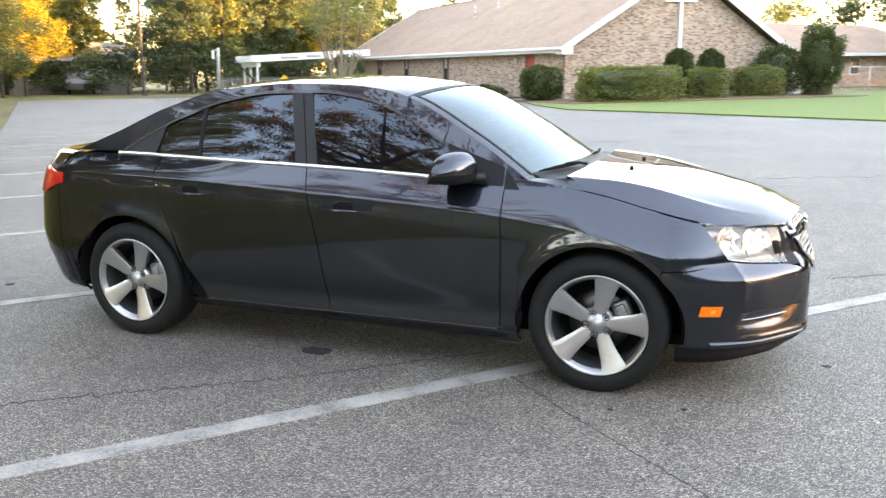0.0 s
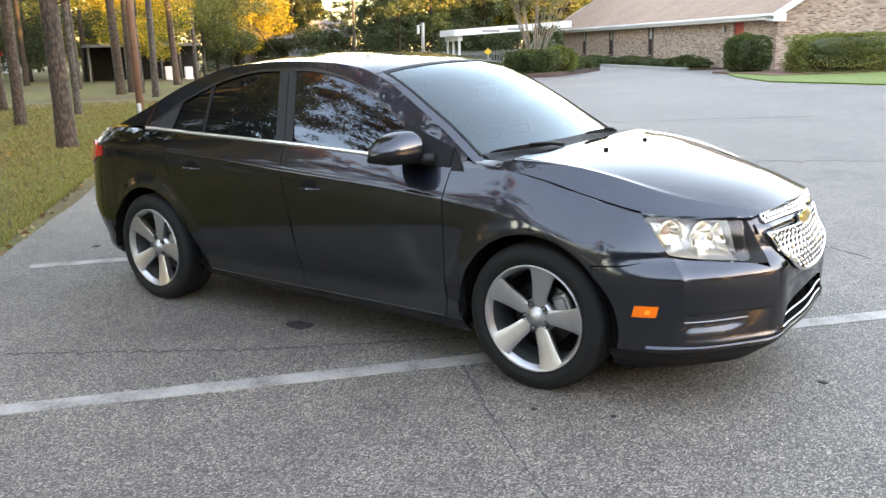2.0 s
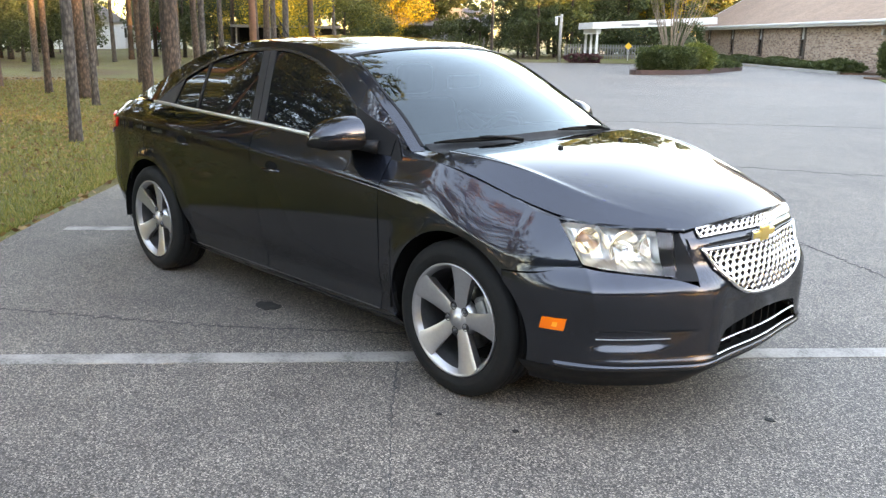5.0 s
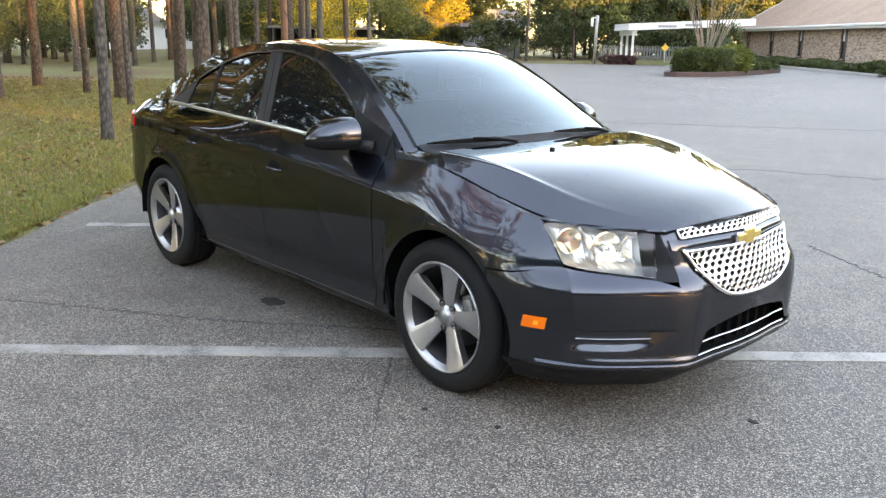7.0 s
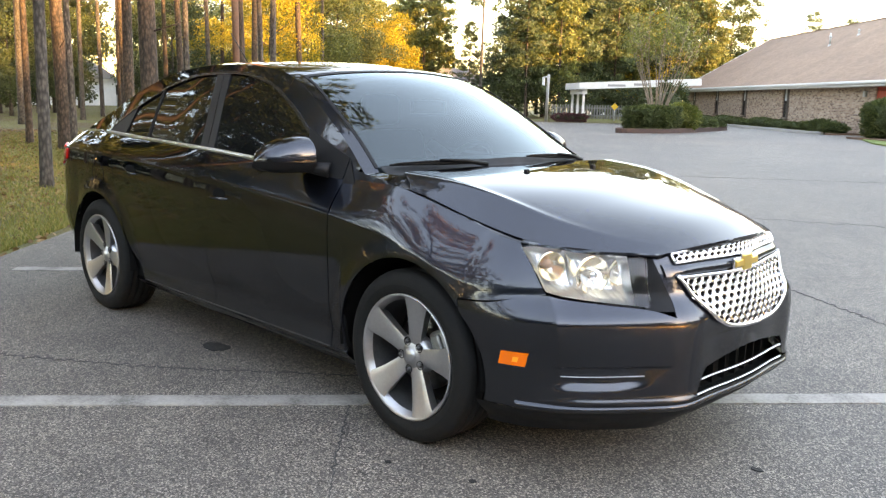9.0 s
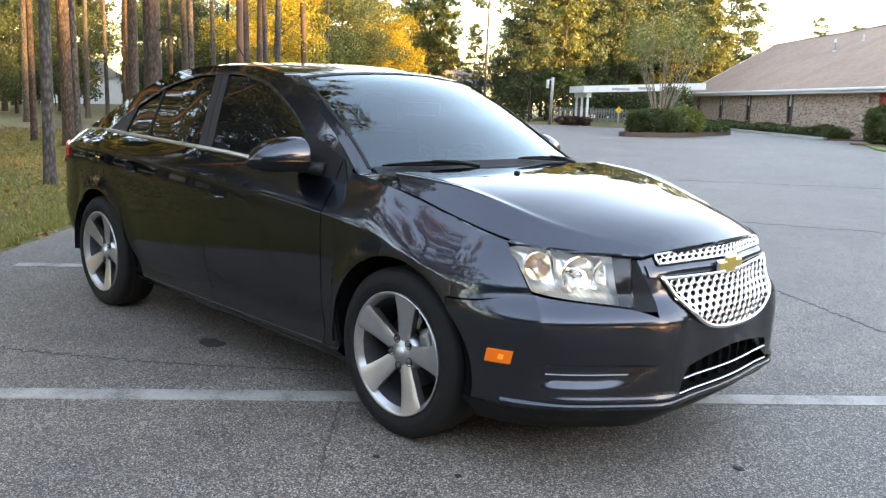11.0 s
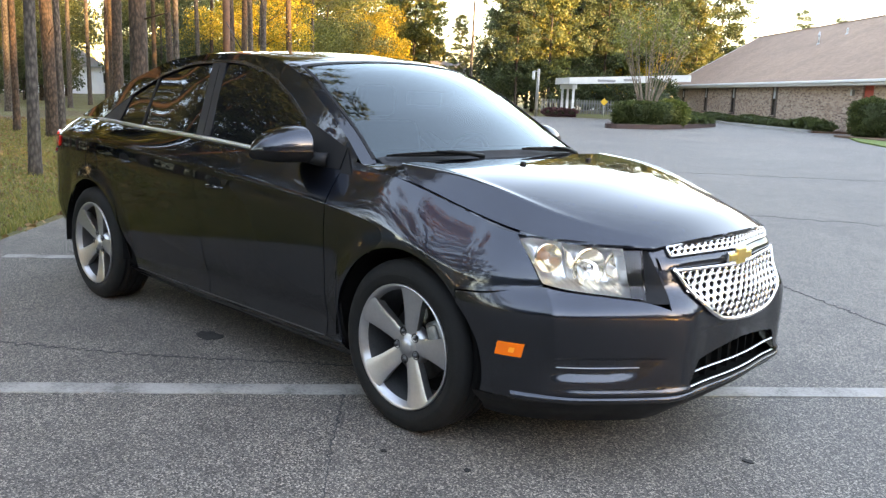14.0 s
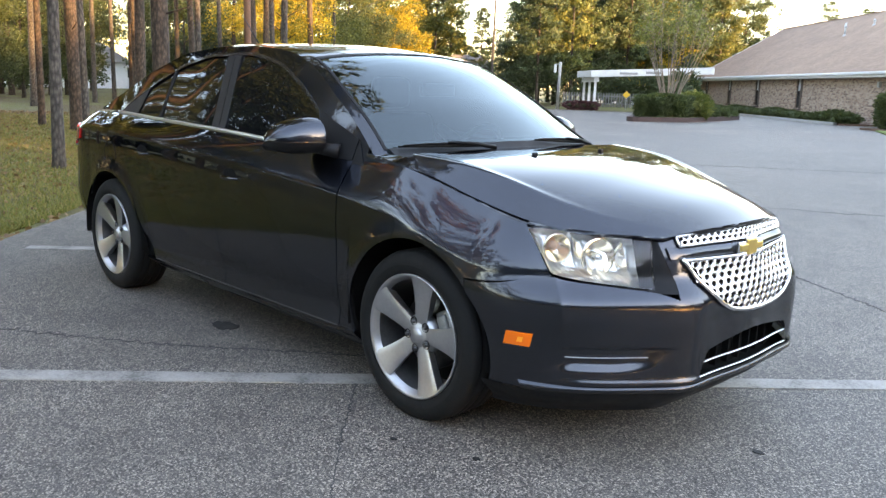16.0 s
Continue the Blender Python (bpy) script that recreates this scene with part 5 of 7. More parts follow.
def pine(name, height, radius, seed, bark, crown_from=0.55, needles=6000, branches=30, mat=None, spread=0.15, needle=0.12):
    """A tall pine: straight tapered trunk, level branches in layers, needle tufts along them with gaps between."""
    rng = np.random.default_rng(seed)
    root = empty(name)
    b = rng.uniform(-0.02, 0.02, 2)
    at = lambda k: Vector((b[0] * height * k + 0.05 * math.sin(3 * k + seed), b[1] * height * k + 0.05 * math.cos(4 * k + seed), height * k - 0.15))
    ks = [0, 0.012, 0.04] + span(0.1, 1, 10)
    shapes = [tube([at(k) for k in ks], [radius * (1.35 if k == 0 else 1.12 if k < 0.02 else 1) * (1 - 0.85 * k) for k in ks], 14)]
    cent, rad = [], []
    for i in range(branches):
        q = i / (branches - 1)
        k = crown_from + (0.985 - crown_from) * q
        a = i * 2.4 + rng.uniform(-0.6, 0.6)
        reach = height * spread * (1.08 - q) ** 0.65 * (0.55 + 0.45 * ease(q / 0.25)) * rng.uniform(0.5, 1.2) + 0.35
        p = at(k)
        tip = p + Vector((math.cos(a) * reach, math.sin(a) * reach, reach * rng.uniform(-0.05, 0.30)))
        midp = p.lerp(tip, 0.5) + Vector((0, 0, 0.06 * reach))
        shapes.append(tube([p, midp, tip], [radius * 0.20, radius * 0.12, radius * 0.03], 5))
        side = Vector((-math.sin(a), math.cos(a), 0))
        for f in (0.42, 0.6, 0.75, 0.88, 1.0):
            cent.append(tuple(p.lerp(tip, f) + side * reach * 0.30 * rng.uniform(-1, 1) + Vector((0, 0, 0.12 + 0.35 * rng.normal()))))
            rad.append((0.34 + 0.018 * height) * rng.uniform(0.5, 1.3))
    for i in range(4):
        k = rng.uniform(0.10, crown_from)
        a = rng.uniform(0, 6.28)
        p = at(k)
        shapes.append(tube([p, p + Vector((math.cos(a), math.sin(a), 0.25)) * rng.uniform(0.3, 1.0)], [radius * 0.12, radius * 0.05], 5))
    part("trunk", joined(*shapes), bark, root)
    pts = blob_points(cent, rad, needles, seed, 0.62, 0.1)
    ob = new("crown", cloud_mesh("crown", pts, needle, seed, mat or NEEDLE, long=1.5))
    ob.parent = root
    return root


def set_at(ob, x, y, turn=0.0, size=1.0, z=0.0):
    ob.scale = (size, size, size)
    ob.matrix_basis = pose(x, y, z, 0, 0, turn) @ Matrix.Diagonal((size, size, size, 1))
    return ob


def repeat(proto, x, y, turn, size, z=0.0, label="", category="", group=""):
    proto_scale = proto.scale.copy()
    proto.scale = (size, size, size)
    ob = copy_thing(proto, pose(x, y, z, 0, 0, turn))
    proto.scale = proto_scale
    return tagged(ob, label, category, group)


def by_bearing(deg, dist, eye=(2.215, -2.94)):
    """A place at a bearing and distance from the last standpoint."""
    a = radians(deg)
    return eye[0] + dist * math.cos(a), eye[1] + dist * math.sin(a)


# ---- brick hall ----
HALL_O, HALL_A = Vector((-8.75, 36.1)), radians(134.6)
HD, HN = Vector((math.cos(HALL_A), math.sin(HALL_A))), Vector((math.sin(HALL_A), -math.cos(HALL_A)))
HALL_W, HALL_L, EAVE_Z, PITCH = 14.6, 36.5, 2.55, 0.58
hall_turn = math.degrees(HALL_A)
hall = tagged(empty("brick_hall", (HALL_O.x, HALL_O.y, 0), hall_turn), "long single-storey tan brick hall with a shingled gable roof", "building")
# in the hall's own frame: x along the long wall, y negative away from the lot
OVER = 0.45
WALL_IN = OVER


def wall_sheet(x0, x1, y, holes, z1, thick, face):
    """A long wall at y with window and door openings right through it."""
    verts, faces, uvs = [], [], []

    def quad(a, b, c, d, ua):
        o = len(verts)
        verts.extend((a, b, c, d))
        faces.append((o, o + 1, o + 2, o + 3))
        uvs.extend(ua)

    xs = sorted({x0, x1} | {h[0] for h in holes} | {h[1] for h in holes})
    for a, b in zip(xs, xs[1:]):
        m = (a + b) / 2
        cuts = sorted((h[2], h[3]) for h in holes if h[0] < m < h[1])
        z = 0.0
        for lo, hi in cuts + [(z1, z1)]:
            if lo > z:
                quad((a, y, z), (a, y, lo), (b, y, lo), (b, y, z), ((a, z), (a, lo), (b, lo), (b, z)))
                quad((a, y - thick, z), (b, y - thick, z), (b, y - thick, lo), (a, y - thick, lo), ((a, z), (b, z), (b, lo), (a, lo)))
            z = hi
    for a, b, lo, hi in holes:
        quad((a, y, lo), (a, y - thick, lo), (a, y - thick, hi), (a, y, hi), ((a, lo), (a + thick, lo), (a + thick, hi), (a, hi)))
        quad((b, y, lo), (b, y, hi), (b, y - thick, hi), (b, y - thick, lo), ((b, lo), (b, hi), (b + thick, hi), (b + thick, lo)))
        quad((a, y, lo), (b, y, lo), (b, y - thick, lo), (a, y - thick, lo), ((a, lo), (b, lo), (b, lo + thick), (a, lo + thick)))
    return mesh_of("wall", verts, faces, BRICK, smooth=False, uvs=uvs)


wx0, wx1 = OVER, HALL_L - OVER
windows = [(a, a + 0.95, 0.62, 2.33) for a in (14.4, 21.4, 27.3, 33.1)]
door_hole = (3.45, 4.45, 0.0, 2.36)
part("wall", wall_sheet(wx0, wx1, -WALL_IN, windows + [door_hole], EAVE_Z - 0.02, 0.25, 1), BRICK, hall)
ridge_z = EAVE_Z + PITCH * HALL_W / 2


def gable(x, face):
    y0, y1 = -OVER, -(HALL_W - OVER)
    ym, zt = -HALL_W / 2, EAVE_Z - 0.05 + PITCH * (HALL_W / 2 - OVER)
    V = [(x, y0, 0), (x, y1, 0), (x, y1, EAVE_Z - 0.05), (x, ym, zt), (x, y0, EAVE_Z - 0.05)]
    V2 = [(x + 0.25 * face, *v[1:]) for v in V]
    n = 5
    F = [tuple(range(n)) if face > 0 else tuple(reversed(range(n))), tuple(reversed(range(n, 2 * n))) if face > 0 else tuple(range(n, 2 * n))]
    F += [(i, (i + 1) % n, (i + 1) % n + n, i + n) for i in range(n)]
    return mesh_of("gable_wall", V + V2, F, BRICK, smooth=False, uvs=[(v[1], v[2]) for v in V + V2])


part("gable_wall", gable(wx0, 1), BRICK, hall)
part("gable_wall", gable(wx1, -1), BRICK, hall)
part("rear_wall", mesh_of("rear_wall", [(wx0, -HALL_W + OVER, 0), (wx1, -HALL_W + OVER, 0), (wx1, -HALL_W + OVER, EAVE_Z), (wx0, -HALL_W + OVER, EAVE_Z)], [(0, 1, 2, 3)], BRICK, smooth=False, uvs=[(0, 0), (30, 0), (30, 3), (0, 3)]), BRICK, hall)
slope_len = math.hypot(HALL_W / 2, PITCH * HALL_W / 2)
for side in (0, 1):
    ye = 0.0 if side == 0 else -HALL_W
    ym = -HALL_W / 2
    V = [(0, ye, EAVE_Z), (HALL_L, ye, EAVE_Z), (HALL_L, ym, ridge_z), (0, ym, ridge_z)]
    V += [(v[0], v[1], v[2] - 0.12) for v in V]
    F = [(0, 1, 2, 3), (7, 6, 5, 4), (0, 4, 5, 1), (1, 5, 6, 2), (2, 6, 7, 3), (3, 7, 4, 0)]
    if side == 0:
        F = [tuple(reversed(f)) for f in F]
    part("roof", mesh_of("roof", V, F, SHINGLE, smooth=False, uvs=[(0, 0), (HALL_L, 0), (HALL_L, slope_len), (0, slope_len)] * 2), SHINGLE, hall)
part("ridge_cap", boxes((0, HALL_L, -HALL_W / 2 - 0.12, -HALL_W / 2 + 0.12, ridge_z - 0.05, ridge_z + 0.015)), SHINGLE, hall)
part("fascia", boxes((-0.02, HALL_L + 0.02, -0.01, 0.03, EAVE_Z - 0.24, EAVE_Z + 0.012)), WHITE_PAINT, hall)
part("gutter", boxes((-0.02, HALL_L + 0.02, 0.033, 0.14, EAVE_Z - 0.12, EAVE_Z - 0.005), bevel=0.02), WHITE_PAINT, hall)
part("soffit", boxes((0, HALL_L, -OVER - 0.02, -0.012, EAVE_Z - 0.26, EAVE_Z - 0.22)), WHITE_PAINT, hall)
part("far_fascia", boxes((-0.02, HALL_L + 0.02, -HALL_W - 0.03, -HALL_W + 0.01, EAVE_Z - 0.24, EAVE_Z + 0.012)), WHITE_PAINT, hall)


def rake(x, side):
    """White board along a gable's slope."""
    ye, ym = (0.03, -HALL_W / 2) if side == 0 else (-HALL_W - 0.03, -HALL_W / 2)
    V = []
    for dx in (0, 0.05):
        V += [(x + dx, ye, EAVE_Z - 0.30), (x + dx, ym, ridge_z - 0.27), (x + dx, ym, ridge_z + 0.02), (x + dx, ye, EAVE_Z + 0.02)]
    F = [(0, 1, 2, 3), (7, 6, 5, 4)] + [(i, i + 4, (i + 1) % 4 + 4, (i + 1) % 4) for i in range(4)]
    return V, F


for x in (-0.05, HALL_L):
    for side in (0, 1):
        part("rake_board", mesh_of("rake_board", *rake(x, side), WHITE_PAINT, smooth=False), WHITE_PAINT, hall)
for y in (0.03, -HALL_W - 0.03):
    s = -1 if y > 0 else 1
    part("eave_return", boxes((-0.045, 0.55, *sorted((y, y + s * 0.62)), EAVE_Z - 0.34, EAVE_Z - 0.02)), WHITE_PAINT, hall)
for a, b, lo, hi in windows:
    w = part("window", boxes((a, a + 0.30, -WALL_IN - 0.06, -WALL_IN + 0.015, lo - 0.03, EAVE_Z - 0.25)), BROWN_TRIM, hall, "narrow window with brown side panel")
    part("window_frame", boxes((a + 0.30, b, -WALL_IN - 0.13, -WALL_IN - 0.07, lo, lo + 0.05), (a + 0.30, b, -WALL_IN - 0.13, -WALL_IN - 0.07, (lo + hi) / 2 + 0.1, (lo + hi) / 2 + 0.15), (b - 0.05, b, -WALL_IN - 0.13, -WALL_IN - 0.07, lo, hi)), BROWN_TRIM, w)
    part("pane", boxes((a + 0.30, b - 0.05, -WALL_IN - 0.125, -WALL_IN - 0.115, lo + 0.05, (lo + hi) / 2 + 0.1)), PANE, w)
    part("upper_panel", boxes((a + 0.30, b - 0.05, -WALL_IN - 0.125, -WALL_IN - 0.11, (lo + hi) / 2 + 0.15, hi)), BLIND, w, "pale upper panel")
    part("window_sill", boxes((a - 0.05, b + 0.05, -WALL_IN - 0.1, -WALL_IN + 0.05, lo - 0.10, lo - 0.03)), KERB_BRICK, w)
d = part("door", boxes((door_hole[0], door_hole[1], -WALL_IN - 0.14, -WALL_IN - 0.09, 0.0, 2.12)), RED_DOOR, hall, "red painted door")
part("door_panel", boxes((door_hole[0], door_hole[1], -WALL_IN - 0.14, -WALL_IN - 0.10, 2.14, 2.36)), RED_DOOR, d)
part("door_handle", boxes((door_hole[0] + 0.08, door_hole[0] + 0.14, -WALL_IN - 0.09, -WALL_IN - 0.03, 0.98, 1.08), bevel=0.01), METAL, d)
part("wall_lamp", boxes((5.2, 5.38, -WALL_IN, -WALL_IN + 0.14, 1.82, 2.10), bevel=0.02), METAL, hall, "small outdoor wall lamp")
cy = -HALL_W / 2
part("wall_cross", boxes((wx0 - 0.12, wx0 - 0.001, cy - 0.11, cy + 0.11, 1.95, 5.75), (wx0 - 0.121, wx0 - 0.0005, cy - 0.98, cy + 0.98, 4.82, 5.08), bevel=0.02), WHITE_PAINT, hall, "plain white wooden cross")
for x, y, h in ((18.8, -4.45, 0.75), (17.1, -5.4, 0.35)):
    z = EAVE_Z + PITCH * -y
    part("roof_vent", joined(tube([(x, y, z - 0.1), (x, y, z + h)], 0.05, 10), tube([(x, y, z + h * 0.6), (x, y, z + h * 0.8)], 0.085, 10), tube([(x, y, z - 0.12), (x, y, z + 0.06)], [0.16, 0.07], 10)), METAL, hall, "galvanised roof vent pipe")

# second building beyond the gable
annex_o = HALL_O + HN * 24.0 + HD * 12.0
annex = tagged(empty("annex_building", (annex_o.x, annex_o.y, 0), hall_turn), "tan brick annex with a hipped shingle roof", "building")
part("wall", mesh_of("wall", [(0, 0, 0), (0, -22, 0), (0, -22, 2.5), (0, 0, 2.5), (12, 0, 0), (12, 0, 2.5), (12, -22, 0), (12, -22, 2.5)], [(0, 1, 2, 3), (4, 0, 3, 5), (6, 4, 5, 7), (1, 6, 7, 2)], BRICK, smooth=False,
                     uvs=[(0, 0), (22, 0), (22, 2.5), (0, 2.5), (12, 0), (12, 2.5), (30, 0), (30, 2.5)]), BRICK, annex)
part("roof", mesh_of("roof", [(-0.6, 0.6, 2.5), (-0.6, -22.6, 2.5), (12.6, -22.6, 2.5), (12.6, 0.6, 2.5), (6, -5.5, 5.0), (6, -17, 5.0)], [(0, 4, 5, 1), (1, 5, 2), (2, 5, 4, 3), (3, 4, 0)], SHINGLE, smooth=False, uvs=[(0, 0), (23, 0), (23, 0), (0, 0), (6, 7), (17, 7)]), SHINGLE, annex)
part("fascia", boxes((-0.65, -0.58, -22.65, 0.65, 2.30, 2.53), (-0.6, 12.6, 0.58, 0.65, 2.30, 2.53)), WHITE_PAINT, annex)
for y in (-4.2, -9.5, -15):
    w = part("window", boxes((-0.03, 0.05, y - 0.5, y + 0.5, 0.9, 2.2)), WHITE_PAINT, annex)
    part("pane", boxes((-0.05, -0.032, y - 0.43, y + 0.43, 0.97, 1.5), (-0.05, -0.032, y - 0.43, y + 0.43, 1.56, 2.13)), PANE, w)

# lawn strip, beds and shrubs by the hall
lawn = [tuple(HALL_O + HD * a + HN * b) for a, b in ((-1.4, -2.8), (-4.6, -4.0), (-8.5, -4.9), (-12.7, -3.2), (-19.0, -1.2), (-26.0, 2.0), (-26.0, 60), (0.4, 60), (0.4, 0), (-1.4, 0.2))]
LAWN_GREEN = varied("mown_green_lawn", (0.048, 0.082, 0.008), (0.100, 0.145, 0.016), 1.2, 0.95, 0.6, 14.0, distance=0.03)
tagged(part("lawn", mesh_of("lawn", *slab(lawn, 0.05, 0.1), LAWN_GREEN, smooth=False)), "bright green mown lawn beside the hall", "lawn", kind="structure")
MULCH = varied("pine_straw_mulch", (0.06, 0.030, 0.018), (0.16, 0.085, 0.05), 8.0, 0.95, 0.6, distance=0.03)


def bed(name, pts, z=0.10):
    tagged(part(name, mesh_of(name, *slab(pts, z, 0.16), MULCH, smooth=False)), "planting bed with brown pine-straw mulch", "planting bed", kind="structure")


bed("wall_bed", [tuple(HALL_O + HD * a + HN * b) for a, b in ((4.7, -1.6), (34, -1.6), (34, 0.4), (4.7, 0.4))], 0.07)
bed("gable_bed", [tuple(HALL_O + HD * a + HN * b) for a, b in ((-4.9, -2.6), (0.4, -2.6), (0.4, 15), (-4.9, 15))], 0.075)
kerb_pts = [tuple(HALL_O + HD * a + HN * b) for a, b in ((4.7, -1.75), (34, -1.75))]
tagged(part("kerb", strip("kerb", [(*Vector(kerb_pts[0]).lerp(Vector(kerb_pts[1]), k), 0) for k in span(0, 1, 40)], 0.15, 0.13, 0.15, CONCRETE, 4)), "low concrete kerb along the planting bed", "kerb", kind="structure")


def shrub(name, x, y, rx, ry, h, count, leaf, mat, seed, boxy=0.0, turn=0.0, label="", z=0.05, low=0.0):
    """A clipped or loose shrub: solid, mostly dark green core and a skin of small leaves."""
    rng = np.random.default_rng(seed)
    d = rng.normal(size=(count, 3))
    d /= np.linalg.norm(d, axis=1)[:, None]
    if boxy:
        m = np.abs(d).max(axis=1)[:, None]
        d = d * (1 - boxy) + d / m * boxy
        d /= np.abs(d).max(axis=1).mean() if boxy > 0.5 else 1
    wild = 2.2 if boxy == 0 else 1.0
    lump = np.array([1 + 0.16 * wild * noise.noise(Vector(q) * 2.2 + Vector((seed, 0, 0))) + 0.08 * wild * noise.noise(Vector(q) * 6.0) for q in d.tolist()])
    r = (0.90 + 0.12 * wild * rng.uniform(0, 1, count)) * lump
    P = d * r[:, None] * np.array([rx, ry, h / 2])
    P[:, 2] = np.clip(P[:, 2] + h / 2 + low, 0.02, None)
    root = empty(name)
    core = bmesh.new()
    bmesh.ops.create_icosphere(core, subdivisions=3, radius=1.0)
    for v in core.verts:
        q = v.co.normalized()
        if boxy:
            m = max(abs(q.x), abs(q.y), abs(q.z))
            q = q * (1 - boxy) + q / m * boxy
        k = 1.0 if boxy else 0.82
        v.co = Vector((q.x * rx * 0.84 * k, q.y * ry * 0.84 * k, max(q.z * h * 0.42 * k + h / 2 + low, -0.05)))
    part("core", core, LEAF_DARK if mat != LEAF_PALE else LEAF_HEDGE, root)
    ob = new("foliage", cloud_mesh("foliage", P, leaf, seed, mat))
    ob.parent = root
    set_at(root, x, y, turn, 1.0, z)
    return tagged(root, label, "shrub", "shrubs by the hall")


def hall_xy(a, b):
    p = HALL_O + HD * a + HN * b
    return p.x, p.y


HT = hall_turn
shrub("clipped_hedge", *hall_xy(-3.6, 1.35), 0.95, 2.35, 1.5, 16000, 0.05, LEAF_HEDGE, 1, 0.85, HT, "wide clipped box hedge with yellow-green leaves")
shrub("clipped_shrub", *hall_xy(-0.6, -1.45), 0.75, 0.95, 1.6, 8000, 0.05, LEAF_SHRUB, 2, 0.5, HT, "clipped dark green shrub beside the red door")
shrub("tall_shrub", *hall_xy(-1.6, 5.7), 0.62, 0.72, 2.35, 9000, 0.055, LEAF_SHRUB, 3, 0.25, HT, "tall dark rounded evergreen shrub")
shrub("clipped_hedge", *hall_xy(-2.6, 6.5), 0.8, 0.92, 1.4, 8000, 0.05, LEAF_HEDGE, 4, 0.7, HT, "clipped green hedge block")
shrub("tall_shrub", *hall_xy(-0.7, 8.5), 0.6, 0.72, 2.35, 8000, 0.055, LEAF_SHRUB, 5, 0.2, HT, "tall dark rounded evergreen shrub")
shrub("clipped_hedge", *hall_xy(-1.8, 10.6), 0.8, 1.3, 1.45, 9000, 0.05, LEAF_HEDGE, 6, 0.6, HT, "clipped green hedge block")
shrub("loose_shrub", *hall_xy(-0.6, 13.2), 1.0, 1.2, 2.5, 7000, 0.06, LEAF_SHRUB, 7, 0.0, HT, "loose dark green bush at the wall's corner")
shrub("conical_bush", *hall_xy(-2.2, 14.4), 0.95, 1.0, 3.4, 14000, 0.06, LEAF_SHRUB, 8, 0.0, HT, "tall loose evergreen bush by the hall's corner")
for k, (a, rx, h) in enumerate(((5.6, 0.55, 0.5), (6.9, 0.65, 0.62), (8.3, 0.5, 0.5))):
    shrub("low_shrub", *hall_xy(a, -0.8), rx, 0.6, h, 2500, 0.05, LEAF_SHRUB, 20 + k, 0.0, HT, "low green shrub along the brick wall")
for k in range(10):
    shrub("ground_cover", *hall_xy(10.2 + 2.3 * k, -0.9), 1.35, 0.62, 0.42 + 0.08 * (k % 3), 2200, 0.05, LEAF_SHRUB, 40 + k, 0.2, HT, "low spreading green plants along the wall")

# island with the multi-stemmed tree
isl = Vector((-18.9, 32.9))
corners = [Vector(q) for q in ((-18.3, 28.4), (-17.1, 30.9), (-17.7, 35.2), (-18.7, 39.7), (-20.0, 37.2), (-20.9, 33.6), (-19.7, 31.0))]
isl_pts = []
for i, c in enumerate(corners):
    a, b = corners[i - 1], corners[(i + 1) % len(corners)]
    p, q = c.lerp(a, 0.28), c.lerp(b, 0.28)
    isl_pts += [tuple(p.lerp(c, k).lerp(c.lerp(q, k), k)) for k in span(0, 1, 6)]
island = tagged(part("island_bed", mesh_of("island_bed", *slab(isl_pts, 0.14, 0.16), MULCH, smooth=False)), "kerbed planting island with mulch", "planting bed", kind="structure")
tagged(part("island_kerb", strip("island_kerb", isl_pts + isl_pts[:1], 0.24, 0.20, 0.22, KERB_BRICK, 6)), "dark red brick kerb round the planting island", "kerb", kind="structure")

# multi-stemmed tree on the island
def vase_tree(seed=5):
    rng = np.random.default_rng(seed)
    root = empty("crape_tree")
    shapes, tips = [], []
    for i in range(20):
        a = 2 * math.pi * i / 20 + rng.uniform(-0.2, 0.2)
        r = rng.uniform(0.6, 1.9)
        h = rng.uniform(4.2, 5.6)
        p0 = Vector((0.22 * math.cos(a), 0.22 * math.sin(a), 0))
        p1 = Vector((0.35 * r * math.cos(a), 0.35 * r * math.sin(a), 1.3))
        p2 = Vector((r * 0.8 * math.cos(a + 0.1), r * 0.8 * math.sin(a + 0.1), h * 0.62))
        p3 = Vector((r * 1.15 * math.cos(a + 0.2), r * 1.15 * math.sin(a + 0.2), h))
        shapes.append(tube([p0, p1, p2, p3], [0.05, 0.034, 0.018, 0.006], 6))
        for j in range(8):
            k = rng.uniform(0.15, 1)
            b = p2.lerp(p3, k)
            t = b + Vector((*(rng.normal(size=2) * 0.45), rng.uniform(0.3, 1.0)))
            shapes.append(tube([b, b.lerp(t, 0.5) + Vector(rng.normal(size=3) * 0.05), t], [0.011, 0.007, 0.003], 4))
            tips.append(tuple(t))
            tips.append(tuple(b))
    part("stem", joined(*shapes), varied("pale_smooth_bark", (0.13, 0.10, 0.075), (0.24, 0.19, 0.145), 6.0, 0.8, 0.2), root)
    T = np.array(tips)
    T = T[T[:, 2] > 3.7]
    pts = T[rng.integers(0, len(T), 3600)] + rng.normal(size=(3600, 3)) * 0.34
    ob = new("crown", cloud_mesh("crown", pts, 0.065, seed, LEAF_PALE))
    ob.parent = root
    return root


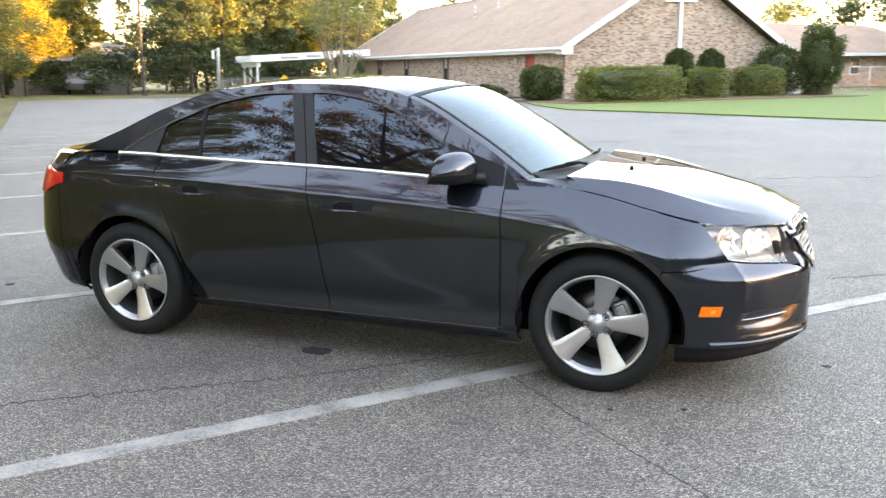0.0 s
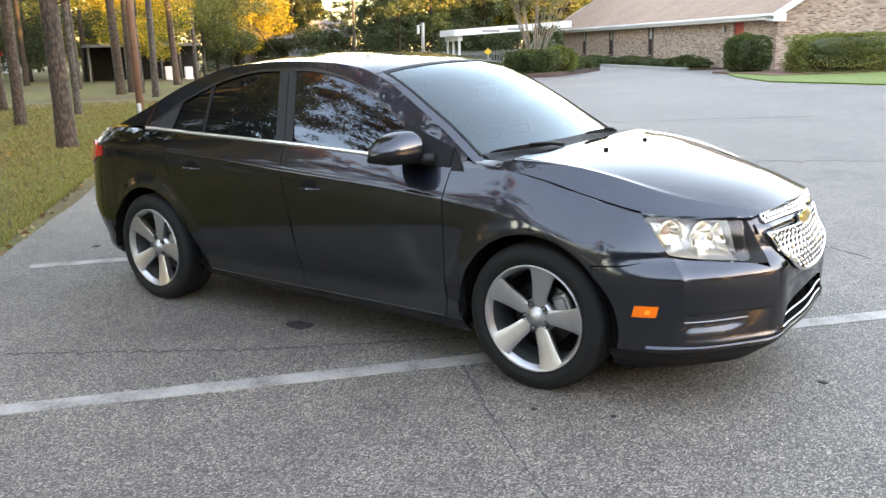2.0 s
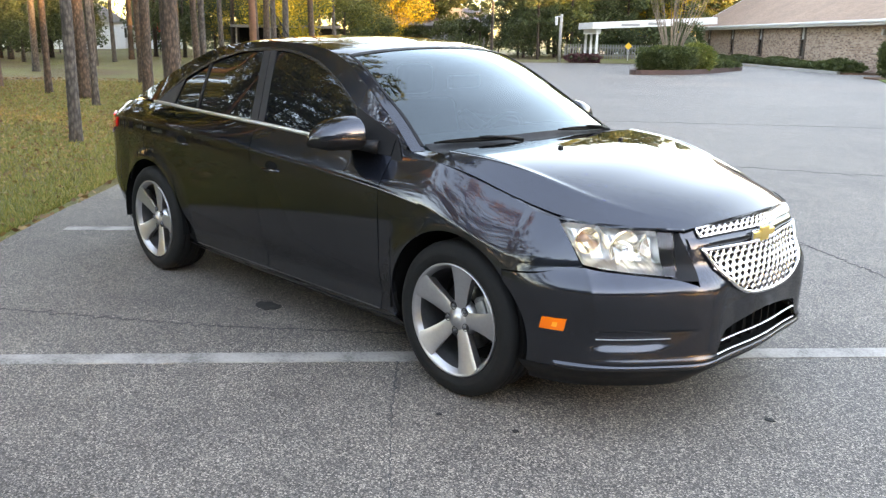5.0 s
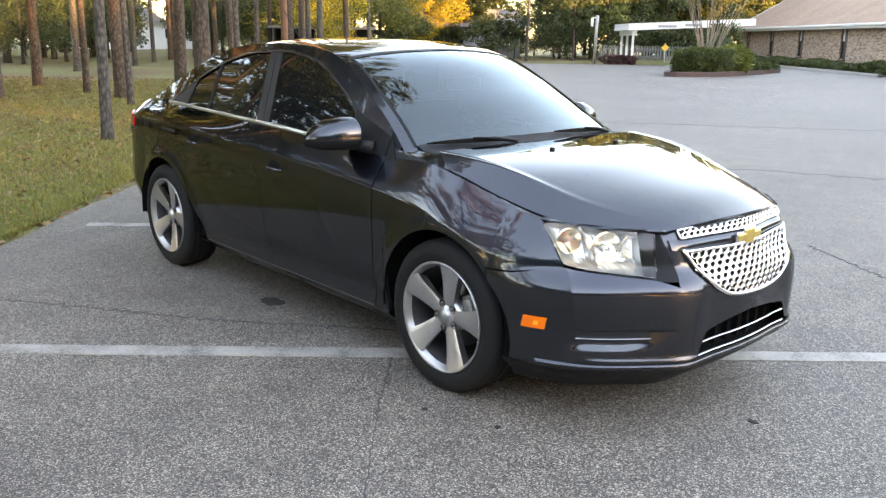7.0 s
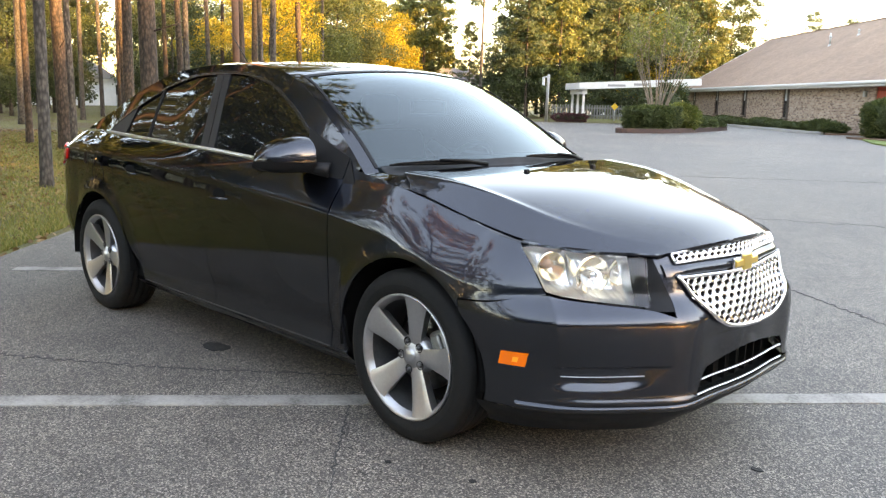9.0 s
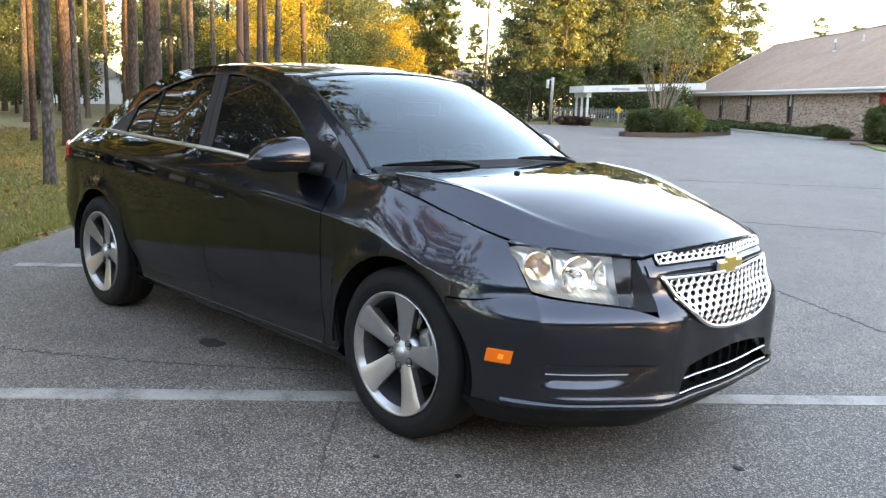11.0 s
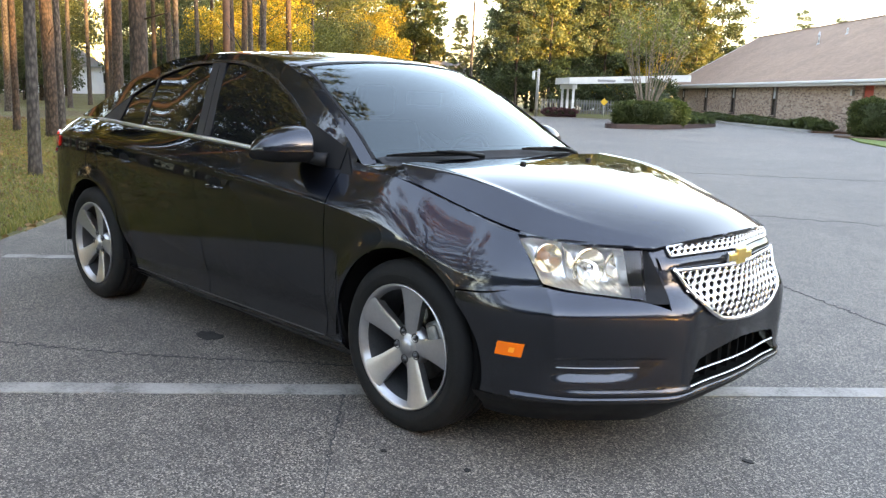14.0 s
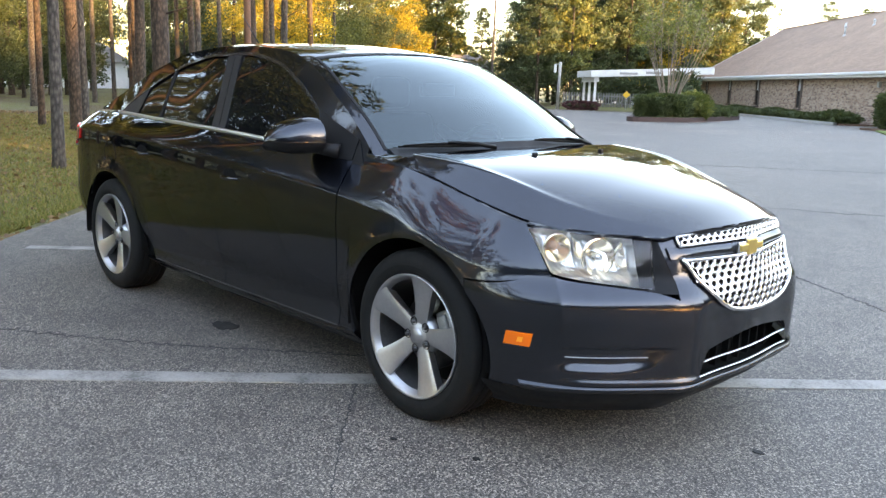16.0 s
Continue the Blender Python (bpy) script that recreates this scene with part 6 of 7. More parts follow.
ct = tagged(vase_tree(), "half-bare multi-stemmed tree with thin pale green leaves", "tree")
set_at(ct, -19.2, 33.1, 20, 0.95, 0.14)
shrub("round_hedge", -18.35, 31.3, 1.2, 0.85, 1.05, 12000, 0.05, LEAF_SHRUB, 61, 0.6, 80, "rounded dark green hedge on the planting island", 0.12)
shrub("pale_shrub", -17.95, 33.3, 0.85, 0.75, 1.15, 5000, 0.055, LEAF_PALE, 62, 0.0, HT, "loose yellow-green shrub on the planting island", 0.12)
for k, (x, y) in enumerate(((-18.15, 34.9), (-18.4, 36.4), (-18.65, 37.7))):
    shrub("low_shrub", x, y, 0.62, 0.55, 0.50 - 0.06 * k, 2200, 0.05, LEAF_SHRUB, 66 + k, 0.0, HT, "low spreading plants at the island's tip", 0.12)
shrub("dark_bush", -21.3, 37.85, 1.05, 1.0, 2.25, 6000, 0.06, LEAF_DARK, 63, 0.0, HT, "dark loose bush behind the planting island")

# ---- canopy walk ----
can_o = Vector(by_bearing(125.47, 55.0))
can_dir = Vector((math.cos(radians(30)), math.sin(radians(30))))
canopy = tagged(empty("canopy_walk", (can_o.x, can_o.y, 0), 30.0), "flat white covered walkway on slim white columns", "canopy")
CH, SK = 2.42, -0.36


def skewed(x0, x1, y0, y1, z0, z1):
    """A box whose ends lean back with the canopy's slanting end; the roof climbs towards the hall."""
    V = [(x + SK * y, y, z + 0.05 * max(x, 0)) for z in (z0, z1) for x, y in ((x0, y0), (x1, y0), (x1, y1), (x0, y1))]
    return V, [(3, 2, 1, 0), (4, 5, 6, 7), (0, 1, 5, 4), (1, 2, 6, 5), (2, 3, 7, 6), (3, 0, 4, 7)]


def canopy_part(name, *box_, mat=WHITE_PAINT):
    part(name, mesh_of(name, *skewed(*box_), mat, smooth=False), mat, canopy)


canopy_part("canopy_roof", -0.3, 7.0, -0.3, 3.2, CH - 0.06, CH + 0.05)
canopy_part("front_fascia", -0.34, 7.0, -0.36, -0.30, CH - 0.32, CH + 0.09)
canopy_part("end_fascia", -0.40, -0.34, -0.36, 3.26, CH - 0.32, CH + 0.09)
canopy_part("rear_fascia", -0.34, 7.0, 3.2, 3.26, CH - 0.32, CH + 0.09)
canopy_part("end_beam", -0.12, 0.18, -0.12, 3.0, CH - 0.62, CH - 0.325)
LETTERING = material("grey_lettering", (0.25, 0.25, 0.25), 0.7)
for x0, x1 in ((1.5, 2.6), (3.1, 4.0)):
    part("lettering_bar", boxes((x0, x1, -0.372, -0.361, CH - 0.20 + 0.05 * x0, CH - 0.06 + 0.05 * x0)), LETTERING, canopy)
for x, y in ((0.0, 0.0), (0.0, 1.4), (0.0, 2.8), (5.7, 0.4), (5.7, 2.8)):
    part("column", boxes((x + SK * y - 0.07, x + SK * y + 0.07, y - 0.07, y + 0.07, -0.05, CH - 0.33 + (0.5 if x > 1 else 0)), bevel=0.01), WHITE_PAINT, canopy)
for k in range(4):
    shrub("purple_bed_plant", can_o.x + can_dir.x * (-0.9 + 0.45 * k) - 0.3, can_o.y + can_dir.y * (-0.9 + 0.45 * k) - 0.6, 0.42, 0.42, 0.5, 900, 0.06,
          make_leaf("purple_leaves", (0.05, 0.018, 0.022), (0.09, 0.03, 0.035), (0.14, 0.06, 0.05)) if k == 0 else bpy.data.materials["purple_leaves"], 80 + k, 0.0, 0, "low purple-leaved plant round the canopy columns")

# lamp post with a box
px, py = by_bearing(127.9, 57.0)
post = tagged(empty("light_pole", (px, py, 0)), "weathered wooden pole with a small lamp box", "pole")
part("pole", tube([(0, 0, -0.2), (0.05, 0, 2.0), (0.08, 0, 3.05)], [0.105, 0.10, 0.095], 10), CONCRETE, post)
part("lamp_box", boxes((-0.40, -0.26, -0.08, 0.08, 2.35, 2.90), (-0.28, 0.05, -0.035, 0.035, 2.86, 2.93), bevel=0.03), WHITE_PAINT, post)

# brown utility pole among the pines
up = tagged(empty("utility_pole", (-14.6, 7.4, 0)), "red-brown wooden utility pole standing in the grass", "pole")
part("pole", tube([(0, 0, -0.2), (-0.02, 0.01, 3.0), (-0.05, 0.02, 9.5)], [0.082, 0.078, 0.065], 14), varied("red_brown_pole_wood", (0.10, 0.048, 0.028), (0.19, 0.095, 0.055), 5.0, 0.85, 0.3), up)
part("guard", tube([(0.07, -0.08, -0.1), (0.07, -0.08, 0.45)], [0.05, 0.045], 8), CONCRETE, up, "pale guard at the pole's foot")

# white picket fence, chain-link fence, houses far off
def fence_run(a, b, n, h, label):
    root = tagged(empty("picket_fence", (a[0], a[1], 0)), label, "fence")
    d = Vector((b[0] - a[0], b[1] - a[1]))
    L = d.length
    ang = math.degrees(math.atan2(d.y, d.x))
    root.matrix_basis = pose(a[0], a[1], 0, 0, 0, ang)
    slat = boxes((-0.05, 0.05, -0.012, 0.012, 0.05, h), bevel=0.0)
    first = part("slat", slat, GREY_WOOD, root)
    for k in range(1, n):
        ob = new("slat", first.data)
        ob.parent = root
        ob.location = (L * k / n, 0, 0)
    part("rail", boxes((0, L, 0.013, 0.05, h * 0.25, h * 0.25 + 0.08), (0, L, 0.013, 0.05, h * 0.75, h * 0.75 + 0.08)), GREY_WOOD, root)


fence_run(by_bearing(127.5, 66), by_bearing(119.5, 66), 46, 1.1, "white picket fence beyond the canopy, its shade put into the grey")


def small_house(x, y, turn, w, dpt, h, wall, roof, label):
    r = tagged(empty("small_house", (x, y, 0), turn), label, "house")
    part("wall", boxes((-w / 2, w / 2, -dpt / 2, dpt / 2, -0.1, h)), wall, r)
    V = [(-w / 2 - 0.4, -dpt / 2 - 0.4, h), (w / 2 + 0.4, -dpt / 2 - 0.4, h), (w / 2 + 0.4, dpt / 2 + 0.4, h), (-w / 2 - 0.4, dpt / 2 + 0.4, h), (-w / 2 - 0.4, 0, h + dpt * 0.25), (w / 2 + 0.4, 0, h + dpt * 0.25)]
    part("roof", mesh_of("roof", V, [(0, 1, 5, 4), (2, 3, 4, 5), (0, 4, 3), (1, 2, 5), (3, 2, 1, 0)], roof, smooth=False, uvs=[(v[0], v[1]) for v in V]), roof, r)
    for k in range(3):
        cx = -w / 2 + w * (k + 0.5) / 3
        for s in (-1, 1):
            q = part("window", boxes((cx - 0.5, cx + 0.5, *sorted((s * dpt / 2, s * (dpt / 2 + 0.04))), 1.0, 2.1)), WHITE_PAINT, r)
            part("pane", boxes((cx - 0.43, cx + 0.43, *sorted((s * (dpt / 2 + 0.042), s * (dpt / 2 + 0.05))), 1.07, 2.03)), PANE, q)
    return r


PALE_WALL = varied("pale_siding", (0.55, 0.57, 0.60), (0.68, 0.70, 0.72), 2.0, 0.7, 0.1)
GREY_ROOF = varied("grey_roof", (0.16, 0.16, 0.17), (0.26, 0.26, 0.27), 2.0, 0.9, 0.3)
small_house(*by_bearing(156.0, 98), 66, 12, 3.2, 2.2, PALE_WALL, GREY_ROOF, "pale small house behind the pines")
small_house(*by_bearing(159.5, 95), 20, 10, 7, 2.6, PALE_WALL, GREY_ROOF, "white house glimpsed between far trunks")
small_house(*by_bearing(138.5, 88), 40, 9, 6, 2.6, GREY_ROOF, GREY_ROOF, "grey shed in the shade of the trees")
small_house(*by_bearing(123.6, 98), 30, 9, 6, 2.4, PALE_WALL, GREY_ROOF, "pale house far behind the canopy")


def carport(x, y, turn, w, dpt, h, label):
    """An open-fronted shelter: flat pale roof, posts, dark back wall, bins in front."""
    r = tagged(empty("carport", (x, y, 0), turn), label, "shed")
    part("roof", boxes((-w / 2 - 0.2, w / 2 + 0.2, -dpt / 2 - 0.3, dpt / 2 + 0.2, h, h + 0.14)), GREY_WOOD, r)
    part("back_wall", boxes((-w / 2, w / 2, dpt / 2 - 0.1, dpt / 2, -0.05, h)), BLACK_PLASTIC, r)
    part("side_wall", boxes((-w / 2, -w / 2 + 0.08, -dpt / 2, dpt / 2 - 0.1, -0.05, h)), BLACK_PLASTIC, r)
    for k in range(4):
        px = -w / 2 + 0.12 + (w - 0.24) * k / 3
        part("post", boxes((px - 0.05, px + 0.05, -dpt / 2, -dpt / 2 + 0.1, -0.05, h)), GREY_WOOD, r)
    part("bin", boxes((w * 0.18, w * 0.18 + 0.5, -dpt / 2 - 0.7, -dpt / 2 - 0.2, -0.03, 0.75), bevel=0.04), WHITE_PAINT, r)
    part("bin", boxes((w * 0.36, w * 0.36 + 0.45, -dpt / 2 - 0.7, -dpt / 2 - 0.2, -0.03, 0.70), bevel=0.04), WHITE_PAINT, r)
    return r


carport(-43.4, 27.9, 55, 6.2, 3.4, 1.95, "dark open shelter with a pale flat roof among the trees")
small_house(-50.0, 47.0, 50, 8, 6, 2.4, GREY_WOOD, GREY_ROOF, "grey-green shed with a vehicle in front")


def far_car(x, y, turn, mat, label):
    r = tagged(empty("parked_car", (x, y, 0), turn), label, "car")
    prof = [(-2.2, 0.35), (-2.25, 0.8), (-2.1, 1.0), (-1.6, 1.65), (0.4, 1.68), (1.0, 1.1), (2.1, 0.95), (2.25, 0.6), (2.2, 0.35)]
    V = [(x_, s * (0.9 if z < 1.1 else 0.72), z) for s in (-1, 1) for x_, z in prof]
    n = len(prof)
    F = [tuple(range(n)), tuple(reversed(range(n, 2 * n)))] + [(i, i + n, (i + 1) % n + n, (i + 1) % n) for i in range(n)]
    b = part("body", mesh_of("body", V, F, mat, smooth=False), mat, r)
    part("window", boxes((-1.5, 0.35, -0.80, 0.80, 1.12, 1.55)), TINT, r)
    for wx in (-1.4, 1.4):
        for s in (-1, 1):
            part("wheel", moved(lathe([(0.0001, -0.1), (0.2, -0.1), (0.34, -0.08), (0.34, 0.08), (0.0001, 0.1)], 18), Matrix.Translation((wx, s * 0.82, 0.34))), RUBBER, r)


SILVER = material("silver_car_paint", (0.16, 0.165, 0.17), 0.35, 0.4, Coat_Weight=1.0)
far_car(-47.5, 45.5, 130, SILVER, "silver vehicle parked beyond the lot's end")
far_car(*by_bearing(122.9, 82), 120, GLOSS_BLACK, "dark vehicle parked beyond the canopy")
BLUE = material("blue_car_paint", (0.05, 0.10, 0.22), 0.3, 0.3, Coat_Weight=1.0)
far_car(*by_bearing(123.6, 86), 40, BLUE, "blue vehicle far behind the canopy")


def sign(x, y, z, face, sides, r, mat, label, name):
    s = tagged(empty(name, (x, y, 0), face), label, "sign")
    part("post", tube([(0, 0, -0.1), (0, 0, z + 0.3)], 0.03, 6), METAL, s)
    plate = [(0.035, r * math.cos(2 * math.pi * (k + 0.5) / sides if sides == 8 else 2 * math.pi * k / sides), z + r * math.sin(2 * math.pi * (k + 0.5) / sides if sides == 8 else 2 * math.pi * k / sides)) for k in range(sides)]
    V = plate + [(0.03, q[1], q[2]) for q in plate]
    part("plate", mesh_of("plate", V, [tuple(range(sides)), tuple(reversed(range(sides, 2 * sides)))] + [(k, k + sides, (k + 1) % sides + sides, (k + 1) % sides) for k in range(sides)], mat, smooth=False), mat, s)


sign(*by_bearing(123.42, 64), 1.02, -56, 4, 0.27, material("yellow_sign", (0.62, 0.36, 0.02), 0.5), "yellow diamond road sign on a post", "road_sign")
sign(*by_bearing(153.75, 72), 2.0, -28, 8, 0.38, material("red_sign", (0.45, 0.02, 0.02), 0.5), "red octagonal road sign on a post", "road_sign")

# chain-link fence by the annex
cl = tagged(empty("chain_link_fence"), "galvanised chain-link fence beside the annex", "fence")
f0, f1 = Vector(hall_xy(2.0, 17.0)), Vector(hall_xy(-2.0, 34.0))
for k in range(8):
    p = f0.lerp(f1, k / 7)
    part("post", tube([(p.x, p.y, -0.1), (p.x, p.y, 1.5)], 0.03, 8), METAL, cl)
part("top_rail", tube([(f0.x, f0.y, 1.48), (f1.x, f1.y, 1.48)], 0.02, 6), METAL, cl)
wires = []
L = (f1 - f0).length
for k in range(int(L / 0.12)):
    for s in (-1, 1):
        a, b = clamp(k * 0.12 / L), clamp((k * 0.12 + s * 1.4) / L)
        p, q = f0.lerp(f1, a), f0.lerp(f1, b)
        wires.append(tube([(p.x, p.y, 0.03), (q.x, q.y, 0.03 + 1.43 * abs(b - a) * L / 1.4)], 0.003, 3, False))
part("wire_mesh", joined(*wires), METAL, cl)
# ---- trees ----
PINE_LABEL = "tall straight pine with rough bark on leaf-strewn grass"
pines = [pine("pine_tree", 24, 0.165, 101, BARK, 0.50), pine("pine_tree", 21, 0.135, 102, BARK_GREY, 0.45), pine("pine_tree", 26, 0.195, 103, BARK, 0.55), pine("pine_tree", 27, 0.080, 104, BARK_GREY, 0.38, 26000, 64, None, 0.235),
         pine("pine_tree", 19, 0.17, 105, BARK, 0.22, 13000, 52, None, 0.18), pine("pine_tree", 16, 0.15, 106, BARK_GREY, 0.16, 13000, 52, NEEDLE_LIT, 0.17),
         pine("pine_tree", 23, 0.16, 107, BARK, 0.44, 20000, 36, None, 0.16, 0.07), pine("pine_tree", 18, 0.15, 108, BARK_GREY, 0.24, 22000, 44, None, 0.17, 0.07)]
# bearing from the last standpoint, distance, kind, size
# those past bearing 170 are out of view, added to darken the car's reflections
near_pines = ((159.8, 12.8, 3, 1.0), (158.9, 21.7, 2, 0.80), (158.4, 19.2, 1, 0.58), (160.8, 23.7, 0, 0.56), (161.2, 37.6, 1, 1.0), (157.8, 44.0, 1, 0.9), (156.7, 50.0, 1, 0.9), (155.7, 54.9, 0, 1.0),
              (153.9, 15.7, 2, 0.82), (155.0, 21.7, 0, 0.80), (155.2, 28.3, 0, 0.78), (151.8, 31.1, 0, 0.76), (151.5, 24.4, 1, 0.70), (148.05, 36.0, 2, 0.95), (146.9, 36.4, 1, 0.95), (147.3, 37.5, 0, 0.9), (146.1, 32.5, 1, 0.95), (144.3, 44.2, 0, 1.0), (142.9, 50.0, 1, 0.8),
              (152.9, 52.0, 0, 0.9), (150.2, 44.0, 1, 0.95), (149.4, 56.0, 0, 0.85), (163.5, 27.0, 0, 0.9), (166.0, 22.0, 2, 0.85), (169.0, 34.0, 1, 1.0), (174.0, 21.0, 4, 0.9), (180.0, 24.0, 4, 1.0), (186.0, 20.0, 6, 0.95), (178.0, 32.0, 4, 1.0), (162.4, 55.0, 0, 1.0), (165.0, 48.0, 2, 1.0), (159.4, 58.0, 1, 1.0), (154.2, 62.0, 0, 0.9),
              (136.3, 70.0, 5, 0.86), (137.4, 78.0, 5, 0.80), (135.1, 74.0, 5, 0.74), (132.35, 62.0, 1, 0.85), (133.2, 66.0, 4, 0.38),
              (130.2, 70.0, 4, 0.70), (129.3, 64.0, 4, 0.62), (128.2, 72.0, 4, 0.84), (127.1, 68.0, 5, 0.86), (126.0, 74.0, 4, 0.86), (124.8, 80.0, 4, 0.90), (123.6, 76.0, 4, 0.78), (122.4, 82.0, 5, 0.95), (121.2, 86.0, 4, 0.92), (120.0, 82.0, 4, 0.85), (118.9, 90.0, 4, 0.95), (117.7, 86.0, 5, 0.85), (116.5, 92.0, 4, 0.80), (115.2, 96.0, 1, 0.66), (111.6, 98.0, 1, 0.52), (109.6, 102.0, 1, 0.50))
for i, (b, d, k, s) in enumerate(near_pines):
    x, y = by_bearing(b, d)
    repeat(pines[k], x, y, i * 57.0, s, -0.03, PINE_LABEL, "tree", "pines on the grass")

kinds = [broadleaf("broadleaf_tree", 13, 4.2, LEAF_MID, 201, BARK_GREY, 20000, 0.095), broadleaf("broadleaf_tree", 11, 3.8, LEAF_DARK, 202, BARK_GREY, 18000, 0.10, 0.12),
         broadleaf("broadleaf_tree", 12, 4.0, LEAF_GOLD, 203, BARK_GREY, 20000, 0.095, 0.2), broadleaf("broadleaf_tree", 15, 4.0, LEAF_DARK, 204, BARK, 18000, 0.105, 0.25),
         broadleaf("undergrowth_bush", 4.0, 2.4, LEAF_DARK, 205, BARK_GREY, 4000, 0.12, 0.08, 0.05)]
# the same kinds with fewer, larger leaves for the woods round the far side of the lot
kinds += [broadleaf("broadleaf_tree", 13, 4.2, LEAF_MID, 201, BARK_GREY, 6500, 0.20), broadleaf("broadleaf_tree", 11, 3.8, LEAF_DARK, 202, BARK_GREY, 6500, 0.20, 0.12),
          broadleaf("broadleaf_tree", 12, 4.0, LEAF_GOLD, 203, BARK_GREY, 6500, 0.20, 0.2), broadleaf("broadleaf_tree", 15, 4.0, LEAF_DARK, 204, BARK, 6500, 0.21, 0.25)]
COARSE = {0: 5, 1: 6, 2: 7, 3: 8, 4: 4}
LABELS = ("broad green tree with leaves turning yellow", "dense dark green evergreen tree", "tree with yellowing leaves, the low sun's gold put into their colour", "tall dark green tree", "dark tangled undergrowth bush")
rng = np.random.default_rng(77)


def grow(b, d, k, s):
    x, y = by_bearing(b, d)
    seen = 104 < b % 360 < 166
    turn = float(rng.uniform(0, 360))
    if k == 4 and (154.0 < b % 360 < 158.3 or 112 < b % 360 < 121.6):      # gaps of the undergrowth before the pale house and the hall's end
        return
    repeat(kinds[k if seen else COARSE[k]], x, y, turn, s, -0.03, LABELS[k], "bush" if k == 4 else "tree", "far trees" if k != 4 else "undergrowth")


# treeline beyond the lot, from the pines round to the hall's roof
for b, d, k, s in ((146.5, 74, 2, 0.95), (144.5, 70, 2, 0.9), (142.8, 76, 0, 0.95), (141.2, 68, 0, 0.85), (139.9, 72, 2, 0.82), (138.6, 80, 0, 0.66), (136.9, 72, 0, 0.62), (135.4, 78, 1, 0.60), (133.4, 82, 1, 0.42),
                   (131.9, 82, 1, 0.42), (130.6, 76, 1, 0.62), (129.2, 74, 3, 0.52), (128.0, 80, 1, 0.80), (126.8, 78, 3, 0.80), (125.6, 84, 1, 1.15), (126.4, 90, 3, 0.95), (128.6, 88, 1, 1.1), (124.0, 96, 3, 1.0), (121.4, 98, 1, 1.25), (119.0, 100, 3, 0.95), (129.8, 84, 1, 0.9), (124.4, 88, 2, 0.85), (123.2, 92, 2, 0.8), (122.0, 94, 3, 0.62), (120.8, 90, 2, 0.75),
                   (119.6, 96, 0, 0.72), (118.4, 98, 2, 0.72), (117.0, 98, 3, 0.55), (115.6, 100, 2, 0.62), (114.0, 102, 0, 0.55), (112.4, 104, 2, 0.50), (110.8, 106, 2, 0.42), (109.0, 106, 0, 0.38), (149.0, 84, 0, 0.9), (151.5, 96, 2, 1.0),
                   (153.6, 100, 0, 1.0), (157.5, 116, 2, 1.0), (160.5, 92, 0, 1.0), (164.0, 84, 2, 1.0), (168.0, 80, 0, 1.0), (172.0, 76, 1, 1.0), (176.0, 70, 0, 1.0), (162.0, 74, 1, 0.9), (158.0, 76, 3, 0.8), (153.0, 78, 1, 0.9),
                   (148.0, 62, 2, 0.6), (146.4, 46, 2, 0.62), (143.8, 54, 0, 0.72), (142.2, 58, 0, 0.70), (140.4, 62, 1, 0.62), (139.0, 66, 2, 0.66), (121.6, 84, 2, 0.85), (148.6, 58, 1, 0.38), (152.4, 60, 1, 0.75), (145.3, 62, 3, 0.3), (153.2, 66, 1, 0.8), (160.2, 60, 1, 0.9), (163.0, 58, 3, 0.9), (150.5, 70, 2, 0.6), (152.8, 88, 1, 1.0), (161.8, 50, 1, 0.6), (158.9, 56, 3, 0.5), (164.2, 46, 1, 0.55)):
    grow(b, d, k, s)
for i in range(32):
    grow(118.0 + 60.0 * i / 32 + float(rng.uniform(-0.6, 0.6)), float(rng.uniform(60, 92)) if i > 10 else float(rng.uniform(64, 74)), 4, float(rng.uniform(0.6, 1.1)))
# trees far behind the annex
for b, d, k, s in ((86, 92, 3, 0.9), (82, 100, 0, 0.9), (78, 90, 1, 0.9), (74, 96, 3, 1.0), (70, 84, 1, 1.0), (66, 88, 3, 1.0), (62, 80, 0, 1.0), (90, 110, 0, 0.8), (94, 112, 2, 0.7)):
    grow(b, d, k, s)
# out-of-view trees on the grass behind the camera, placed to shape the car's reflections
for i, (b, d, k, s) in enumerate(((186, 21, 6, 0.85), (203, 24, 7, 1.0), (206.5, 18, 7, 0.86), (211, 21, 7, 1.0), (216, 27, 7, 1.1), (228, 40, 0, 0.6), (238, 44, 1, 0.8), (247, 40, 1, 0.7), (256, 48, 0, 0.7), (263, 44, 1, 0.7), (232, 52, 4, 0.6), (250, 58, 4, 0.6), (234, 30, 6, 0.8), (243, 32, 1, 0.95), (252, 28, 6, 0.72), (261, 33, 1, 0.95), (271, 30, 6, 0.75),
                                  (184, 30, 2, 0.9), (190, 16, 6, 0.85), (195, 25, 6, 0.95), (201, 16, 6, 0.85), (205, 27, 6, 1.1), (209, 20, 6, 0.95), (181, 27, 0, 1.0), (209, 38, 0, 1.0), (187, 18, 7, 0.56), (191.5, 21, 7, 0.62), (196, 17.5, 7, 0.52), (199.5, 22, 7, 0.66))):
    x, y = by_bearing(b, d, (-1.5, -0.8))
    repeat(pines[k], x, y, i * 71.0, s, -0.03, PINE_LABEL, "tree", "pines on the grass")
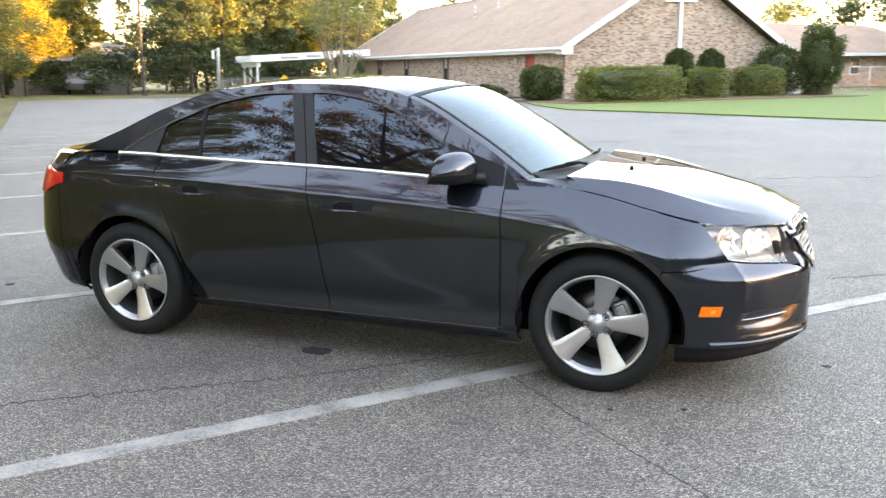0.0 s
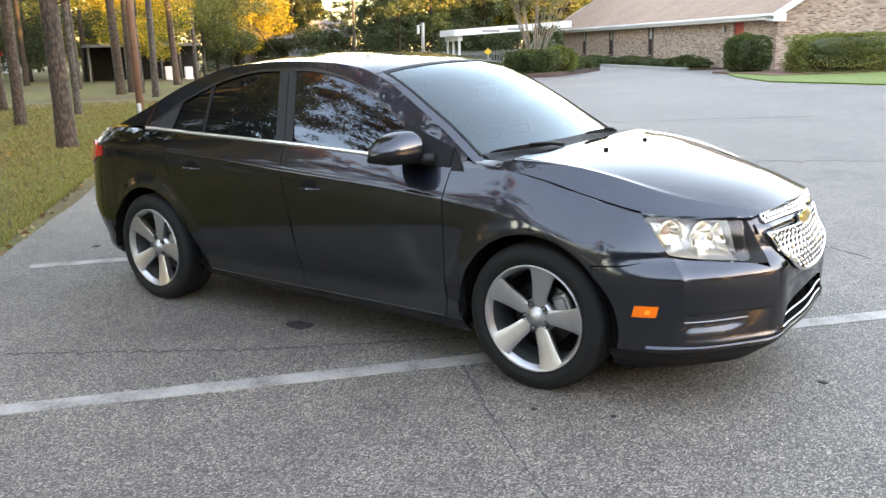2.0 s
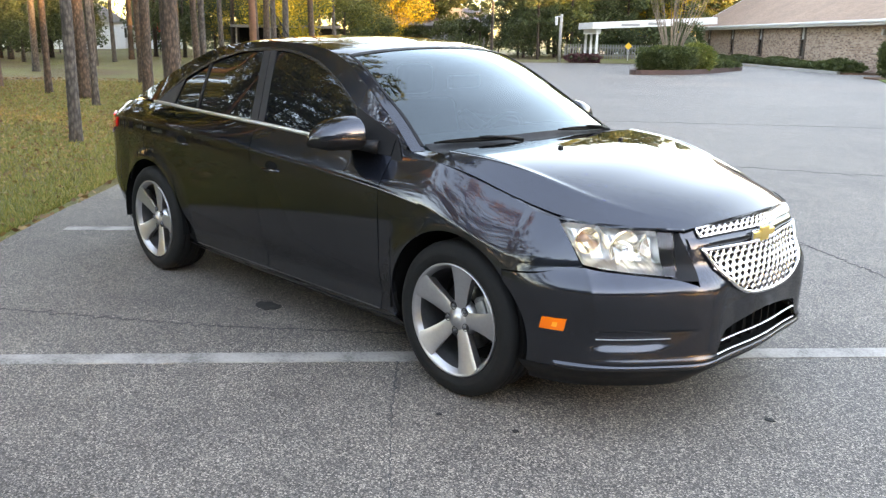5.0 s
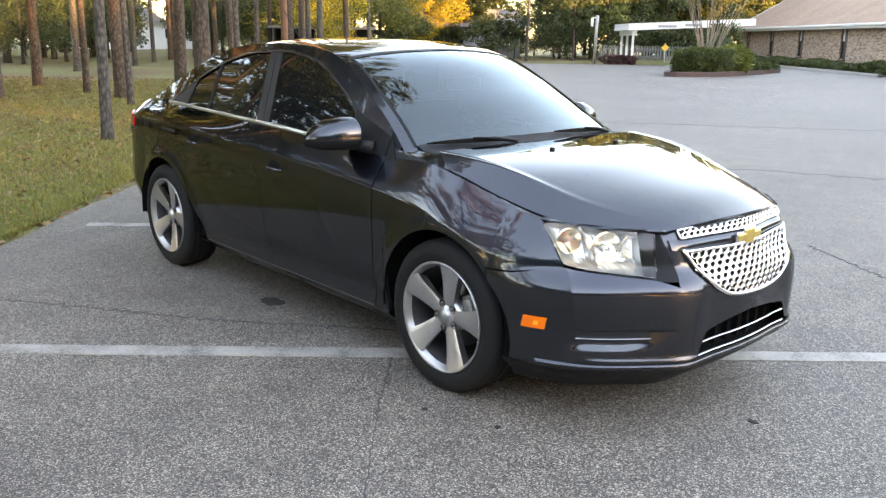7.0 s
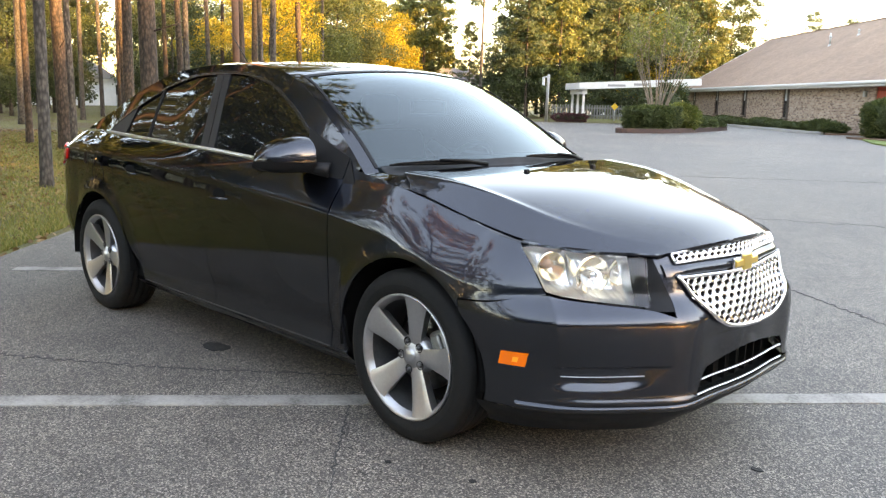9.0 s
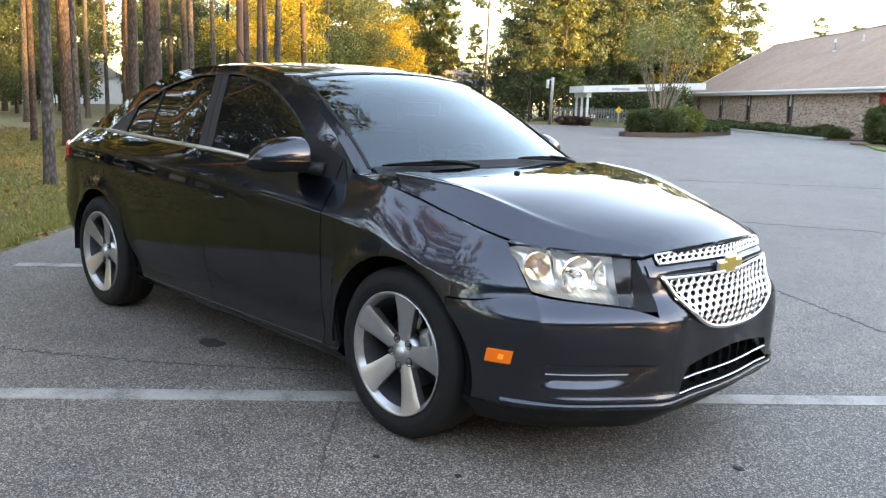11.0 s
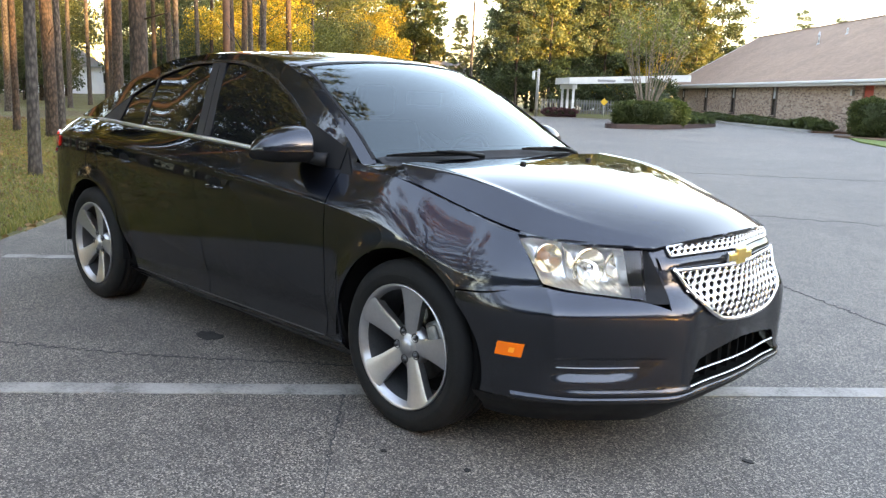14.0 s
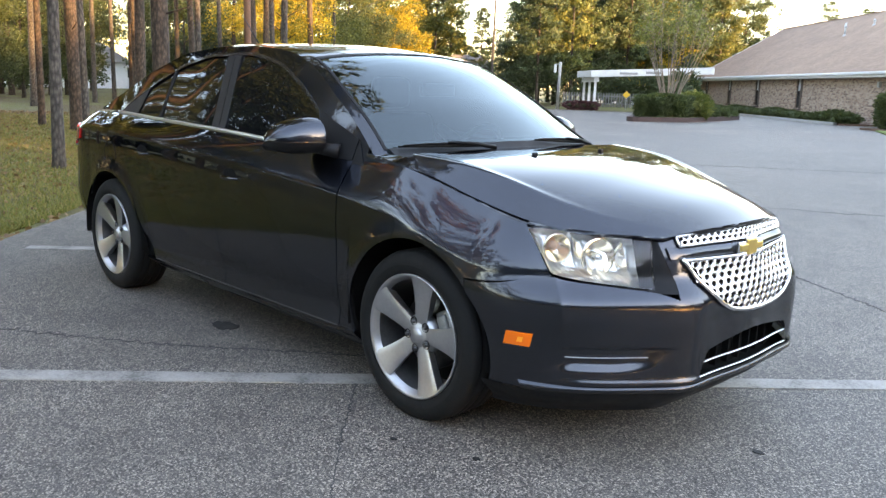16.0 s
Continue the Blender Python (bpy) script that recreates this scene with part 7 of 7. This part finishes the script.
for b, d, k, s in ((204, 40, 1, 0.9), (213, 40, 3, 0.7), (236, 72, 2, 0.8), (228, 66, 0, 0.8), (246, 74, 2, 0.8), (195, 50, 0, 0.7), (256, 70, 1, 0.8), (264, 74, 0, 0.8), (272, 66, 1, 0.8), (278, 56, 3, 0.9), (286, 50, 1, 1.0), (295, 52, 0, 1.0), (304, 56, 3, 0.9), (313, 58, 1, 0.9), (322, 60, 0, 0.9), (332, 62, 3, 0.8)):
    grow(b, d, k, s)
# unseen woods added towards the low sun, to block it and its glow
for i in range(34):
    grow(-32 + 86 * i / 33 + float(rng.uniform(-1, 1)), float(rng.uniform(40, 50)), (0, 3, 1)[i % 3], float(rng.uniform(1.25, 1.6)) if i < 13 else float(rng.uniform(0.76, 0.96)))
for i in range(46):
    grow(-88 + 140 * i / 45 + float(rng.uniform(-1, 1)), float(rng.uniform(36, 40)), 4, float(rng.uniform(1.1, 1.5)))
for i in range(18):
    grow(-88 + 56 * i / 17 + float(rng.uniform(-1, 1)), float(rng.uniform(36, 46)), (0, 3, 1)[i % 3], float(rng.uniform(1.1, 1.4)))
# unseen trees added to keep the sun off the hall's gable
for i in range(16):
    grow(50 + 26 * i / 15 + float(rng.uniform(-0.6, 0.6)), 52 + 14 * (i / 15) + float(rng.uniform(-4, 4)), (3, 0, 1)[i % 3], float(rng.uniform(1.0, 1.2)) if i < 6 else float(rng.uniform(0.5, 0.62)))
# past bearing 178 these bushes are unseen, added to darken the reflected horizon
for i in range(40):
    b = 157.5 + 112 * i / 39
    grow(b + float(rng.uniform(-0.8, 0.8)), float(rng.uniform(40, 50)) if b > 224 else float(rng.uniform(25, 34)) if b > 178 else float(rng.uniform(50, 64)), 4, float(rng.uniform(0.9, 1.4)))
# unseen wood's edge on either hand of the low sun, added to block it
for i in range(14):
    x, y = 58 + float(rng.uniform(0, 12)), -66 + 46 * i / 13
    repeat(kinds[(3, 0, 1)[i % 3]], x, y, float(rng.uniform(0, 360)), float(rng.uniform(1.35, 1.7)), -0.03, LABELS[(3, 0, 1)[i % 3]], "tree", "far trees")
for i in range(12):
    grow(36 + 32 * i / 11, 74 + float(rng.uniform(-5, 5)), (3, 0, 1)[i % 3], float(rng.uniform(0.8, 0.95)))
# added trees and bushes that keep the low sun off the annex
for i in range(9):
    p = annex_o + Vector((math.cos(radians(SUN_AZ)), math.sin(radians(SUN_AZ)))) * (15 + 3 * (i % 2)) + Vector((-math.sin(radians(SUN_AZ)), math.cos(radians(SUN_AZ)))) * (-22 + 5 * i)
    repeat(kinds[(1, 3)[i % 2]], p.x, p.y, 40.0 * i, 0.75, -0.03, LABELS[(1, 3)[i % 2]], "tree", "far trees")
    repeat(kinds[4], p.x + 1.0, p.y + 2.2, 50.0 * i, 1.2, -0.03, LABELS[4], "bush", "undergrowth")
# unseen pine added to darken reflections in the car's rear pillar
for i, (x, y, k, s) in enumerate(((-20.0, -3.0, 2, 0.7),)):
    repeat(pines[k], x, y, i * 83.0, s, -0.03, PINE_LABEL, "tree", "pines on the grass")
# leaf gold paints low sun on pine branches mirrored in the side windows
LEAF_SUN_GOLD = make_leaf("sun_gold_leaves", (0.10, 0.055, 0.010), (0.36, 0.175, 0.020), (0.62, 0.31, 0.035), 0.45)
oak = broadleaf("spreading_oak", 10, 4.4, LEAF_SUN_GOLD, 206, BARK_GREY, 34000, 0.055, 0.66, 0.24, True)
set_at(tagged(oak, "out-of-view tree with dark limbs, leaves coloured gold for sunlit pine branches", "tree"), -7.0, -11.6, 0, 1.15, -0.03)
for x, y, turn, size in ((-9.5, -18.0, 250, 1.3),):
    repeat(oak, x, y, turn, size, -0.03, "out-of-view tree with dark limbs, leaves coloured gold for sunlit pine branches", "tree", "far trees")
for p in pines:
    for o in (*p.children_recursive, p):
        bpy.data.objects.remove(o)
for p in kinds:
    for o in (*p.children_recursive, p):
        bpy.data.objects.remove(o)

# ---- grass and fallen leaves near the lot ----
def scatter(n, u0, u1, v0, v1, seed, power=1.0):
    r = np.random.default_rng(seed)
    u = u0 + (u1 - u0) * r.uniform(0, 1, n) ** power
    v = r.uniform(v0, v1, n)
    return np.stack((LOT_O.x + EU.x * u + EV.x * v, LOT_O.y + EU.y * u + EV.y * v), axis=1)


def grass_mesh(name, XY, h, seed, mat):
    r = np.random.default_rng(seed)
    n = len(XY)
    a = r.uniform(0, 2 * np.pi, n)
    w = np.stack((np.cos(a), np.sin(a)), 1) * 0.006
    hh = h * r.uniform(0.4, 1.25, n)
    lean = r.normal(size=(n, 2)) * (hh * 0.5)[:, None]
    V = np.zeros((n, 3, 3))
    V[:, 0, :2], V[:, 1, :2], V[:, 2, :2] = XY - w, XY + w, XY + lean
    V[:, :2, 2], V[:, 2, 2] = -0.03, -0.03 + hh
    me = bpy.data.meshes.new(name)
    me.from_pydata(V.reshape(-1, 3).tolist(), [], np.arange(3 * n).reshape(-1, 3).tolist())
    me.materials.append(mat)
    return me


tagged(part("grass", grass_mesh("grass", scatter(230000, -0.02, -24.0, -4.0, 22.0, 5, 1.8), 0.06, 6, BLADE)), "short autumn grass along the car park", "grass", kind="stuff")
lv = np.concatenate((scatter(44000, -1.2, -20.0, -4.0, 24.0, 8, 0.8), scatter(5000, 0.10, -2.5, -4.0, 24.0, 18), scatter(500, 0.30, -0.3, -4.0, 24.0, 19)))
pts = np.concatenate((lv, np.full((len(lv), 1), 0.0)), axis=1)
pts[:, 2] = -0.015
tagged(part("fallen_leaves", cloud_mesh("fallen_leaves", pts, 0.035, 9, LITTER, 0.85)), "scattered brown fallen leaves on grass", "leaves", kind="stuff")
